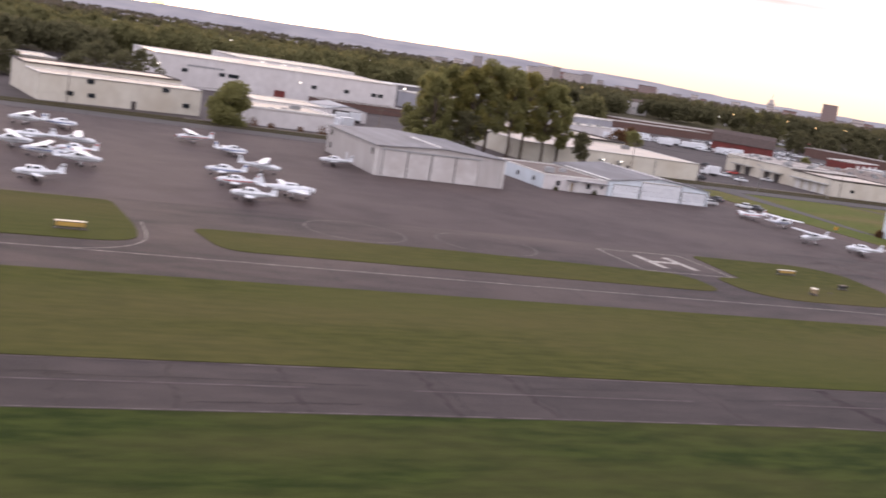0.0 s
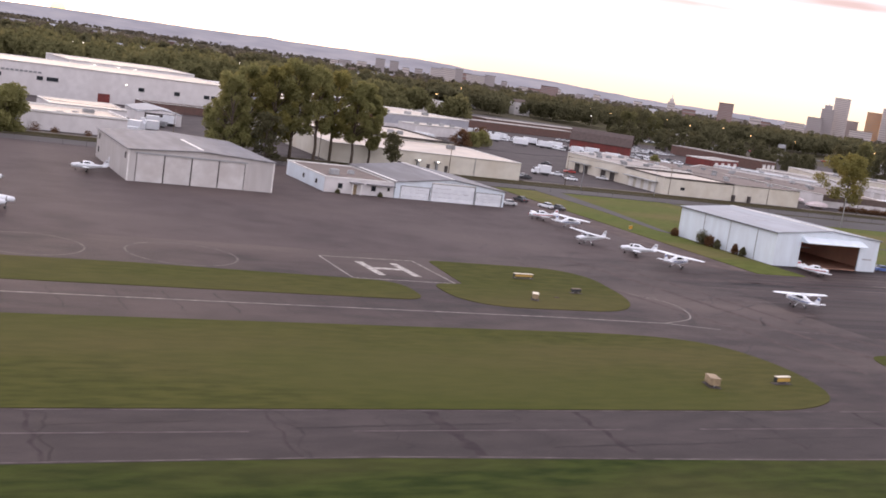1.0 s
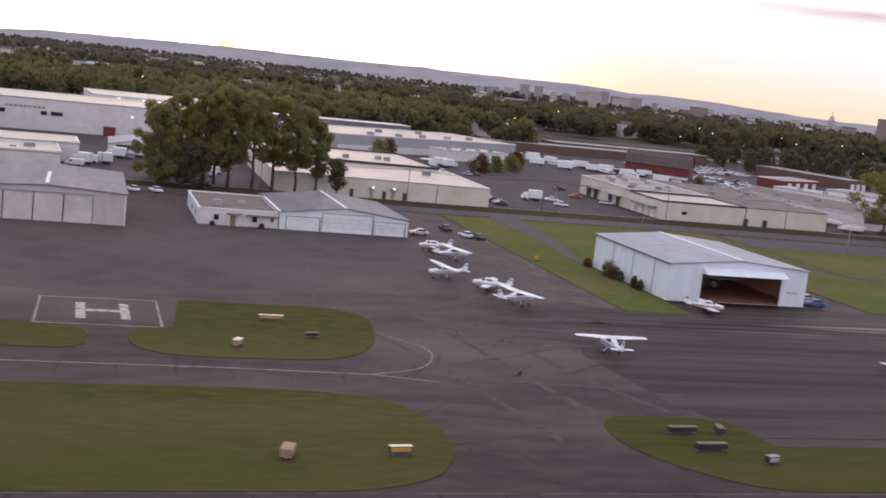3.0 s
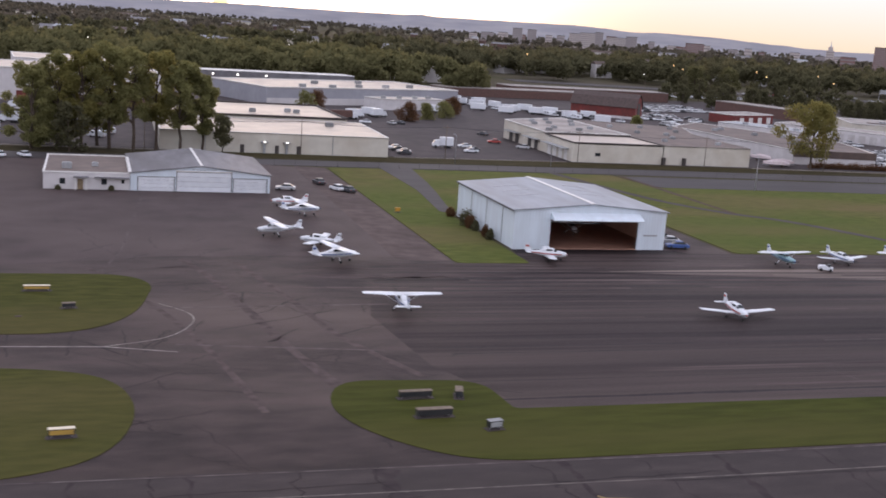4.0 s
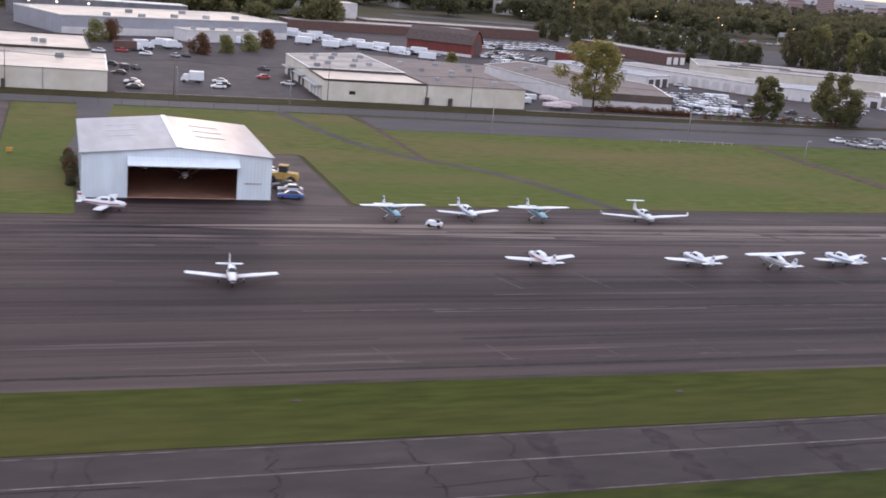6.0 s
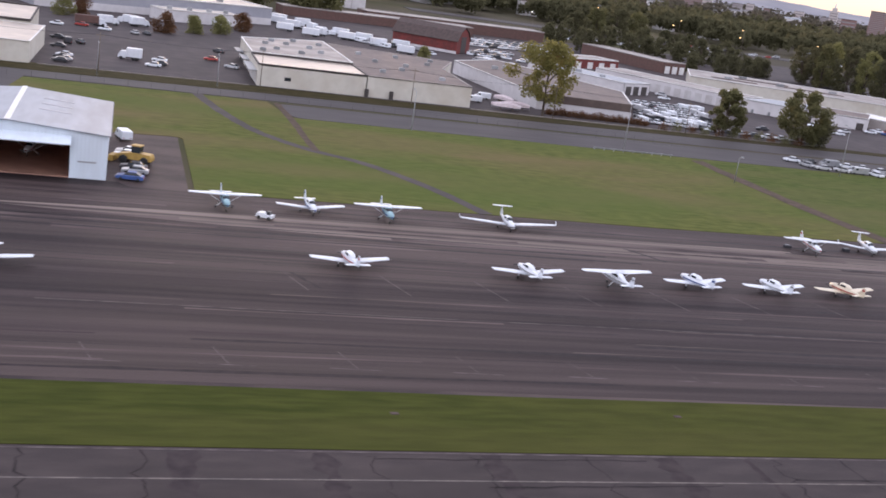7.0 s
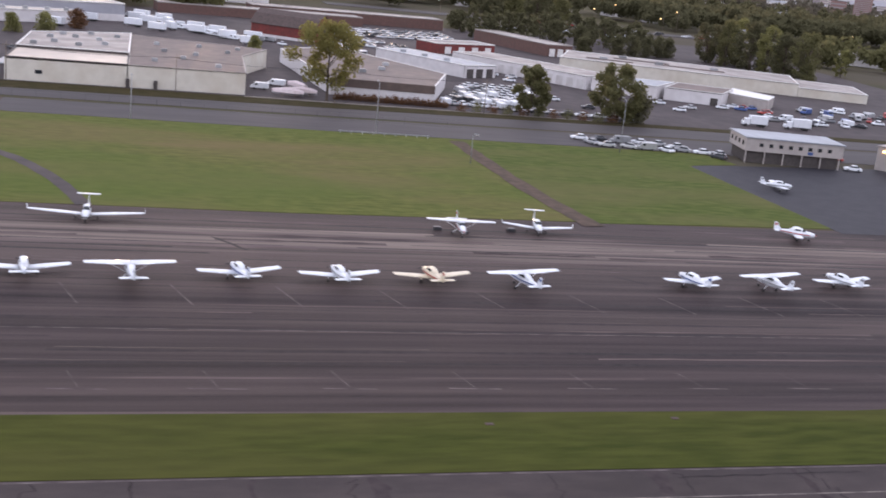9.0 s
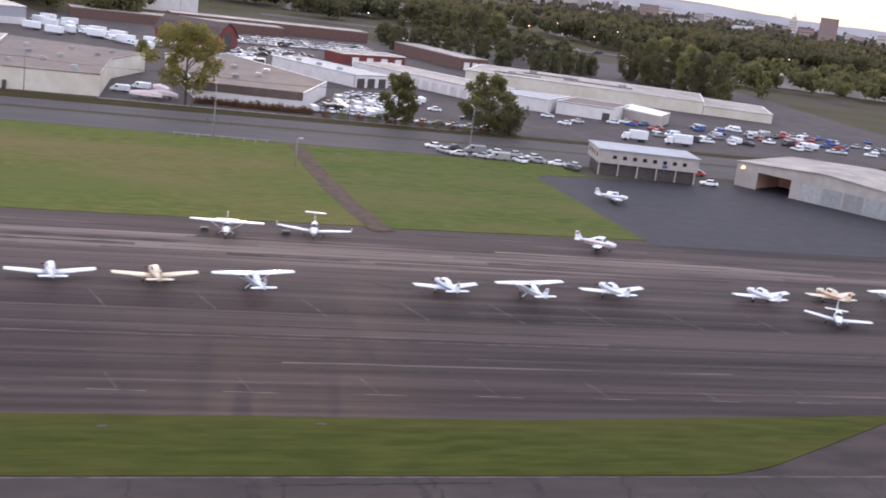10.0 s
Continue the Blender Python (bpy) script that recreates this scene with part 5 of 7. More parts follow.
for i, (x, y, w, h, tall) in enumerate(((92.6, 206, 2.6, 3.4, False), (92.7, 203.4, 2.2, 2.6, False), (92.8, 200.6, 1.6, 2.8, True), (92.8, 194.6, 1.6, 3.2, True), (92.8, 192, 1.6, 2.9, True), (92.6, 216, 1.8, 1.6, False))):
    bush(x, y, w, h, 300 + i, "dark brownish bush against the white hangar wall", 700, tall, (LEAFD, LEAFR)[i % 2])
for i, x in enumerate((16, 26.5)):
    bush(x, 239.9, 1.1, 0.7, 320 + i, "low dark hedge bush at the office wall", 250)
for i in range(16):
    bush(247 + i * 2.0, 313.2 - i * 0.16, 2.4, 1.1 + 0.5 * ((i * 7) % 3), 330 + i, "reddish overgrown roadside bush by the white wall", 420, leaves=LEAFR)
for i in range(12):
    bush(281 + i * 4.4, 306.4 - i * 0.3, 3.4, 1.6 + 0.5 * ((i * 5) % 3), 350 + i, "low brownish roadside scrub bush", 300, leaves=(LEAFR, LEAF)[i % 2])
for i, (x, w, h) in enumerate(((-41, 3.4, 1.6), (-36, 2.2, 0.9), (-27.5, 2.0, 0.8), (-21, 3.0, 1.3), (-15, 3.6, 1.9))):
    bush(x, 312.5 + 0.3 * i, w, h, 370 + i, "low scrubby bush before the white building", 260, leaves=LEAFR)


# far woods: one mesh of many crowns a belt
def woods(name, label, spots, per, material, seed, rel=0.16):
    rng = np.random.default_rng(seed)
    out = []
    for x, y, h in spots:
        n = 5
        r = h * rng.uniform(0.32, 0.45)
        cs = np.stack([x + rng.normal(0, r * 0.45, n), y + rng.normal(0, r * 0.45, n), h * rng.uniform(0.35, 0.8, n)], 1)
        out.append(leaf_cloud(cs, np.full(n, r * 0.62), per, h * rel, rng, 0.95))
    ob = new(name, quads(name, np.concatenate(out), material))
    return tagged(ob, label, "woods", "", "stuff")


def scatter(n, x0, x1, y0, y1, h0, h1, seed, clump=0.012, keep=0.0):
    rng = random.Random(seed)
    out = []
    tries = 0
    while len(out) < n and tries < n * 12:
        tries += 1
        x, y = rng.uniform(x0, x1), rng.uniform(y0, y1)
        azm = math.degrees(math.atan2(x + 60, y))
        if not -16 < azm < 56:
            continue
        if noise.noise(Vector((x * clump, y * clump, seed * 3.1))) < keep:
            continue
        out.append((x, y, rng.uniform(h0, h1)))
    return out


woods("near_woods", "dense green woods behind the warehouses", scatter(460, -260, 240, 600, 860, 13, 20, 1, 0.012, -0.3), 460, LEAF, 11, 0.075)
woods("near_woods", "dense dark woods beyond the freight yards", scatter(360, 240, 900, 815, 1020, 14, 22, 2, 0.012, -0.15), 460, LEAFD, 12, 0.075)
woods("middle_woods", "broad green woods on flat land", scatter(1300, -500, 1500, 860, 1500, 10, 19, 3, 0.006, -0.1), 170, LEAFD, 13, 0.12)
# The farther belts carry haze in their leaf colour.
woods("middle_woods", "mixed woods and gardens far off", scatter(2000, -800, 2300, 1400, 2500, 8, 17, 4, 0.004, -0.12), 80, HAZELEAF, 14, 0.16)
woods("far_woods", "far woods with haze put into their colour below the hills", scatter(2600, -1300, 4200, 2400, 4250, 6, 14, 5, 0.003, -0.15), 36, HAZELEAF, 15, 0.25)
woods("side_woods", "dark trees along the depot yards", scatter(90, -420, -60, 520, 640, 11, 17, 6, 0.02, -0.2), 300, LEAFD, 16, 0.1)
woods("side_woods", "scattered trees by the far road", scatter(110, 560, 1100, 480, 700, 10, 17, 7, 0.015, 0.0), 300, LEAF, 17, 0.1)

# houses and low blocks among the far woods
hs = random.Random(21)
for i in range(80):
    y = hs.uniform(880, 2600)
    x = y * math.tan(math.radians(hs.uniform(-8, 46))) - 40
    w, d, h = hs.uniform(10, 40), hs.uniform(9, 16), hs.uniform(6, 12)
    b = thing("house", "pale distant building among trees", "house", pose(x, y, 0, 0, 0, hs.uniform(-30, 30)), "far buildings")
    wm = (WHITEW, CREAMW, BRICKW, WHITEW)[i % 4]
    part("wall", Shape().box(-w / 2, w / 2, -d / 2, d / 2, 0, h), wm, b)
    part("roof", Shape().add([(-w / 2 - 0.4, -d / 2 - 0.4, h), (w / 2 + 0.4, -d / 2 - 0.4, h), (w / 2 + 0.4, d / 2 + 0.4, h), (-w / 2 - 0.4, d / 2 + 0.4, h), (-w / 2 - 0.4, 0, h + 2.6), (w / 2 + 0.4, 0, h + 2.6)],
                             [(0, 1, 5, 4), (2, 3, 4, 5), (1, 2, 5), (3, 0, 4), (3, 2, 1, 0)]), (ROOFD, ROOFB, ROOFG)[i % 3], b)
    for j in range(int(w // 4)):
        part("window", Shape().box(-w / 2 + 1.2 + j * 4, -w / 2 + 2.8 + j * 4, -d / 2 - 0.08, -d / 2 + 0.05, h * 0.45, h * 0.45 + 1.4), GLASS, b)


# city towers
def tower(azm, dist, w, d, top, material, storeys, label, crown=0.0, spire=0.0):
    a = math.radians(azm)
    x, y = -76 + dist * math.sin(a), dist * math.cos(a)
    t = thing("tower_block", label, "tower", pose(x, y, 0, 0, 0, -azm), "city towers")
    part("shaft", Shape().box(-w / 2, w / 2, -d / 2, d / 2, 0, top), material, t)
    sh = top / storeys
    for i in range(1, storeys):
        part("window_band", Shape().box(-w / 2 + 1, w / 2 - 1, -d / 2 - 0.15, -d / 2 + 0.1, i * sh, i * sh + sh * 0.4), HAZEGLASS, t)
    if crown:
        part("roof", Shape().box(-w * 0.3, w * 0.3, -d * 0.3, d * 0.3, top, top + crown), material, t)
    else:
        part("roof", Shape().box(-w / 2 - 0.5, w / 2 + 0.5, -d / 2 - 0.5, d / 2 + 0.5, top, top + 0.8), TRIMD, t)
    if spire:
        part("spire", Shape().tube((0, 0, top + crown), (0, 0, top + crown + spire), 2.2, 0.2, 6), TRIMW, t)


TB = mat("brown_facade", (0.26, 0.155, 0.14), (0.21, 0.13, 0.12), 0.05, 0.7)
# Grey and pale facades are lightened: distance haze put into the colour.
TG = mat("hazed_grey_facade", (0.36, 0.33, 0.33), (0.31, 0.28, 0.29), 0.05, 0.6)
TP = mat("hazed_pale_facade", (0.56, 0.50, 0.48), (0.49, 0.44, 0.43), 0.05, 0.6)
# The low-sun glow on this tower is put into its amber base colour.
TO = mat("sunglow_amber_facade", (0.60, 0.30, 0.10), (0.50, 0.24, 0.08), 0.03, 0.3)
tower(39.6, 2380, 29, 24, 46, TB, 14, "brown brick apartment tower standing alone")
tower(44.85, 2600, 32, 26, 92, TP, 24, "tall pale office tower with a flat top")
tower(44.28, 2560, 26, 22, 66, TG, 16, "grey stepped tower with a domed crown", 8.0, 6.0)
tower(43.75, 2540, 30, 22, 44, TG, 11, "plain grey city office block")
tower(45.45, 2650, 24, 20, 48, TG, 12, "grey office block in the city")
tower(46.35, 2620, 30, 26, 72, TO, 18, "amber glass tower with low-sun glow painted into its colour")
tower(46.95, 2580, 24, 22, 84, TP, 18, "pale tower with a pointed top", 6.0, 12.0)
tower(47.6, 2560, 30, 24, 60, TG, 15, "plain grey tall city tower")
tower(45.9, 2500, 44, 20, 30, TP, 7, "low pale city block")
tower(42.9, 2500, 40, 20, 27, TP, 6, "low pale city block")
tower(37.0, 2900, 18, 16, 34, TP, 6, "domed civic building with a slim spire", 8.0, 14.0)
for azm, w, top, m in ((25.3, 26, 32, TP), (25.9, 34, 35, TP), (26.45, 18, 38, TG), (27.3, 44, 29, TP), (28.0, 24, 33, TG), (22.5, 22, 35, TG), (23.2, 20, 34, TG), (31.0, 40, 28, TB)):
    tower(azm, 2680, w, 18, top, m, 8, "mid-rise city block among distant trees")
far_rng = random.Random(77)
for i in range(26):
    tower(20.0 + i * 0.95 + far_rng.uniform(-0.4, 0.4), far_rng.uniform(2700, 3100), far_rng.uniform(14, 34), 16, far_rng.choice((17, 19, 22, 24, 30)), (TP, TG, TP, TB)[i % 4], 3, "low city block far off below the hills")

# hills
hill = Shape()
prof = [(-14, -0.34), (-5, -0.30), (-3.5, -0.14), (-1.9, 0.02), (1.5, 0.12), (5, 0.21), (8.5, 0.25), (12.5, 0.24), (15.7, 0.28), (16.55, 0.33), (17.3, 0.27), (21, 0.29), (24, 0.33), (25.6, 0.27), (26.8, 0.17), (28.3, 0.24), (31, 0.19), (33.6, 0.05), (36.3, -0.06), (38, -0.04), (42, -0.08), (44, -0.14), (50, -0.26), (58, -0.3)]
R = 4660
ridge_pts = []
for i in range(361):
    azm = -14 + 0.2 * i
    e = float(np.interp(azm, [p[0] for p in prof], [p[1] for p in prof])) + 0.026 * noise.noise(Vector((azm * 1.1, 3, 0))) + 0.01 * noise.noise(Vector((azm * 6, 7, 0)))
    z = 33 + R * math.tan(math.radians(e))
    a = math.radians(azm)
    ridge_pts.append((math.sin(a), math.cos(a), z))
n = len(ridge_pts)
pts = [(-50 + (R - 420) * s, (R - 420) * c, -2) for s, c, z in ridge_pts] + [(-50 + (R - 160) * s, (R - 160) * c, max(z * 0.62, 2)) for s, c, z in ridge_pts] + [(-50 + R * s, R * c, z) for s, c, z in ridge_pts] + [(-50 + (R + 150) * s, (R + 150) * c, -2) for s, c, z in ridge_pts]
hill.add(pts, [(r * n + i, r * n + i + 1, (r + 1) * n + i + 1, (r + 1) * n + i) for r in range(3) for i in range(n - 1)])
piece("hills", hill, HAZEHILL, "far wooded ridge on the horizon, haze painted in as lavender", "hills", "backdrop", True)

# the low sun itself
s = Shape()
rings = []
for i in range(1, 12):
    t = math.pi * i / 12
    rings.append([Vector((math.cos(u * math.pi / 12) * math.sin(t), math.sin(u * math.pi / 12) * math.sin(t), -math.cos(t))) * 30 for u in range(24)])
s.loft(rings)
disc = new("sun_disc", s.mesh("sun_disc", mat("sunlight_glow", (1.0, 0.80, 0.30), emit=1.7)))
disc.location = (-50 + 4870 * math.sin(radians(SUN_AZ)), 4870 * math.cos(radians(SUN_AZ)), 33 + 4870 * math.tan(radians(0.24)))
tagged(disc, "bright setting sun touching the ridge", "sun", "", "backdrop")


# ---- aeroplanes ----
def oval(cx, y, cz, rx, rz, n=12, sq=1.0):
    out = []
    for i in range(n):
        t = 2 * math.pi * i / n
        c, s = math.cos(t), math.sin(t)
        out.append(Vector((cx + rx * math.copysign(abs(c) ** sq, c), y, cz + rz * math.copysign(abs(s) ** sq, s))))
    return out


def aerofoil(x, y_lead, chord, z, thick):
    """A section in y and z, from the leading edge (towards +y) to the trailing edge."""
    prof = ((0, 0), (0.03, 0.5), (0.15, 0.9), (0.35, 1.0), (0.7, 0.5), (1.0, 0.04), (0.7, -0.25), (0.3, -0.45), (0.08, -0.4))
    return [Vector((x, y_lead - c * chord, z + t * thick)) for c, t in prof]


def surface(sections, fix=True):
    return Shape().loft([aerofoil(*s) for s in sections])


def wheel(p, name, x, y, z, r, w):
    s = Shape()
    s.loft([oval_x(x + dx, y, z, r * k) for dx, k in ((-w / 2, 0.7), (-w / 2 * 0.7, 1.0), (w / 2 * 0.7, 1.0), (w / 2, 0.7))])
    return part(name, s, RUBBER, p, "", True, True)


def oval_x(x, y, z, r, n=10):
    return [Vector((x, y + r * math.cos(2 * math.pi * i / n), z + r * math.sin(2 * math.pi * i / n))) for i in range(n)]


def aeroplane(m, kind, paint, stripe, label, span=10.9, group="parked aeroplanes", hull=None):
    """A light aeroplane, nose to +y, standing on its wheels. kind: high, low, ttail or twin."""
    p = thing("aeroplane", label, "aeroplane", m, group)
    hull = hull or paint
    L = {"high": 8.2, "low": 7.2, "ttail": 8.0, "twin": 10.6}[kind]
    k = L / 8.0
    zc = 1.35 if kind == "high" else 1.15
    if kind == "twin":
        zc = 1.6
    rows = ((3.55, 0.10, 0.10, -0.05), (3.4, 0.36, 0.34, -0.04), (2.6, 0.50, 0.46, 0.0), (1.7, 0.56, 0.56, 0.02), (0.7, 0.58, 0.66, 0.10), (-0.6, 0.54, 0.60, 0.10), (-1.8, 0.38, 0.40, 0.10), (-3.2, 0.20, 0.24, 0.16), (-4.3, 0.07, 0.12, 0.20))
    part("fuselage", Shape().loft([oval(0, y * k, zc + dz * k, rx * (1.15 if kind == "twin" else 1), rz * (1.1 if kind == "twin" else 1), 14, 0.8) for y, rx, rz, dz in rows]), hull, p, "" if hull is paint else "pale teal fuselage", True, True)
    # cabin roof and glass
    if kind == "high":
        part("cabin", Shape().loft([oval(0, y * k, zc + z, rx, rz, 12, 0.6) for y, rx, rz, z in ((1.75, 0.50, 0.05, 0.45), (1.2, 0.54, 0.34, 0.62), (-0.5, 0.52, 0.34, 0.62), (-1.7, 0.35, 0.10, 0.42))]), hull, p, "", True, True)
        part("windscreen", Shape().loft([oval(0, y * k, zc + z, rx, rz, 10, 0.6) for y, rx, rz, z in ((1.92, 0.44, 0.06, 0.42), (1.45, 0.53, 0.26, 0.60), (1.16, 0.545, 0.30, 0.62))]), GLASS, p, "dark windscreen", True, True)
        for sx in (-1, 1):
            part("side_window", Shape().box(sx * 0.555 - 0.02, sx * 0.555 + 0.02, -0.9, 0.9, zc + 0.5, zc + 0.85), GLASS, p, "dark side window")
    else:
        cz = zc + 0.42
        part("cabin", Shape().loft([oval(0, y * k, cz + z, rx, rz, 14, 0.75) for y, rx, rz, z in ((1.75, 0.42, 0.04, 0.08), (0.9, 0.50, 0.46, 0.12), (-0.5, 0.48, 0.46, 0.12), (-1.5, 0.30, 0.10, 0.08))]), hull, p, "", True, True)
        part("windscreen", Shape().loft([oval(0, y * k, cz + z, rx, rz, 14, 0.75) for y, rx, rz, z in ((1.66, 0.43, 0.10, 0.08), (1.2, 0.485, 0.33, 0.105), (1.02, 0.50, 0.435, 0.118))]), GLASS, p, "dark windscreen", True, True)
        for sx in (-1, 1):
            part("side_window", Shape().loft([[Vector((sx * 0.47, y * k, cz + 0.10)), Vector((sx * 0.525, y * k, cz + 0.12)), Vector((sx * 0.49, y * k, cz + 0.40)), Vector((sx * 0.43, y * k, cz + 0.40))] for y in (0.72, 0.1, -0.45)]), GLASS, p, "dark side window", False, True)
    # wings
    h = span / 2
    if kind == "high":
        zw, c0, c1, lead, dih = zc + 0.92, 1.63, 1.15, 1.15 * k, 0.13
    else:
        zw, c0, c1, lead, dih = zc - 0.38, 1.62, 1.35 if kind == "low" else 1.0, 1.1 * k, 0.55 if kind != "twin" else 0.7
    for sx in (-1, 1):
        secs = [(sx * 0.0, lead, c0, zw, 0.20), (sx * h * 0.5, lead, c0, zw + dih * 0.5, 0.19), (sx * h * 0.96, lead - (c0 - c1) * 0.4, c1, zw + dih * 0.96, 0.13), (sx * h, lead - (c0 - c1) * 0.4 - 0.12, c1 * 0.72, zw + dih, 0.05)]
        w = part("wing", surface(secs), paint, p, "", True, True)
        part("wing_tip", surface([(sx * h * 0.965, lead - (c0 - c1) * 0.4 + 0.01, c1 + 0.02, zw + dih * 0.965, 0.14), (sx * (h + 0.04), lead - (c0 - c1) * 0.4 - 0.1, c1 * 0.74, zw + dih, 0.07)]), paint, w, "", True, True)
        part("flap", Shape().add([(sx * 0.7, lead - c0 * 0.74, zw + 0.095), (sx * h * 0.52, lead - c0 * 0.74, zw + 0.09 + dih * 0.5), (sx * h * 0.52, lead - c0 * 1.01, zw + 0.03 + dih * 0.5), (sx * 0.7, lead - c0 * 1.01, zw + 0.03)], [(0, 1, 2, 3)]), paint, w, "", False, False)
        if kind == "high":
            part("strut", Shape().tube((sx * 0.5, lead - 0.55, zc - 0.35), (sx * h * 0.48, lead - 0.65, zw + 0.02), 0.045, 0.04, 6), paint, p, "", True)
        if kind == "ttail":
            part("winglet", Shape().add([(sx * h, lead - 0.3, zw + dih), (sx * h, lead - 0.9, zw + dih), (sx * (h + 0.12), lead - 1.1, zw + dih + 0.55), (sx * (h + 0.12), lead - 0.75, zw + dih + 0.55), (sx * (h + 0.03), lead - 0.3, zw + dih), (sx * (h + 0.03), lead - 0.9, zw + dih), (sx * (h + 0.15), lead - 1.1, zw + dih + 0.55), (sx * (h + 0.15), lead - 0.75, zw + dih + 0.55)],
                                        [(0, 1, 2, 3), (7, 6, 5, 4), (0, 4, 5, 1), (2, 6, 7, 3), (1, 5, 6, 2), (3, 7, 4, 0)]), paint, w, "", False, True)
        if kind == "twin":
            part("engine", Shape().loft([oval(sx * 2.2, y, zw + 0.2, r, r, 10) for y, r in ((3.0, 0.12), (2.8, 0.36), (1.6, 0.44), (0.2, 0.40), (-0.9, 0.12))]), paint, p, "rounded engine nacelle", True, True)
            part("propeller", Shape().box(sx * 2.2 - 0.9, sx * 2.2 + 0.9, 3.0, 3.05, zw + 0.13, zw + 0.27).box(sx * 2.2 - 0.07, sx * 2.2 + 0.07, 2.99, 3.06, zw - 0.7, zw + 1.1), DARKP, p)
    # tail
    ty = -3.3 * k
    fin_top = zc + (1.55 if kind != "ttail" else 1.75)
    if kind == "twin":
        fin_top += 0.5
    zt = zc + 0.28 if kind != "ttail" else fin_top
    ts = 1.72 if kind != "twin" else 2.4
    for sx in (-1, 1):
        part("tailplane", surface([(0, ty, 1.0, zt, 0.09), (sx * ts * 0.9, ty - 0.16, 0.78, zt, 0.07), (sx * ts, ty - 0.28, 0.52, zt, 0.03)]), paint, p, "", True, True)
    fin = [(0.06, ty + 0.75, zc + 0.15), (0.05, ty + 0.1, zc + 0.55), (0.03, ty - 0.55, fin_top), (0.02, ty - 1.08, fin_top), (0.04, ty - 1.02, zc + 0.2)]
    n = len(fin)
    fr = part("fin", Shape().add([(-a, b, c) for a, b, c in fin] + [(a, b, c) for a, b, c in fin], [tuple(range(n)), tuple(range(2 * n - 1, n - 1, -1))] + [((i + 1) % n, i, n + i, n + (i + 1) % n) for i in range(n)]), paint, p, "", False, True)
    part("rudder_band", Shape().box(-0.065, 0.065, ty - 0.98, ty - 0.42, fin_top - 0.55, fin_top - 0.25), stripe, fr, "coloured band on the fin")
    for sx in (-1, 1):
        part("stripe", Shape().loft([[Vector((sx * (rx * 1.02 + 0.012), y * k, zc + dz + o)) for o in (-0.10, 0.06)] + [Vector((sx * (rx * 1.02 - 0.03), y * k, zc + dz + o)) for o in (0.06, -0.10)] for y, rx, dz in ((2.6, 0.50, 0), (1.7, 0.56, 0.0), (0.7, 0.58, 0.02), (-0.6, 0.54, 0.04), (-1.8, 0.38, 0.08), (-3.2, 0.20, 0.14))]), stripe, p, "coloured side stripe", False, True)
    # nose and wheels
    if kind != "twin":
        part("spinner", Shape().loft([oval(0, y * k, zc - 0.05, r, r, 10) for y, r in ((3.86, 0.02), (3.72, 0.11), (3.52, 0.15))]), stripe, p, "", True, True)
        part("propeller", Shape().box(-0.93, 0.93, 3.60 * k, 3.65 * k, zc - 0.11, zc + 0.01), DARKP, p)
    part("nose_leg", Shape().tube((0, 2.5 * k, 0.2), (0, 2.6 * k, zc - 0.3), 0.04, 0.05, 6), STEEL, p)
    wheel(p, "nose_wheel", 0, 2.5 * k, 0.2, 0.2, 0.14)
    for sx in (-1, 1):
        xw = 1.25 if kind == "high" else 1.55
        part("main_leg", Shape().tube((sx * xw, 0.1, 0.22), (sx * (0.4 if kind == "high" else xw * 0.95), 0.2, zc - (0.4 if kind == "high" else 0.42)), 0.045, 0.07, 6), paint, p)
        wheel(p, "main_wheel", sx * xw, 0.1, 0.22, 0.22, 0.16)
    return p


Z0 = 0.03
PROTO = {}


def park(x, y, heading, kind, scheme, label, span=10.9):
    """Heading in degrees: 0 has the nose to +y, 90 to -x."""
    m = pose(x, y, Z0, 0, 0, heading)
    key = (kind, scheme, span)
    if key in PROTO:
        o = copy_thing(PROTO[key], m)
        o["label"] = label
        return o
    paint, stripe = {"red": (WHITE, REDP), "blue": (WHITE, BLUEP), "cream": (CREAMP, REDP), "grey": (WHITE, GREYP), "teal": (WHITE, BLUEP)}[scheme]
    PROTO[key] = aeroplane(m, kind, paint, stripe, label, span, hull=TEALP if scheme == "teal" else None)
    return PROTO[key]


# front row, noses away from the runway
park(62.9, 142.1, -4, "high", "blue", "white high-wing aeroplane parked alone on the apron")
park(111.3, 136.9, 176, "low", "red", "white low-wing aeroplane facing the runway alone", 11.4)
park(156.3, 144.1, 6, "low", "red", "white low-wing aeroplane with red trim in the front row")
park(181.7, 143.8, 6, "low", "grey", "white low-wing aeroplane in the front row")
park(194.3, 142.0, 6, "high", "grey", "white high-wing aeroplane in the front row", 11.0)
park(207.8, 144.1, 12, "low", "blue", "white low-wing aeroplane with blue trim in the front row")
park(220.8, 143.9, 8, "low", "grey", "plain white low-wing aeroplane in the front row")
park(233.5, 144.5, 8, "low", "cream", "cream low-wing aeroplane with red trim in the front row")
park(245.9, 142.6, 12, "high", "blue", "white high-wing aeroplane with blue trim in the front row", 11.0)
park(272.6, 145.3, 10, "low", "blue", "small white low-wing aeroplane in the front row", 9.6)
park(284.7, 144.4, 12, "high", "grey", "white high-wing aeroplane tied down in the row", 11.0)
park(298.5, 147.2, 12, "low", "grey", "white low-wing aeroplane tied down in the row")
park(324.1, 148.5, 12, "low", "grey", "white low-wing aeroplane near the row's end")
park(337.6, 150.3, 10, "low", "cream", "cream low-wing aeroplane near the row's end", 9.6)
park(330.8, 138.4, 150, "low", "blue", "white low-wing aeroplane before the row", 9.6)
park(349, 149.7, 10, "high", "grey", "white high-wing aeroplane at the row's end", 11.0)
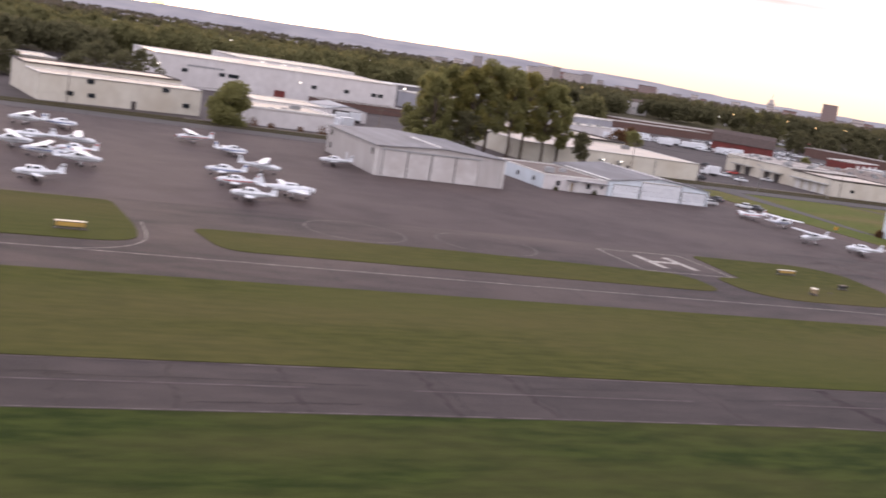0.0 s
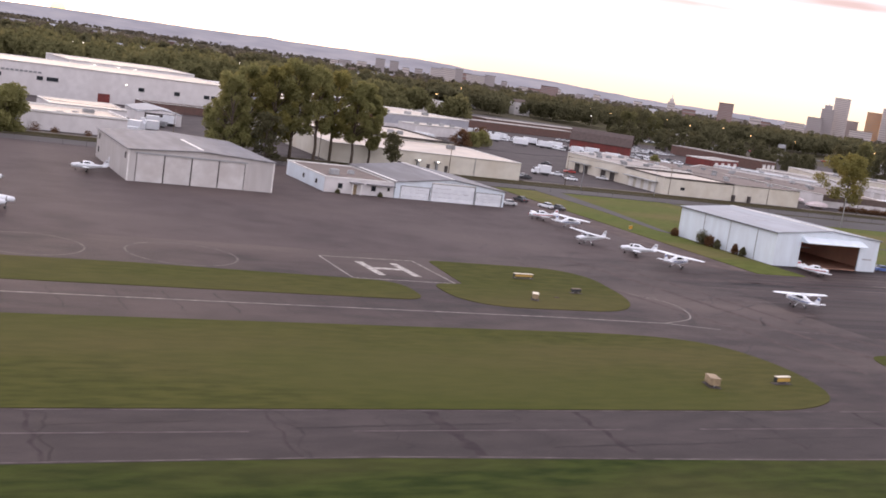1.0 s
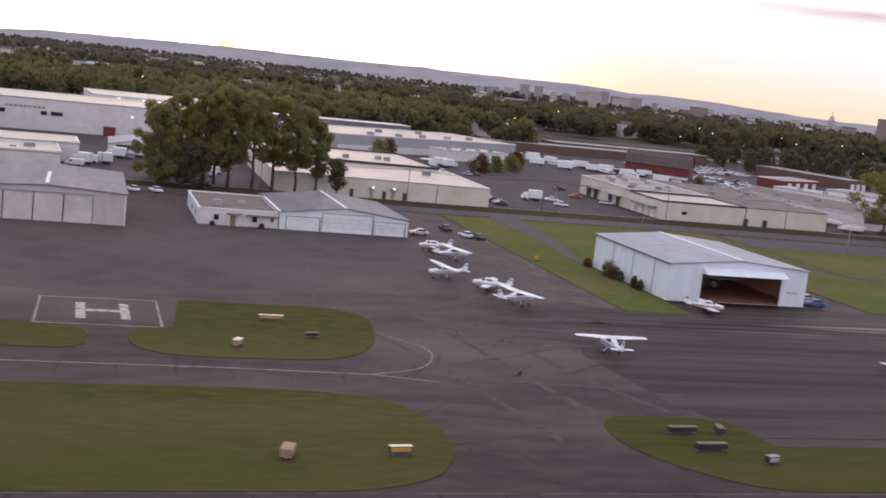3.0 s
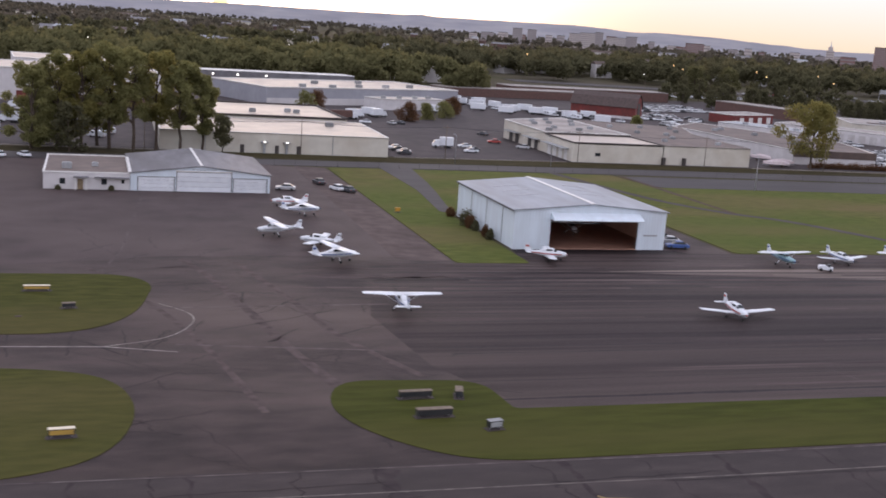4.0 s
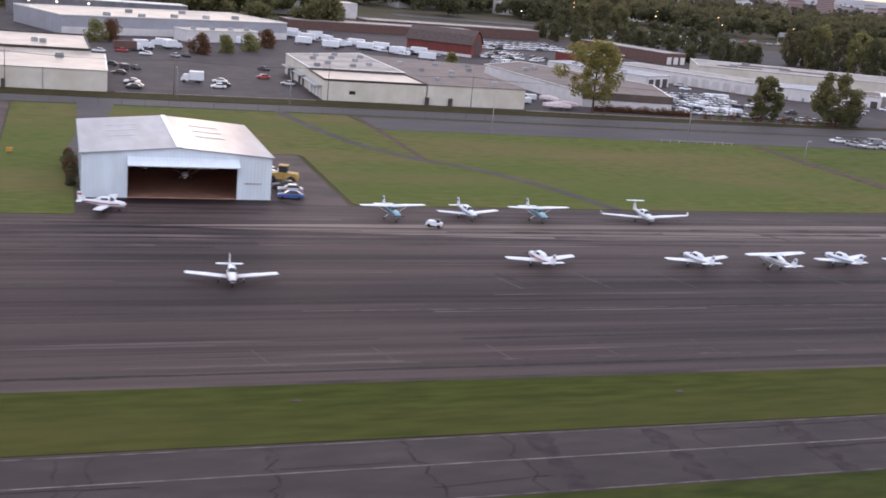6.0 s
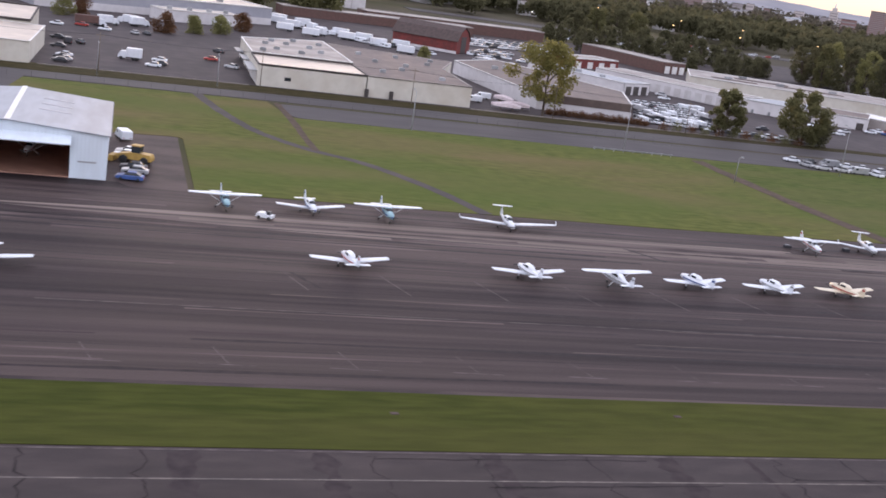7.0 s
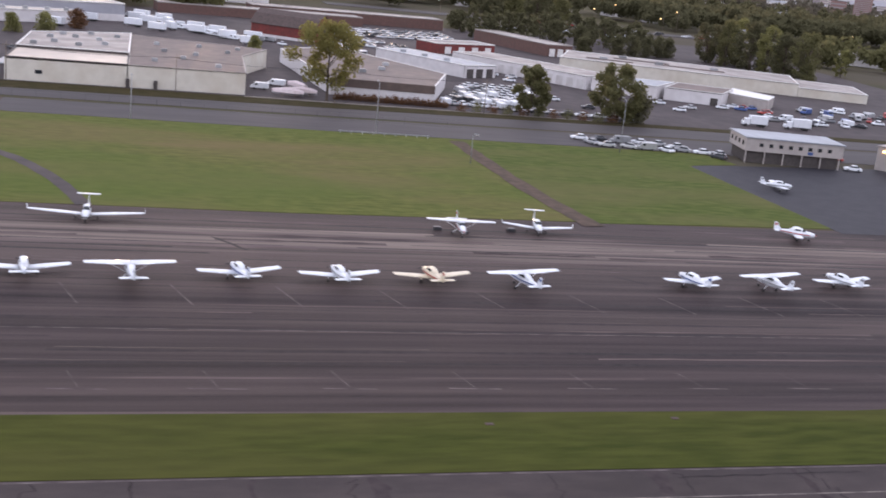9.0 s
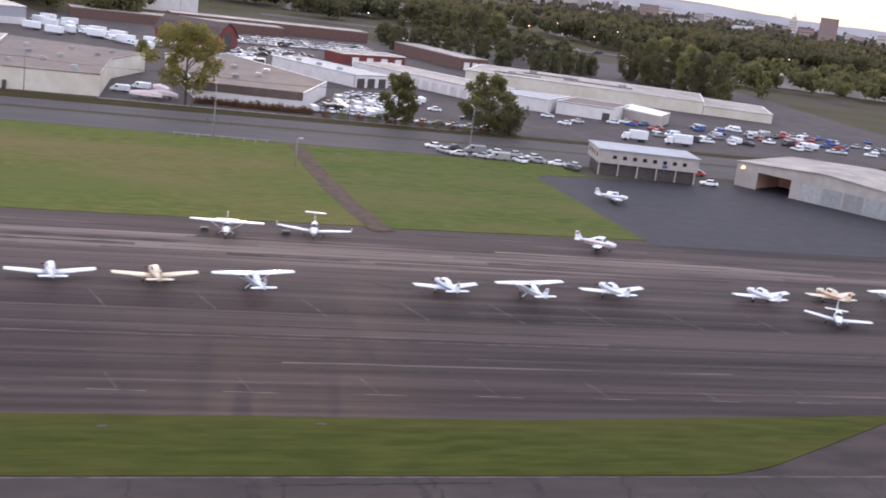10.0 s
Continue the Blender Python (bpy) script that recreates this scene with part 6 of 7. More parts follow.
# rear row, noses towards the runway
park(141.8, 172.0, 184, "high", "teal", "white high-wing aeroplane with a teal body on the grass edge", 11.0)
park(155.2, 173.2, 186, "low", "blue", "white low-wing aeroplane on the grass edge")
park(167.3, 172.1, 182, "high", "teal", "white high-wing aeroplane with a teal body facing the apron", 11.0)
park(187.8, 172.5, 178, "ttail", "grey", "white long-winged aeroplane with a T-tail", 16.4)
park(244.6, 171.4, 174, "high", "red", "white high-wing aeroplane with red trim on the rear line", 11.0)
park(258.6, 174.5, 170, "ttail", "grey", "white T-tail aeroplane on the rear line", 11.6)
park(308.3, 176.5, -118, "low", "red", "white low-wing aeroplane turned across the line", 9.6)
park(330.0, 220.1, -100, "low", "grey", "white aeroplane parked on new asphalt", 9.6)
# column beside the white gabled hangar
park(60.6, 224.5, 84, "low", "red", "white low-wing aeroplane beside the gabled hangar", 9.6)
park(61.8, 214.5, -75, "high", "blue", "white high-wing aeroplane in the column by the grass", 11.0)
park(53.8, 193.6, 100, "high", "grey", "white high-wing aeroplane turned to the hangars", 11.0)
park(59.4, 184.9, 60, "low", "grey", "white low-wing aeroplane in the column by the grass")
park(60.0, 172.6, -70, "high", "blue", "white high-wing aeroplane at the column's end", 11.0)
park(97.5, 175, -105, "low", "red", "white low-wing aeroplane beside the open hangar", 11.4)
park(112, 199, 170, "high", "red", "white high-wing aeroplane inside the open hangar", 11.0)
park(104.5, 207, -160, "low", "grey", "white low-wing aeroplane deep inside the hangar", 9.6)
# middle and far groups
park(-67.2, 252.5, 95, "high", "red", "white high-wing aeroplane on the far apron", 11.0)
park(-61.5, 237.5, -80, "low", "blue", "white low-wing aeroplane in the apron group")
park(-69.4, 204.4, 75, "low", "blue", "white low-wing aeroplane with blue trim in the group")
park(-60.6, 214, -110, "high", "grey", "white high-wing aeroplane behind the twin", 11.0)
park(-69.8, 191.8, 80, "low", "red", "white low-wing aeroplane with red trim in the group")
park(-70, 178.6, 78, "low", "grey", "plain white low-wing aeroplane in the group", 11.4)
park(-62.2, 185.8, -85, "twin", "grey", "large white twin-engined aeroplane with a tall tail", 15.0)
park(-38.6, 240, 80, "low", "grey", "white aeroplane beside the grey hangar", 9.6)
for x, y, a, kd, sc in ((-101.4, 252, 70, "high", "grey"), (-94.5, 253, -80, "low", "blue"), (-101.2, 226, 85, "low", "grey"), (-93.6, 224, -95, "high", "grey"), (-100, 204, 70, "high", "blue"), (-94.6, 198.5, -80, "high", "grey"), (-102, 179.5, 95, "low", "grey"), (-94.5, 211.5, 80, "low", "red"), (-105, 214, -80, "high", "grey")):
    park(x, y, a, kd, sc, "white light aeroplane in the close-parked group", 11.0 if kd == "high" else 10.9)


# ---- vehicles ----
def car(m, paint, label, kind="car", far=False):
    c = thing("car" if kind != "van" else "van", label, kind, m, "parked vehicles")
    if kind == "van":
        w, L, h = 0.98, 2.6, 2.0
        prof = ((2.6, 0.5, 0.7), (2.5, 0.45, 1.0), (1.9, 0.42, 1.15), (1.3, 0.42, 1.95), (-2.4, 0.42, 2.0), (-2.6, 0.5, 1.8))
    else:
        w, L = 0.9, 2.2
        prof = ((2.2, 0.45, 0.62), (2.1, 0.32, 0.78), (1.1, 0.3, 0.92), (-1.5, 0.3, 0.95), (-2.1, 0.32, 0.88), (-2.2, 0.45, 0.7))
    ring = []
    for y, z0, z1 in prof:
        ring.append([Vector((-w, y, z0)), Vector((w, y, z0)), Vector((w, y, z1 - 0.1)), Vector((w * 0.9, y, z1)), Vector((-w * 0.9, y, z1)), Vector((-w, y, z1 - 0.1))])
    part("body", Shape().loft(ring), paint, c, "", False, True)
    if kind == "van":
        part("windscreen", Shape().add([(-0.8, 1.93, 1.18), (0.8, 1.93, 1.18), (0.72, 1.4, 1.86), (-0.72, 1.4, 1.86)], [(0, 1, 2, 3)]), GLASS, c, "dark windscreen")
        for sx in (-1, 1):
            part("side_window", Shape().box(sx * 0.985 - 0.01, sx * 0.985 + 0.01, 0.5, 1.2, 1.2, 1.7), GLASS, c)
    else:
        part("cabin_glass", Shape().loft([[Vector((-a, y, 0.88)), Vector((a, y, 0.88)), Vector((a * 0.86, y, z)), Vector((-a * 0.86, y, z))] for y, a, z in ((1.0, 0.78, 0.93), (0.35, 0.82, 1.36), (-1.0, 0.82, 1.38), (-1.7, 0.78, 0.95))]), GLASS, c, "dark cabin windows", False, True)
        part("cabin_roof", Shape().box(-0.68, 0.68, -0.98, 0.34, 1.365, 1.44), paint, c)
    if far:
        part("underside", Shape().box(-w + 0.06, w - 0.06, -L + 0.3, L - 0.3, 0.0, 0.5), RUBBER, c)
        return c
    for sx in (-1, 1):
        for y in (1.35, -1.35):
            wheel(c, "wheel", sx * (w - 0.1), y, 0.32, 0.32, 0.22)
        part("headlight", Shape().box(sx * 0.62 - 0.15, sx * 0.62 + 0.15, L - 0.06, L + 0.02, 0.58, 0.70), TRIMW, c)
        part("tail_light", Shape().box(sx * 0.66 - 0.13, sx * 0.66 + 0.13, -L - 0.02, -L + 0.06, 0.62, 0.74), REDP, c)
    return c


def truck(m, label, box_m=WHITE, cab_m=WHITE, L=6.0, name="box_truck", cab=True):
    m = Matrix.Translation((*yonder(*m.translation.xy), m.translation.z)) @ m.to_3x3().to_4x4()
    c = thing(name, label, "truck" if cab else "trailer", m, "parked vehicles")
    part("cargo_box", Shape().box(-1.2, 1.2, -L, 0, 0.9, 3.4), box_m, c)
    part("chassis", Shape().box(-0.5, 0.5, -L, 2.2 if cab else 0.6, 0.55, 0.9), DARKP, c)
    if cab:
        part("cab", Shape().loft([[Vector((-1.05, y, 0.6)), Vector((1.05, y, 0.6)), Vector((1.0, y, z)), Vector((-1.0, y, z))] for y, z in ((2.3, 1.3), (2.1, 1.6), (1.6, 2.4), (0.15, 2.5))]), cab_m, c, "", False, True)
        part("windscreen", Shape().add([(-0.9, 2.1, 1.62), (0.9, 2.1, 1.62), (0.85, 1.66, 2.32), (-0.85, 1.66, 2.32)], [(0, 1, 2, 3)]), GLASS, c)
    for y in ((1.4, -L + 1.2, -L + 2.2) if cab else (-L + 1.0, -L + 2.0)):
        for sx in (-1, 1):
            wheel(c, "wheel", sx * 1.0, y, 0.48, 0.48, 0.3)
    if not cab:
        for x in (-0.8, 0.65):
            part("landing_leg", Shape().box(x, x + 0.15, -0.9, -0.7, 0, 0.9), STEEL, c)
    return c


CARS = {}
paints = {"white": (WHITE, "white parked car"), "silver": (SILVER, "silver parked car"), "dark": (DARKP, "dark parked car"), "red": (REDP, "red parked car"), "blue": (BLUEP, "blue parked car"), "grey": (GREYP, "grey parked car")}


def place(x, y, heading, colour, where, kind="car", z=0.04):
    far = y > 305 and (y > 400 or x > 385)
    key = (colour, kind, far)
    label = paints[colour][1].replace("car", kind) + " " + where
    x, y = yonder(x, y)
    m = pose(x, y, z, 0, 0, heading)
    if key in CARS:
        o = copy_thing(CARS[key], m)
        o["label"] = label
        return o
    CARS[key] = car(m, paints[colour][0], label, kind, far)
    return CARS[key]


cr = random.Random(8)
for x, y, a, c, k in ((63.6, 246, 80, "silver", "car"), (73, 256, 10, "dark", "car"), (75.5, 247, 20, "white", "car"), (77.5, 245, 20, "dark", "car"), (-3.0, 252, 5, "dark", "car"),
                      (126.8, 219.5, 15, "white", "van"), (127.7, 206.0, 85, "silver", "car"), (127.3, 203.0, 80, "white", "car"), (128.6, 193.6, 82, "dark", "car"), (128.8, 190.4, 84, "silver", "car"), (128.0, 185.6, 80, "blue", "car"),
                      ):
    place(x, y, a, c, "by the hangars", k, 0.05)
for x, y, a, c, k in ((110.6, 331, 80, "white", "car"), (110.2, 326.5, 80, "dark", "car"), (110.2, 318.5, 80, "dark", "car"), (111, 322, 82, "silver", "car"), (134.4, 326, 85, "white", "car"), (136.4, 330, 80, "dark", "car"), (136.5, 338, 80, "white", "car"), (152, 351, 85, "red", "car"),
                      (157.2, 338, 60, "silver", "car"), (106.5, 372, 75, "dark", "car"), (113.6, 364, 20, "dark", "car"), (120, 408, 80, "white", "car"), (130, 404, 20, "silver", "car"), (134, 405, 20, "dark", "car"), (156, 372, 30, "dark", "car"), (104, 412, 80, "white", "car"), (112, 416, 70, "red", "car"), (118, 422, 80, "white", "car"), (108, 350, 80, "dark", "car"), (110, 362, 10, "dark", "van"),
                      (-13, 335, 80, "white", "van"), (-14.5, 350, 75, "white", "van"), (2, 366, 60, "grey", "van"), (24, 335, 60, "white", "van"), (27, 345, 40, "white", "van"), (1.5, 288, 20, "white", "car"), (7, 289, 25, "white", "car")):
    place(x, y, a, c, "in the warehouse yard", k)
# crowded lot beside the white-walled building
for r in range(9):
    for i in range(9):
        if cr.random() < 0.92:
            place(278.5 + i * 2.8 + r * 2.3 + cr.uniform(-0.3, 0.3), 317.5 + r * 5.4 - i * 0.3 + cr.uniform(-0.4, 0.4), 8 + cr.uniform(-3, 3), cr.choice(("white", "white", "white", "white", "silver", "silver", "silver", "grey", "dark")),
                  "in the crowded lot", "van" if cr.random() < 0.3 else "car")
for i in range(8):
    place(300 + i * 4.6, 312.5 - i * 0.4, 88, cr.choice(("white", "dark", "silver", "white")), "behind the road trees", "car")
# cars at the field's edge by the office
for i in range(13):
    place(303.5 + (i % 7) * 4.9 + cr.uniform(-1.2, 1.2), 265.5 - (i % 7) * 0.8 + (i // 7) * 6.0 + cr.uniform(-1.3, 1.3), cr.choice((80, 55, 20, 100, 84)), cr.choice(("white", "silver", "white", "dark", "silver", "grey")), "at the field edge", "van" if i in (3, 9) else "car", 0.07)
for x, y, a, c in ((368.5, 249.5, 70, "white"), (334.5, 256, 30, "dark"), (336.5, 260, 10, "silver"), (372, 263, 60, "red"), (373, 268, 60, "dark")):
    place(x, y, a, c, "beside the office", "car", 0.07)
# yards farther along
for i in range(78):
    x, y = 388 + cr.uniform(0, 105), 322 + cr.uniform(0, 36)
    place(x, y + (x - 395) * 0.05, cr.uniform(0, 180), cr.choice(("white", "red", "silver", "dark", "blue", "white", "grey")), "in a cluttered yard", "van" if cr.random() < 0.25 else "car")
for i in range(26):
    place(266 + cr.uniform(0, 34), 452 + cr.uniform(0, 30) + 8 * (i % 2), 75 + cr.uniform(-6, 6), cr.choice(("white", "white", "silver", "dark")), "in a far car park", "car")
for i in range(40):
    place(372 + (i % 20) * 6 + cr.uniform(-1, 1), 618 + (i // 20) * 9 + (i % 20) * 1.2, 8, cr.choice(("white", "silver", "white", "dark")), "in a far car park", "car")
for i in range(60):
    x, y = 268 + (i % 15) * 4.6 + cr.uniform(-0.6, 0.6), 500 + (i // 15) * 10 + (i % 15) * 1.2
    place(x, y, 82 + cr.uniform(-4, 4), cr.choice(("white", "white", "silver", "silver", "dark", "grey")), "in a large far car park", "car")
for i in range(26):
    x = 430 + i * 8 + cr.uniform(-2.5, 2.5)
    place(x, 692 - 0.10 * (x - 430) + (7 if i % 2 else 0) - (0.10 * (x - 560) if x > 560 else 0), 82, cr.choice(("white", "silver", "white", "dark", "red")), "on the far highway", "van" if i % 5 == 0 else "car", 0.31)
for i in range(24):
    place(262 + cr.uniform(0, 12), 424 + cr.uniform(0, 24), cr.uniform(0, 180), cr.choice(("white", "silver", "white", "dark")), "behind the flat-roofed building", "van" if i % 3 == 0 else "car")
truck(pose(127.2, 336.5, 0.04, 0, 0, 82), "white box truck parked in the yard", L=4.2)
truck(pose(122, 428, 0.04, 0, 0, -70), "white tractor lorry in the yard", L=5.0)
truck(pose(133, 430, 0.04, 0, 0, -62), "white box lorry in the yard", L=5.0)
truck(pose(126, 437, 0.04, 0, 0, 70), "white box lorry beside others in the yard", L=5.5)
truck(pose(117.5, 421, 0.04, 0, 0, -82), "brown open trailer lorry", BRICKW, WHITE, 8.0)
for x, y, a in ((-12, 341.5, 60), (-6.5, 345, 100), (-2, 366, 80), (5, 374, 70)):
    truck(pose(x, y, 0.04, 0, 0, a), "white box truck beside the low white buildings", L=4.0)
tp = None
for i in range(13):
    t, r = (i % 7) / 6, i // 7
    m = pose(178 + 50 * t + 10 * r + cr.uniform(-2.5, 2.5), 508 - 70 * t + 5 * r + cr.uniform(-3, 3), 0.04, 0, 0, cr.choice((62, 60, 66, 20, 100)) + cr.uniform(-6, 6))
    if tp is None:
        tp = truck(m, "white trailer in a long parked row", L=7.0, name="trailer", cab=False)
    else:
        copy_thing(tp, Matrix.Translation((*yonder(*m.translation.xy), 0.04)) @ m.to_3x3().to_4x4())
for x, y, a in ((166, 470, 75), (170, 478, 75), (158, 486, 78), (187, 470, 70), (196, 460, 70), (160, 452, 60)):
    copy_thing(tp, pose(*yonder(x, y), 0.04, 0, 0, a))
for i in range(46):
    t = cr.random()
    place(186 + 52 * t + cr.uniform(-6, 8), 512 - 72 * t + cr.uniform(-5, 8), cr.choice((62, 150, 30, 80)) + cr.uniform(-10, 10), cr.choice(("white", "white", "white", "silver", "grey", "dark")), "among parked trailers", "van" if cr.random() < 0.6 else "car")
place(226.5, 322.5, 82, "white", "beside the cream wall", "van")
place(232, 331, 70, "white", "beside the cream wall", "van")
# small ground-handling tug by the rear row
b = thing("tug", "small white and dark towing tug on the apron", "tug", pose(147.6, 166.9, 0.04, 0, 0, 60))
part("body", Shape().loft([[Vector((-0.7, y, 0.3)), Vector((0.7, y, 0.3)), Vector((0.65, y, z)), Vector((-0.65, y, z))] for y, z in ((1.3, 0.7), (1.1, 0.95), (0.0, 1.0), (-0.1, 0.8), (-1.2, 0.75))]), WHITE, b, "", False, True)
part("seat", Shape().box(-0.4, 0.4, -0.8, -0.3, 0.75, 1.25), DARKP, b)
part("steering_column", Shape().tube((0, 0.1, 0.9), (0, -0.15, 1.35), 0.05, 0.05, 6), DARKP, b)
for sx in (-1, 1):
    for y in (0.8, -0.8):
        wheel(b, "wheel", sx * 0.65, y, 0.28, 0.28, 0.2)
# guard rail at the field's edge
b = thing("guard_rail", "low grey guard rail at the field edge", "guard rail", pose(240, 261.4, 0.08, 0, 0, -2))
for i in range(9):
    part("post", Shape().box(i * 2.6 - 0.08, i * 2.6 + 0.08, -0.08, 0.08, -0.1, 0.7), GREYP, b)
part("rail", Shape().box(-0.3, 21.2, -0.14, -0.09, 0.45, 0.68), GREYP, b)


# tarped boats by the cream wall
for i, (x, y, a, k) in enumerate(((233.5, 312.5, 80, 1.0), (238, 316, 74, 0.9), (237.5, 327, 40, 0.8))):
    b = thing("covered_boat", "boat on a cradle under a pinkish-white tarp", "boat", pose(*yonder(x, y), 0.04, 0, 0, a), "covered boats")
    rows = ((4.6, 0.2, 1.5, 1.9), (3.4, 1.0, 1.0, 2.1), (0.5, 1.5, 0.6, 2.5), (-2.5, 1.45, 0.6, 2.2), (-4.2, 1.1, 0.7, 1.8))
    part("tarp", Shape().loft([[Vector((-w * k, yy * k, 1.0)), Vector((w * k, yy * k, 1.0)), Vector((w * 0.8 * k, yy * k, z * 0.8)), Vector((0, yy * k, z)), Vector((-w * 0.8 * k, yy * k, z * 0.8))] for yy, w, zb, z in rows]), TARP, b, "", False, True)
    part("hull", Shape().loft([[Vector((-w * 0.95 * k, yy * k, 1.05)), Vector((0, yy * k, 0.35 + zb * 0.3)), Vector((w * 0.95 * k, yy * k, 1.05))] for yy, w, zb, z in rows]), WHITE, b, "", False, True)
    part("cradle", Shape().box(-1.0 * k, 1.0 * k, -2.0 * k, -1.8 * k, 0, 0.8), WOODPOLE, b)
    part("cradle", Shape().box(-1.0 * k, 1.0 * k, 1.6 * k, 1.8 * k, 0, 0.8), WOODPOLE, b)
truck(pose(375, 315, 0.04, 0, 0, 80), "white box truck in the yard behind the office", L=5.5)
truck(pose(389, 314, 0.04, 0, 0, 80), "white box truck in a cluttered yard", L=6.0)
for x, y, a, c in ((361, 351, 80, "white"), (362, 337, 60, "white"), (369, 344, 85, "silver"), (384, 350, 70, "white"), (318, 382, 80, "white"), (322, 393, 80, "silver"), (316, 396, 82, "white"), (320, 341, 84, "white"), (327, 328, 84, "dark")):
    place(x, y, a, c, "before the long white building")

# yellow digger by the hangar
b = thing("loader", "yellow wheeled loader parked beside the hangar", "loader", pose(129.0, 198.6, 0.05, 0, 0, 70))
part("body", Shape().loft([[Vector((-1.1, y, 0.8)), Vector((1.1, y, 0.8)), Vector((1.0, y, z)), Vector((-1.0, y, z))] for y, z in ((3.0, 1.5), (1.0, 1.9), (0.8, 2.0), (-2.6, 1.9), (-2.8, 1.4))]), YELLOWP, b, "", False, True)
part("cab", Shape().box(-0.8, 0.8, -0.8, 0.7, 1.95, 3.1), GLASS, b, "dark glass cab")
part("cab_roof", Shape().box(-0.9, 0.9, -0.9, 0.8, 3.1, 3.25), YELLOWP, b)
part("bucket", Shape().slab_xz([(-1.3, 0.1), (1.3, 0.1), (1.3, 1.1), (-1.3, 1.1)], 3.7, 4.6), YELLOWP, b)
part("boom", Shape().tube((0.6, 1.0, 1.8), (0.6, 4.0, 0.8), 0.16, 0.12, 6).tube((-0.6, 1.0, 1.8), (-0.6, 4.0, 0.8), 0.16, 0.12, 6), YELLOWP, b)
for sx in (-1, 1):
    for y in (1.9, -1.7):
        wheel(b, "wheel", sx * 1.1, y, 0.75, 0.75, 0.5)


# ---- field signs and boxes ----
def sign_board(x, y, heading, w, h, d, label, face=YELLOWP, back=DARKP, cap=CREAMP):
    w, h = 0.8 * w, 0.25 + 0.62 * (h - 0.25)
    s = thing("sign", label, "airfield sign", pose(x, y, 0.09, 0, 0, heading), "airfield signs")
    part("housing", Shape().loft([[Vector((-w / 2 * k, -d / 2, 0.25)), Vector((w / 2 * k, -d / 2, 0.25)), Vector((w / 2 * k, d / 2, 0.25)), Vector((-w / 2 * k, d / 2, 0.25))] if i == 0 else
                                  [Vector((-w / 2, -d / 2, h)), Vector((w / 2, -d / 2, h)), Vector((w / 2, d / 2, h)), Vector((-w / 2, d / 2, h))] for i, k in ((0, 1.0), (1, 1.0))]), back, s)
    part("face", Shape().box(-w / 2 + 0.08, w / 2 - 0.08, -d / 2 - 0.03, -d / 2, 0.33, h - 0.08), face, s)
    part("face", Shape().box(-w / 2 + 0.08, w / 2 - 0.08, d / 2, d / 2 + 0.03, 0.33, h - 0.08), face, s)
    part("top", Shape().box(-w / 2 - 0.04, w / 2 + 0.04, -d / 2 - 0.05, d / 2 + 0.05, h, h + 0.06), cap, s)
    for x0 in (-w / 2 + 0.2, w / 2 - 0.3):
        part("leg", Shape().box(x0, x0 + 0.1, -0.06, 0.06, -0.05, 0.25), STEEL, s)
    part("pad", Shape().box(-w / 2 - 0.25, w / 2 + 0.25, -d / 2 - 0.2, d / 2 + 0.2, -0.04, 0.03), LOTMAT, s)


sign_board(8.8, 98.5, 70, 2.6, 1.5, 1.1, "tan airfield sign with a worn top on the grass", TANP, TANP, TANP)
sign_board(20, 99.4, 4, 2.8, 1.2, 0.5, "yellow airfield sign on the grass")
sign_board(9.1, 139, 60, 2.0, 1.3, 0.8, "cream-topped airfield sign on the island", TANP, TANP)
sign_board(15.6, 154, 0, 4.2, 1.0, 0.5, "long yellow airfield sign on the island")
sign_board(19.8, 144.9, 10, 2.0, 0.9, 0.6, "small dark airfield sign on the island", DARKP, DARKP, WOODPOLE)
sign_board(-99.4, 143.2, 0, 4.4, 1.3, 0.6, "long yellow airfield sign by the taxiway")
sign_board(55, 106.8, 3, 4.4, 1.1, 0.6, "dark long airfield sign on the strip", DARKP, DARKP, WOODPOLE)
sign_board(55.4, 101.1, 2, 4.6, 1.2, 0.7, "dark long airfield sign with a weathered top", DARKP, DARKP, WOODPOLE)
sign_board(59.8, 106.8, 75, 2.2, 1.2, 0.7, "dark airfield sign turned aside", DARKP, DARKP, WOODPOLE)
sign_board(60.4, 97, 10, 1.8, 1.3, 0.7, "grey airfield sign near the runway", GREYP, DARKP, GREYP)
sign_board(82.4, 219.6, 20, 1.3, 1.3, 0.3, "small orange-yellow board on the grass", ORANGEP, ORANGEP, ORANGEP)
for i, (x, y) in enumerate(((112, 98), (152, 96.5), (182, 97.5), (228, 98.5), (248, 99.5), (14, 141))):
    b = thing("drain_lid", "small brownish concrete drain lid in the grass", "drain", pose(x, y, 0.09), "drain lids")
    part("slab", Shape().box(-0.4, 0.4, -0.28, 0.28, -0.1, 0.04), DIRT, b)
    part("grate", Shape().box(-0.28, 0.28, -0.2, 0.2, 0.04, 0.06), PALEBAND, b)

for x, y in ((241.5, 173.7), (254.2, 174.4)):
    b = thing("ballast_block", "dark weathered tie-down block on the apron", "block", pose(x, y, 0.034), "tie-down blocks")
    part("block", Shape().loft([[Vector((sx * k, sy_ * k * 0.7, z)) for sx, sy_ in ((-0.6, -0.6), (0.6, -0.6), (0.6, 0.6), (-0.6, 0.6))] for z, k in ((0, 1.0), (0.45, 1.0), (0.55, 0.88))]), DARKP, b)
    part("ring", Shape().tube((-0.12, 0, 0.58), (0.12, 0, 0.58), 0.04, 0.04, 6), STEEL, b)


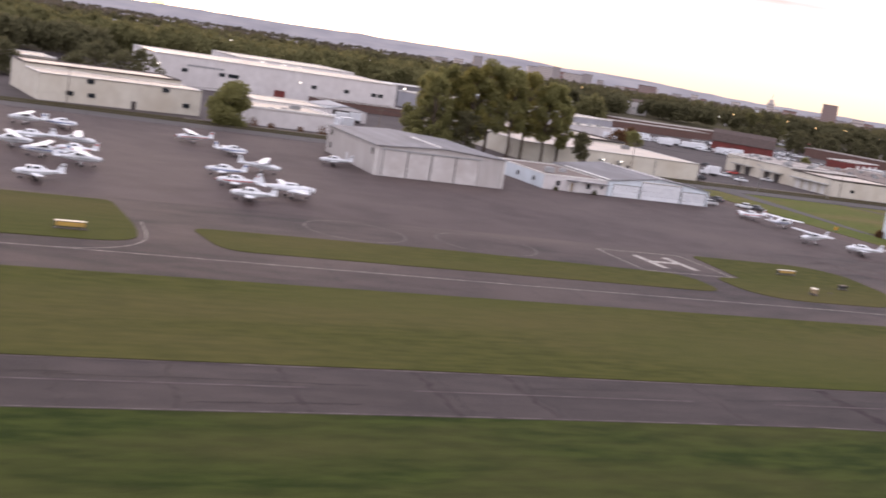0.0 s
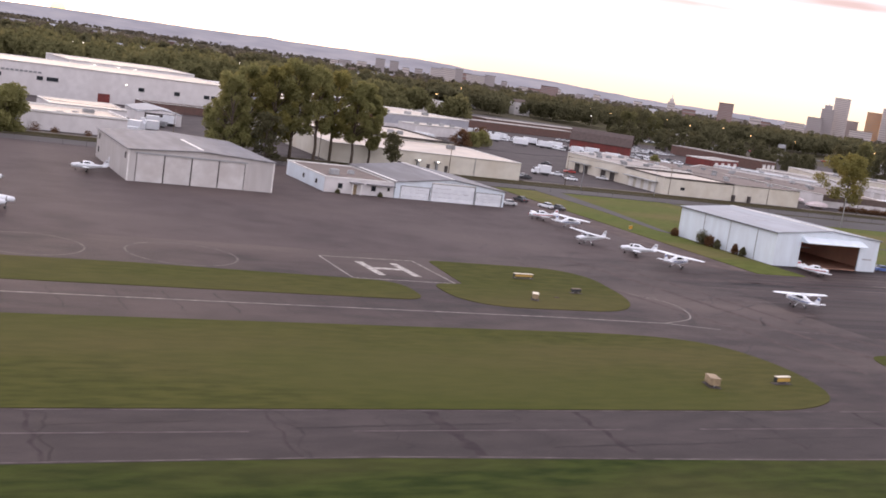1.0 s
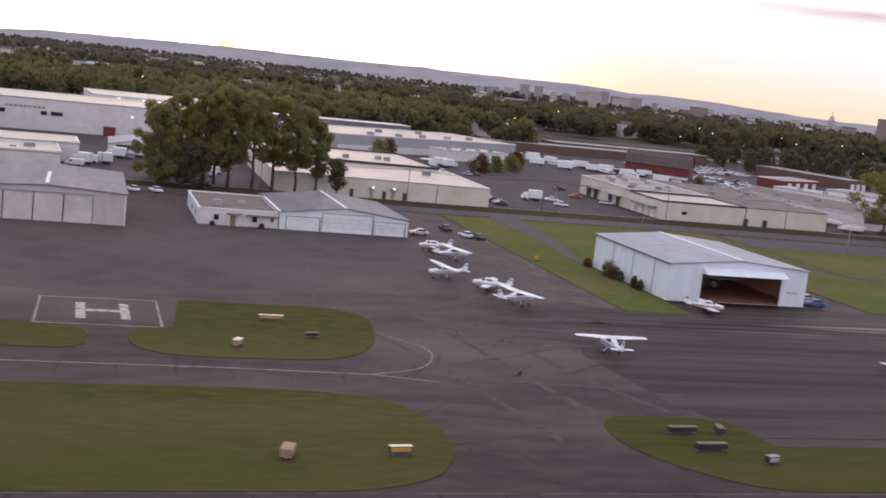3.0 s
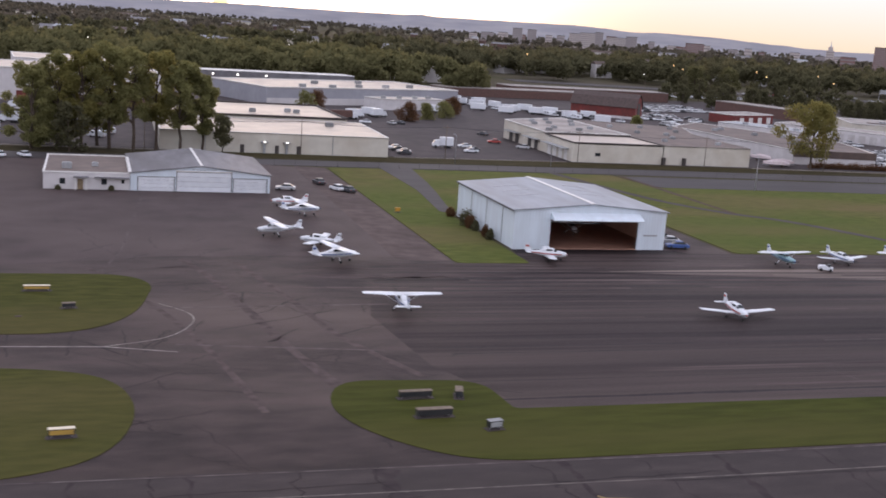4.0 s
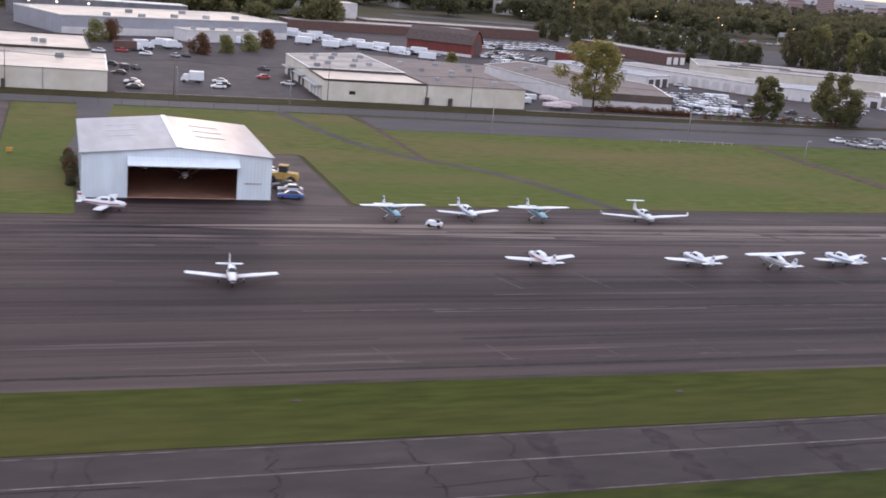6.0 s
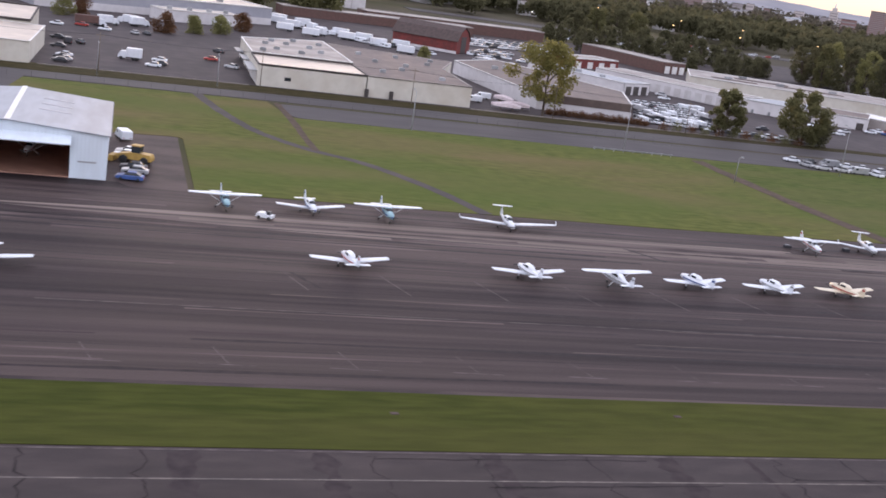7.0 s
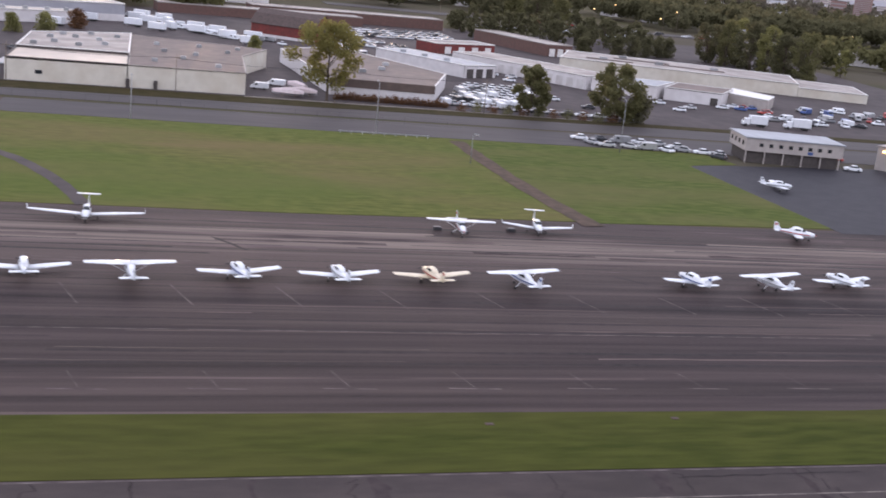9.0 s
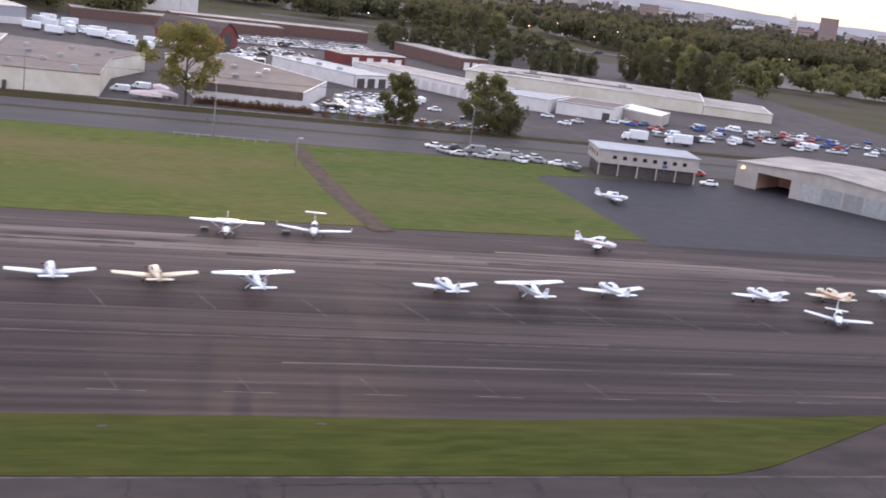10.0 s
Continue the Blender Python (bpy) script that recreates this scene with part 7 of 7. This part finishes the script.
# ---- poles, lamps, fence ----
def lamp_post(x, y, h, heading, label, lit=None, arm=1.8, group="lamp posts"):
    x, y = yonder(x, y)
    p = thing("street_lamp", label, "lamp post", pose(x, y, 0.02, 0, 0, heading), group)
    part("pole", Shape().tube((0, 0, -0.1), (0, 0, h), 0.11, 0.06, 8), WOODPOLE if lit else GREYP, p, "", True)
    part("arm", Shape().tube((0, 0, h - 0.15), (arm, 0, h + 0.25), 0.06, 0.05, 6), STEEL, p, "", True)
    hd = part("lamp_head", Shape().box(arm - 0.1, arm + 0.75, -0.18, 0.18, h + 0.17, h + 0.36), GREYP, p)
    part("lens", Shape().box(arm, arm + 0.65, -0.15, 0.15, h + 0.10, h + 0.169), lit or TRIMW, hd)
    return p


for x, y, h in ((193, 262.5, 9.5), (248.5, 262.5, 12), (308, 256.5, 13), (120, 299.5, 8), (150, 300, 8)):
    lamp_post(x, y, h, 90, "grey steel street lamp beside the road")
lamp_post(263.4, 232.4, 6.0, 0, "slim dark lamp post beside the dirt track", arm=0.5)
for x, y, h, l in ((449, 767, 16, LAMPO), (499, 734, 16, LAMPO), (533, 705, 16, LAMPO), (415, 691, 16, LAMPO), (452, 647, 16, LAMPO), (483, 619, 15, LAMPO), (330, 760, 18, LAMPO), (250, 640, 14, LAMPO), (560, 660, 14, LAMPO), (620, 640, 14, LAMPO), (520, 560, 13, LAMPW), (232, 590, 12, LAMPW), (160, 760, 14, LAMPW), (300, 820, 15, LAMPO), (700, 820, 16, LAMPO),
                   (20, 700, 16, LAMPW), (28, 702, 16, LAMPW), (800, 760, 16, LAMPO), (350, 620, 14, LAMPW)):
    q = lamp_post(x, y, h, cr.uniform(0, 360), "tall lit street lamp by the far road", l)
    part("bulb", Shape().box(1.75, 2.35, -0.28, 0.28, h - 0.2, h + 0.09), l, q)
for i, x in enumerate(range(-90, 330, 42)):
    y = 309.6 if x < 110 else 309.6 + 0.03 * (x - 110) if x < 160 else 311.1 - 0.035 * (x - 160)
    p = thing("utility_pole", "wooden utility pole along the road verge", "utility pole", pose(x, y, 0), "utility poles")
    part("pole", Shape().tube((0, 0, -0.2), (0, 0, 10.0), 0.13, 0.08, 8), WOODPOLE, p, "", True)
    part("crossarm", Shape().box(-1.1, 1.1, -0.06, 0.06, 9.1, 9.25), WOODPOLE, p)
    if i:
        for o in (-0.9, 0.9):
            w = Shape()
            w.loft([[Vector((-42 * a + o, 0.025 * math.cos(u * math.pi / 2), 9.3 - 3.0 * a * (1 - a) + 0.025 * math.sin(u * math.pi / 2))) for u in range(4)] for a in [j / 10 for j in range(11)]])
            part("cable", w, DARKP, p)
f = thing("fence", "low chain-link fence along the road verge", "fence", pose(0, 0, 0))
for i in range(72):
    x = -120 + i * 5.5
    y = 285.6 if x < 160 else 285.6 - 0.05 * (x - 160)
    part("post", Shape().tube((x, y, 0), (x, y, 1.8), 0.035, 0.035, 6), DARKP, f)
r = Shape()
for z in (1.78, 0.1):
    r.tube((-120, 285.6, z), (160, 285.6, z), 0.02, 0.02, 5).tube((160, 285.6, z), (275, 279.9, z), 0.02, 0.02, 5)
part("rail", r, DARKP, f)

# highway beyond the yards
piece("highway", Shape().prism([(315, 775), (610, 745), (1200, 625), (1200, 650), (610, 772), (315, 804)], -0.3, 0.3), ROADMAT, "far grey highway embankment", "road")
g = thing("highway_sign", "grey overhead sign beside the highway", "road sign", pose(612, 752, 0.3, 0, 0, 15))
for x in (-6, 6):
    part("post", Shape().tube((x, 0, 0), (x, 0, 9), 0.25, 0.2, 8), STEEL, g)
part("board", Shape().box(-5, 5, -0.2, 0.2, 6.5, 9.6), GREYP, g)
